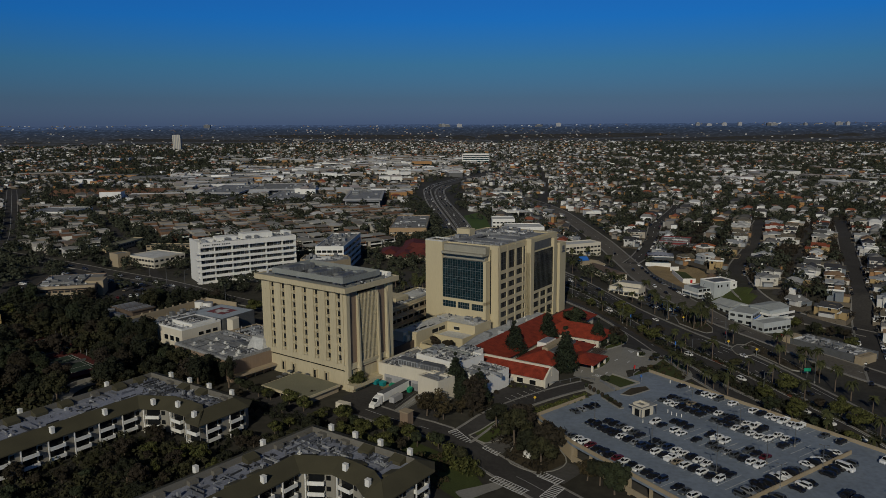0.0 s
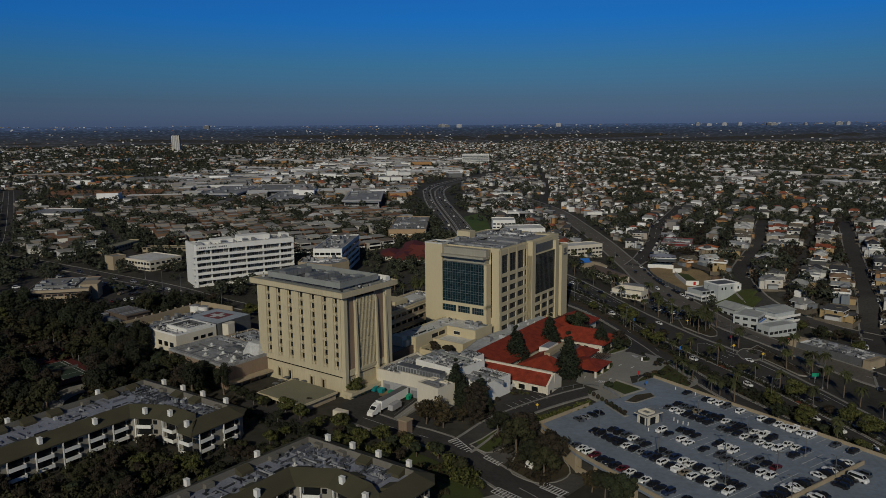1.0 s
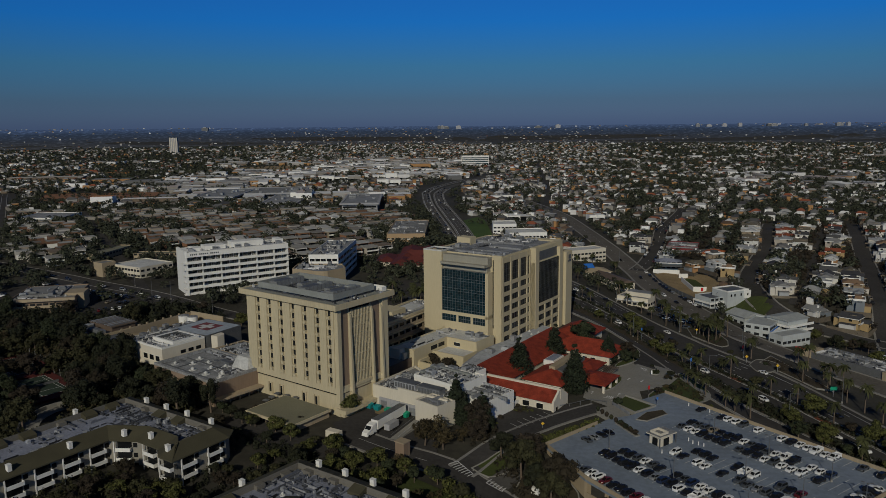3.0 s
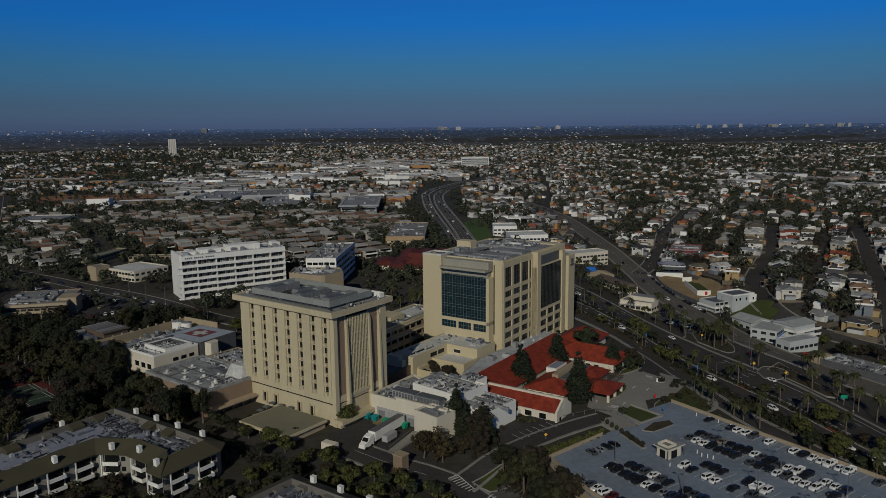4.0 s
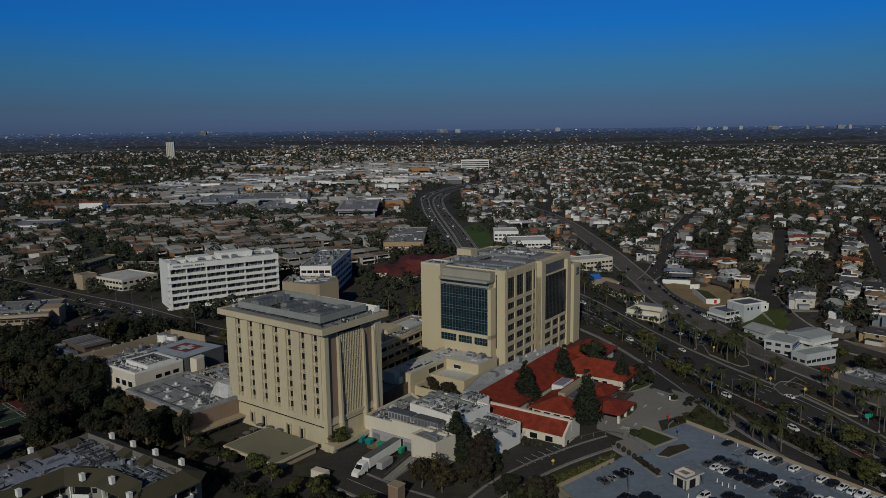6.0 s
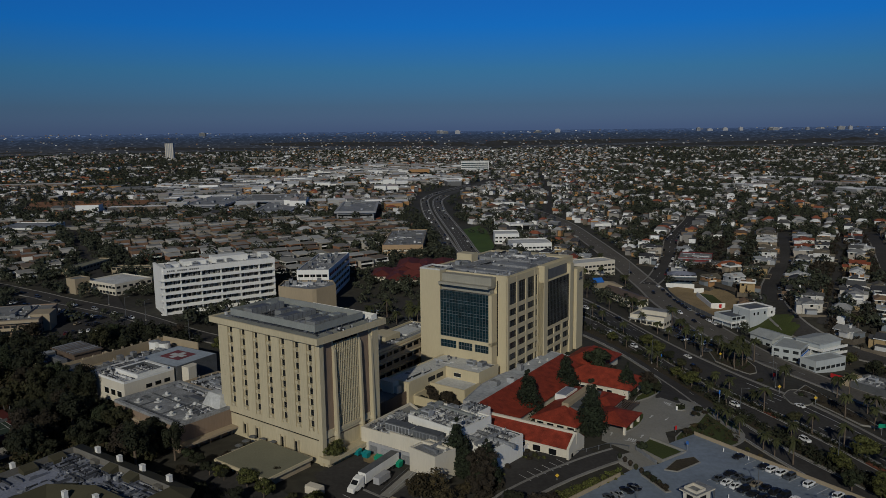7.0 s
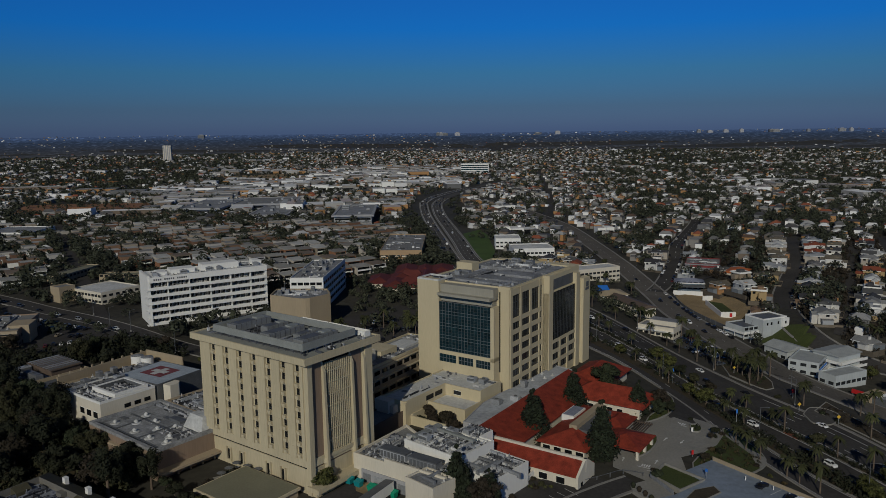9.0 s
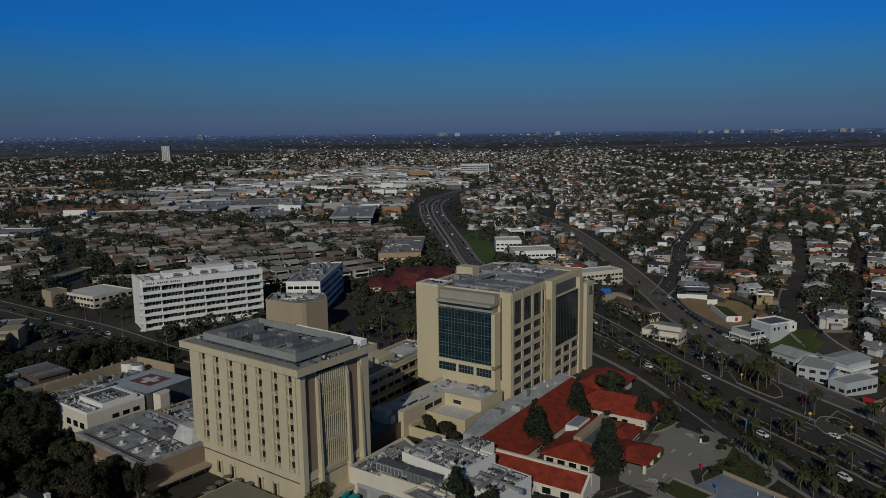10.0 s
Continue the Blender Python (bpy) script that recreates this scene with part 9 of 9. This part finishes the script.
# ---- loading yard ----
def lorry(m):
    t = thing("semi_truck", m, "white tractor with a long white semi-trailer in the yard", "truck")
    tr = part("trailer", Shape().box(-12.6, 3.0, -1.3, 1.3, 1.2, 4.1, 0.03), WHITE, t, "long white box trailer")
    part("trailer_roof", Shape().box(-12.6, 3.0, -1.28, 1.28, 4.1, 4.13), STEEL_D, tr)
    cab = part("cab", lofted([[(3.6, -1.2, 0.6), (8.2, -1.1, 0.6), (8.2, 1.1, 0.6), (3.6, 1.2, 0.6)], [(3.6, -1.25, 1.7), (8.0, -1.0, 1.7), (8.0, 1.0, 1.7), (3.6, 1.25, 1.7)], [(3.6, -1.25, 2.2), (6.6, -1.2, 2.2), (6.6, 1.2, 2.2), (3.6, 1.25, 2.2)], [(3.7, -1.2, 3.7), (5.4, -1.1, 3.4), (5.4, 1.1, 3.4), (3.7, 1.2, 3.7)]]), WHITE, t, "white tractor cab with a long bonnet")
    part("windscreen", Shape().solid([(6.62, -1.0, 2.25), (6.66, -1.0, 2.25), (6.66, 1.0, 2.25), (6.62, 1.0, 2.25)], [(5.75, -0.95, 3.1), (5.8, -0.95, 3.1), (5.8, 0.95, 3.1), (5.75, 0.95, 3.1)]), GLASS, cab)
    part("chassis", Shape().box(-12, 7.8, -0.5, 0.5, 0.75, 1.2), STEEL_D, t)
    me = Shape().rod((0, -0.18, 0), (0, 0.18, 0), 0.5, 12).mesh("wheel", TYRE)
    for x in (-11.4, -10.0, 3.2, 4.6, 7.3):
        for y in (-1.05, 1.05):
            part("wheel", me, None, t, at=pose(x, y, 0.5))
    return t


YARD = 1.3
lorry(pose(-24.0, 245.0, YARD, 0, 0, -120))
t = thing("box_trailer", pose(-20.4, 244.6, YARD, 0, 0, 60), "small white cargo trailer beside the truck", "trailer")
part("box", Shape().box(-2.6, 2.6, -1.0, 1.0, 0.7, 2.6, 0.03), GREY, t)
for x in (-0.7, 0.7):
    part("wheel", Shape().rod((x, -1.15, 0.4), (x, 1.15, 0.4), 0.4, 10), TYRE, t)
part("drawbar", Shape().rod((3, 0, 0.8), (4.4, 0, 0.6), 0.08), STEEL_D, t)


def bin_model(x, y, deg, m, label, w=1.8):
    t = thing("dumpster", pose(x, y, YARD, 0, 0, deg), label, "dumpster", "dumpsters")
    part("tub", Shape().solid([(-w * 0.8, -0.7, 0.15), (w * 0.8, -0.7, 0.15), (w * 0.8, 0.7, 0.15), (-w * 0.8, 0.7, 0.15)], [(-w, -0.9, 1.5), (w, -0.9, 1.5), (w, 0.9, 1.5), (-w, 0.9, 1.5)]), m, t)
    part("lid", Shape().solid([(-w, -0.9, 1.5), (w, -0.9, 1.5), (w, 0.9, 1.5), (-w, 0.9, 1.5)], [(-w, -0.9, 1.6), (w, -0.9, 1.6), (w, 0.9, 1.9), (-w, 0.9, 1.9)]), m, t)
    part("skid", Shape().box(-w * 0.7, w * 0.7, -0.5, 0.5, 0, 0.15), STEEL_D, t)


bin_model(-29.5, 262.5, -34, TEAL, "teal steel dumpster by the dock", 1.3)
bin_model(-26.6, 260.6, -34, TEAL, "teal steel dumpster by the dock", 1.1)
bin_model(-22.2, 257.6, -30, GREEN, "green compactor bin at the dock wall", 1.7)
bin_model(-16.6, 254.4, -34, GREEN, "small green bin at the dock wall", 0.9)
t = thing("tan_kiosk", pose(-15.6, 226.4, ground(-15.6, 226.4), 0, 0, -35), "narrow tan brick enclosure by the drive", "kiosk")
part("wall", Shape().box(-1.6, 1.6, -1.4, 1.4, -1, 4.4), BLOCK, t)
part("cap", Shape().box(-1.8, 1.8, -1.6, 1.6, 4.4, 4.7), TAN, t)
t = thing("dock_ramp", pose(-13, 247.5, YARD, 0, 0, -120), "concrete dock ramp with railings", "ramp")
part("slab", Shape().solid([(-1.4, -1.4, -1), (12, -1.4, -1), (12, 1.4, -1), (-1.4, 1.4, -1)], [(-1.4, -1.4, 1.3), (12, -1.4, 0.1), (12, 1.4, 0.1), (-1.4, 1.4, 1.3)]), PAVE, t)
for y in (-1.3, 1.3):
    part("railing", Shape().rod((-1.2, y, 2.3), (11.8, y, 1.1), 0.05), STEEL, t)
t = thing("roll_off_box", pose(-37.6, 239, ground(-37.6, 239) + 0.2, 0, 0, -30), "cream storage box on a planted island", "container")
part("box", Shape().box(-2.4, 2.4, -1.2, 1.2, 0.2, 2.3, 0.05), STUCCO_W, t)
part("skid", Shape().box(-2.2, 2.2, -1, 1, 0, 0.2), STEEL_D, t)
t = thing("white_skip", pose(17.4, 263.5, ground(17, 263) + 0.3, 0, 0, 55), "white open skip beside the kitchen wing", "container")
part("tub", Shape().rim(rect(-5, 5, -1.6, 1.6), 0.3, 0, 1.8), WHITE, t)
part("floor", Shape().box(-4.7, 4.7, -1.3, 1.3, 0, 0.4), PAVE, t)
t = thing("utility_cabinet", pose(21.7, 212.2, ground(21.7, 212.2), 0, 0, -30), "white utility cabinet on a grassy verge", "cabinet")
part("body", Shape().box(-1.4, 1.4, -0.9, 0.9, -0.6, 2.0, 0.04), WHITE, t)
part("plinth", Shape().box(-1.7, 1.7, -1.2, 1.2, -0.8, 0.2), PAVE, t)
# crossings on the drive
for x, y, deg, n in ((1.5, 220, -50, 8), (11.5, 215, -35, 6), (15, 194.5, -42, 12), (27, 199, -45, 8), (26.5, 191.5, 54, 9)):
    cr = thing("crosswalk", pose(x, y, 0, 0, 0, deg), "white ladder crosswalk painted on the drive", "road marking")
    q = [cr.matrix_basis @ Vector((-n * 0.5 + i * 1.0, 0, 0)) for i in range(n + 1)]
    for i in range(n):
        z = ground(q[i].x, q[i].y) + 0.47
        part("bar", Shape().box(-0.17, 0.17, -1.5, 1.5, 0, 0.02), PAINT, cr, at=pose(-n * 0.5 + i, 0, z))
    za, zb = ground(q[0].x, q[0].y) + 0.475, ground(q[-1].x, q[-1].y) + 0.475
    for y0 in (-1.75, 1.5):
        part("edge_line", Shape().solid([(-n / 2, y0, za), (n / 2 - 0.6, y0, zb), (n / 2 - 0.6, y0 + 0.25, zb), (-n / 2, y0 + 0.25, za)], [(-n / 2, y0, za + 0.02), (n / 2 - 0.6, y0, zb + 0.02), (n / 2 - 0.6, y0 + 0.25, zb + 0.02), (-n / 2, y0 + 0.25, za + 0.02)]), PAINT, cr)
# road furniture
def sign(name, x, y, h, w, m, label, diamond=False):
    t = thing(name, pose(x, y, ground(x, y) + 0.3), label, "sign")
    part("post", Shape().tube(0, 0, -0.3, h, 0.09, None, 6), STEEL, t)
    s = Shape()
    s.m = pose(0, -0.1, h + (w * 0.5 if diamond else 0.4), 0, 45 if diamond else 0, 0)
    part("panel", s.box(-w / 2, w / 2, -0.04, 0.04, -w / 2 if diamond else -0.7, w / 2 if diamond else 0.7), m, t)


sign("warning_sign", 122.6, 330, 2.2, 1.0, YELLOW, "yellow diamond warning sign on a post", True)
sign("warning_sign", 130.8, 318.5, 2.2, 1.0, YELLOW, "yellow diamond warning sign by the turn", True)
sign("warning_sign", 115.1, 373, 2.0, 0.9, YELLOW, "yellow diamond warning sign on the verge", True)
sign("highway_sign", 142.5, 296, 2.6, 2.6, GREEN, "green highway sign beside the boulevard")
sign("stop_sign", 126.5, 344, 2.2, 0.9, RED, "red stop sign at the junction")
sign("banner", 93.5, 312, 5.0, 0.5, BLUE, "blue banner on a lamp post")
sign("banner", 82.5, 348, 5.0, 0.5, BLUE, "blue banner on a lamp post")
sign("entrance_sign", 68.5, 279, 0.8, 0.6, RED, "red and white entrance sign by the plaza")
sign("entrance_sign", 74, 297, 0.8, 0.6, WHITE, "white direction sign by the plaza")
sign("lane_sign", 27, 246, 1.0, 0.8, YELLOW, "small yellow sign on the service lane", True)
for i, p in enumerate(offset(BOULEVARD[:9], 10.5)[1::3]):
    copy_thing(ROAD_POLE, pose(p[0], p[1], ground(*p) + 0.4, 0, 0, 160))
for p in offset(BOULEVARD[:8], -24)[::3]:
    copy_thing(ROAD_POLE, pose(p[0], p[1], ground(*p) + 0.4, 0, 0, -20))
for x, y in ((127, 346.8), (140, 420), (118, 560), (-165, 415), (-152, 408), (-185, 440), (-120, 378)):
    copy_thing(ROAD_POLE, pose(x, y, ground(x, y) + 0.3, 0, 0, 60))


# ---- cars in the streets ----
def kerb_cars(line, off, d, seed, fill, y0, y1):
    r = random.Random(seed)
    p = spline(line, d)
    for i in range(len(p) - 1):
        t = (p[i + 1] - p[i]).normalized()
        q = p[i] + Vector((t.y, -t.x)) * off
        if y0 < q.y < y1 and r.random() < fill:
            a, b = ground(q.x - t.x, q.y - t.y), ground(q.x + t.x, q.y + t.y)
            copy_thing(CARS[r.choice(MIX)], pose(q.x, q.y, (a + b) / 2 + 0.27, 0, -math.degrees(math.atan2(b - a, 2)), math.degrees(math.atan2(t.y, t.x)) + (0 if off > 0 else 180)))


kerb_cars(GREY_STREET[5:10], 6.0, 5.6, 1, 0.85, 425, 540)
kerb_cars(GREY_STREET[4:12], -1.8, 33, 27, 0.6, 380, 620)
kerb_cars(HILL_STREET[3:9], 4.4, 8, 2, 0.5, 300, 600)
kerb_cars([(137, 558), (160, 617), (182, 681), (228, 788)], 4.2, 7, 21, 0.6, 560, 720)
kerb_cars([(137, 558), (160, 617), (182, 681), (228, 788)], -4.2, 8, 26, 0.5, 560, 720)
kerb_cars([(172, 292), (190, 335), (219, 400), (262, 495)], 4.8, 7, 3, 0.6, 290, 520)
kerb_cars([(172, 292), (190, 335), (219, 400), (262, 495)], -4.8, 9, 4, 0.5, 290, 460)
kerb_cars(BOULEVARD[:9], 3.6, 26, 5, 0.35, 200, 500)
kerb_cars(BOULEVARD[:9], -3.2, 31, 6, 0.35, 200, 500)
kerb_cars(FAR_EAST, 3.4, 26, 22, 0.7, 580, 1150)
kerb_cars(FAR_EAST, -1.0, 34, 23, 0.6, 580, 1150)
kerb_cars(FAR_WEST, 2.2, 24, 24, 0.7, 580, 1150)
kerb_cars(FAR_WEST, -2.2, 37, 25, 0.6, 580, 1150)
kerb_cars(offset(BOULEVARD[:7], -16.5), -1.8, 30, 7, 0.4, 200, 460)
kerb_cars([(-247, 471), (-216, 451), (-172, 424), (-137, 398), (-113, 384)], 3.0, 13, 8, 0.5, 300, 500)
for i in range(3):
    r = random.Random(30 + i)
    for j in range(14):
        x, y = 103.5 + j * 0.75 + i * 4.6, 424 - j * 3.1 + i * 2.2
        if r.random() < 0.75 and not taken(x, y, 1.5) and not on_road(x, y, 1.0):
            copy_thing(CARS[r.choice(MIX)], pose(x, y, ground(x, y) + 0.32, 0, 0, 12))
for (x0, y0), (x1, y1), n, deg in (((-242, 446), (-172, 410), 22, 60), ((-236, 436), (-176, 405), 16, 60), ((-188, 380), (-163, 394), 9, 115), ((-250, 420), (-238, 384), 10, 10), ((-186, 402), (-166, 398), 6, 80), ((-64, 388), (-20, 390), 16, 95), ((-58, 402), (-18, 404), 15, 95), ((-54, 418), (-18, 420), 14, 95), ((-50, 432), (-20, 434), 10, 95)):
    r = random.Random(int(60 - x0))
    for i in range(n):
        x, y = x0 + (x1 - x0) * i / n, y0 + (y1 - y0) * i / n
        if r.random() < 0.72 and not taken(x, y, 1.5):
            copy_thing(CARS[r.choice(MIX)], pose(x, y, ground(x, y) + 0.36, 0, 0, deg + r.uniform(-4, 4)))
# tennis court and retaining wall in the wood
COURT_RED = mat("red_court", (0.085, 0.018, 0.016), 0.9, 0.2, 0.2, 1.5)
COURT_GREEN = mat("green_court", (0.026, 0.042, 0.03), 0.9, 0.2, 0.2, 1.5)


def tennis_court(m, label):
    """A red surround with a green playing field, white lines, a net and a fence on posts."""
    x, y, _ = m.translation
    m = m.copy()
    m.translation.z = ground(x, y) + 0.9
    t = thing("tennis_court", m, label, "court")
    part("surround", Shape().box(-9, 9, -17, 17, -3, 0), COURT_RED, t)
    part("playing_field", Shape().box(-5.5, 5.5, -11.9, 11.9, 0, 0.02), COURT_GREEN, t)
    s = Shape()
    for a in (-5.5, -4.1, 4.1, 5.5):
        s.box(a - 0.06, a + 0.06, -11.9, 11.9, 0.02, 0.04)
    for b in (-11.9, -6.4, 6.4, 11.9):
        s.box(-5.5, 5.5, b - 0.06, b + 0.06, 0.04, 0.05)
    part("court_lines", s, PAINT, t)
    part("net", Shape().box(-6.2, 6.2, -0.04, 0.04, 0.04, 1.0), STEEL_D, t)
    for i in range(7):
        for a in (-9, 9):
            part("fence_post", Shape().tube(a, -17 + i * 5.66, 0, 3.0, 0.06, None, 5), STEEL, t)
    return t


tennis_court(pose(-175, 305.5, 0, 0, 0, 50), "red and green tennis court among dark trees")
tennis_court(pose(-153, 283.5, 0, 0, 0, 50), "red and green tennis court beside a path")
t = thing("retaining_wall", pose(0, 0, 0), "pale curved retaining wall beside a path", "wall")
w = spline([(-137, 240), (-141, 252), (-139.5, 262), (-135, 267), (-131, 272)], 3)
part("wall", ribbon(Shape(), w, -0.3, 0.3, 1.6, 2.6), PAVE, t)
part("path", ribbon(Shape(), w, 0.3, 5.5, 0.3, 0), PAVE, t)

# bay lines of the court, arrows on the plaza and low walls
for i in range(6):
    q = Vector((18.5 + i * 2.3, 247.5 + i * 1.9))
    part("bay_line", Shape().box(-0.06, 0.06, -2.4, 2.4, 0, 0.01), PAINT, thing("bay_marking", pose(q.x, q.y, ground(q.x, q.y) + 0.36, 0, 0, 38), "white painted bay line in the court", "road marking", "bay markings"))
for x, y, deg in ((64, 291, -38), (68.5, 289, 142), (48, 277, -20), (57, 275, -30)):
    a = thing("lane_arrow", pose(x, y, ground(x, y) + 0.33, 0, 0, deg), "worn white arrow painted on the plaza", "road marking", "plaza arrows")
    part("stem", Shape().box(-0.15, 0.15, -1.4, 0.4, 0, 0.01), PAINT, a)
    part("head", Shape().prism([(-0.5, 0.4), (0.5, 0.4), (0, 1.5)], 0, 0.01), PAINT, a)
for x, y, w, h, deg in ((72.8, 304, 3.0, 1.6, -38), (53.5, 272.5, 2.6, 1.5, -30)):
    a = thing("painted_legend", pose(x, y, ground(x, y) + 0.33, 0, 0, deg), "worn white lane legend painted on the plaza", "road marking", "lane legends")
    part("stop_line", Shape().box(-w * 0.8, w * 0.8, -h, -h + 0.3, 0, 0.01), PAINT, a)
    for k in range(4):
        part("legend_bar", Shape().box(-w / 2 + k * w / 4, -w / 2 + k * w / 4 + w * 0.16, -h / 2, h / 2, 0, 0.01), PAINT, a)
a = thing("hatched_area", pose(56.5, 269.5, ground(56.5, 269.5) + 0.33, 0, 0, -35), "white hatched triangle painted on the plaza", "road marking")
for k in range(5):
    part("stripe", Shape().box(-0.4 - 0.65 * k, 0.4 + 0.65 * k, 3.2 - 1.3 * k, 3.4 - 1.3 * k, 0, 0.01), PAINT, a)
t = thing("garden_wall", pose(0, 0, 0), "low pale wall round the entrance garden", "wall")
gw = [(53, 265), (58.2, 256), (66.5, 262), (58.5, 272)]
for j in range(4):
    ln = [Vector(gw[j]), Vector(gw[(j + 1) % 4])]
    part("wall", ribbon(Shape(), ln, -0.2, 0.2, 1.5, 2.0), PAVE, t)
t = thing("court_fence", pose(0, 0, 0), "dark low rail fence beside the service lane", "fence")
ln = spline([(34, 262), (40, 265), (46, 268), (51, 266)], 2)
part("rail", ribbon(Shape(), ln, -0.06, 0.06, 1.3, 0.12), STEEL_D, t)
for q in ln[::2]:
    part("post", Shape().box(q.x - 0.12, q.x + 0.12, q.y - 0.12, q.y + 0.12, ground(q.x, q.y), ground(q.x, q.y) + 1.4), STEEL_D, t)

# patio tables before the tower
pt2 = thing("patio_table", pose(0, 0, -500), "dark patio table under a closed-weave parasol", "table", "patio tables")
part("parasol", Shape().tube(0, 0, 2.1, 2.6, 1.3, 0.08, 8), STEEL_D, pt2)
part("pole", Shape().tube(0, 0, 0, 2.2, 0.05, None, 6), STEEL, pt2)
part("tabletop", Shape().tube(0, 0, 0.7, 0.76, 0.6, None, 10), STEEL, pt2)
MODELS.append(pt2)
for i in range(9):
    x, y = -65 + (i % 3) * 3.6 + (i // 3) * 1.2, 264.6 - (i % 3) * 2.0 + (i // 3) * 3.2
    copy_thing(pt2, pose(x, y, ground(x, y) + 0.37))


for m in MODELS:
    for o in (*m.children_recursive, m):
        bpy.data.objects.remove(o)
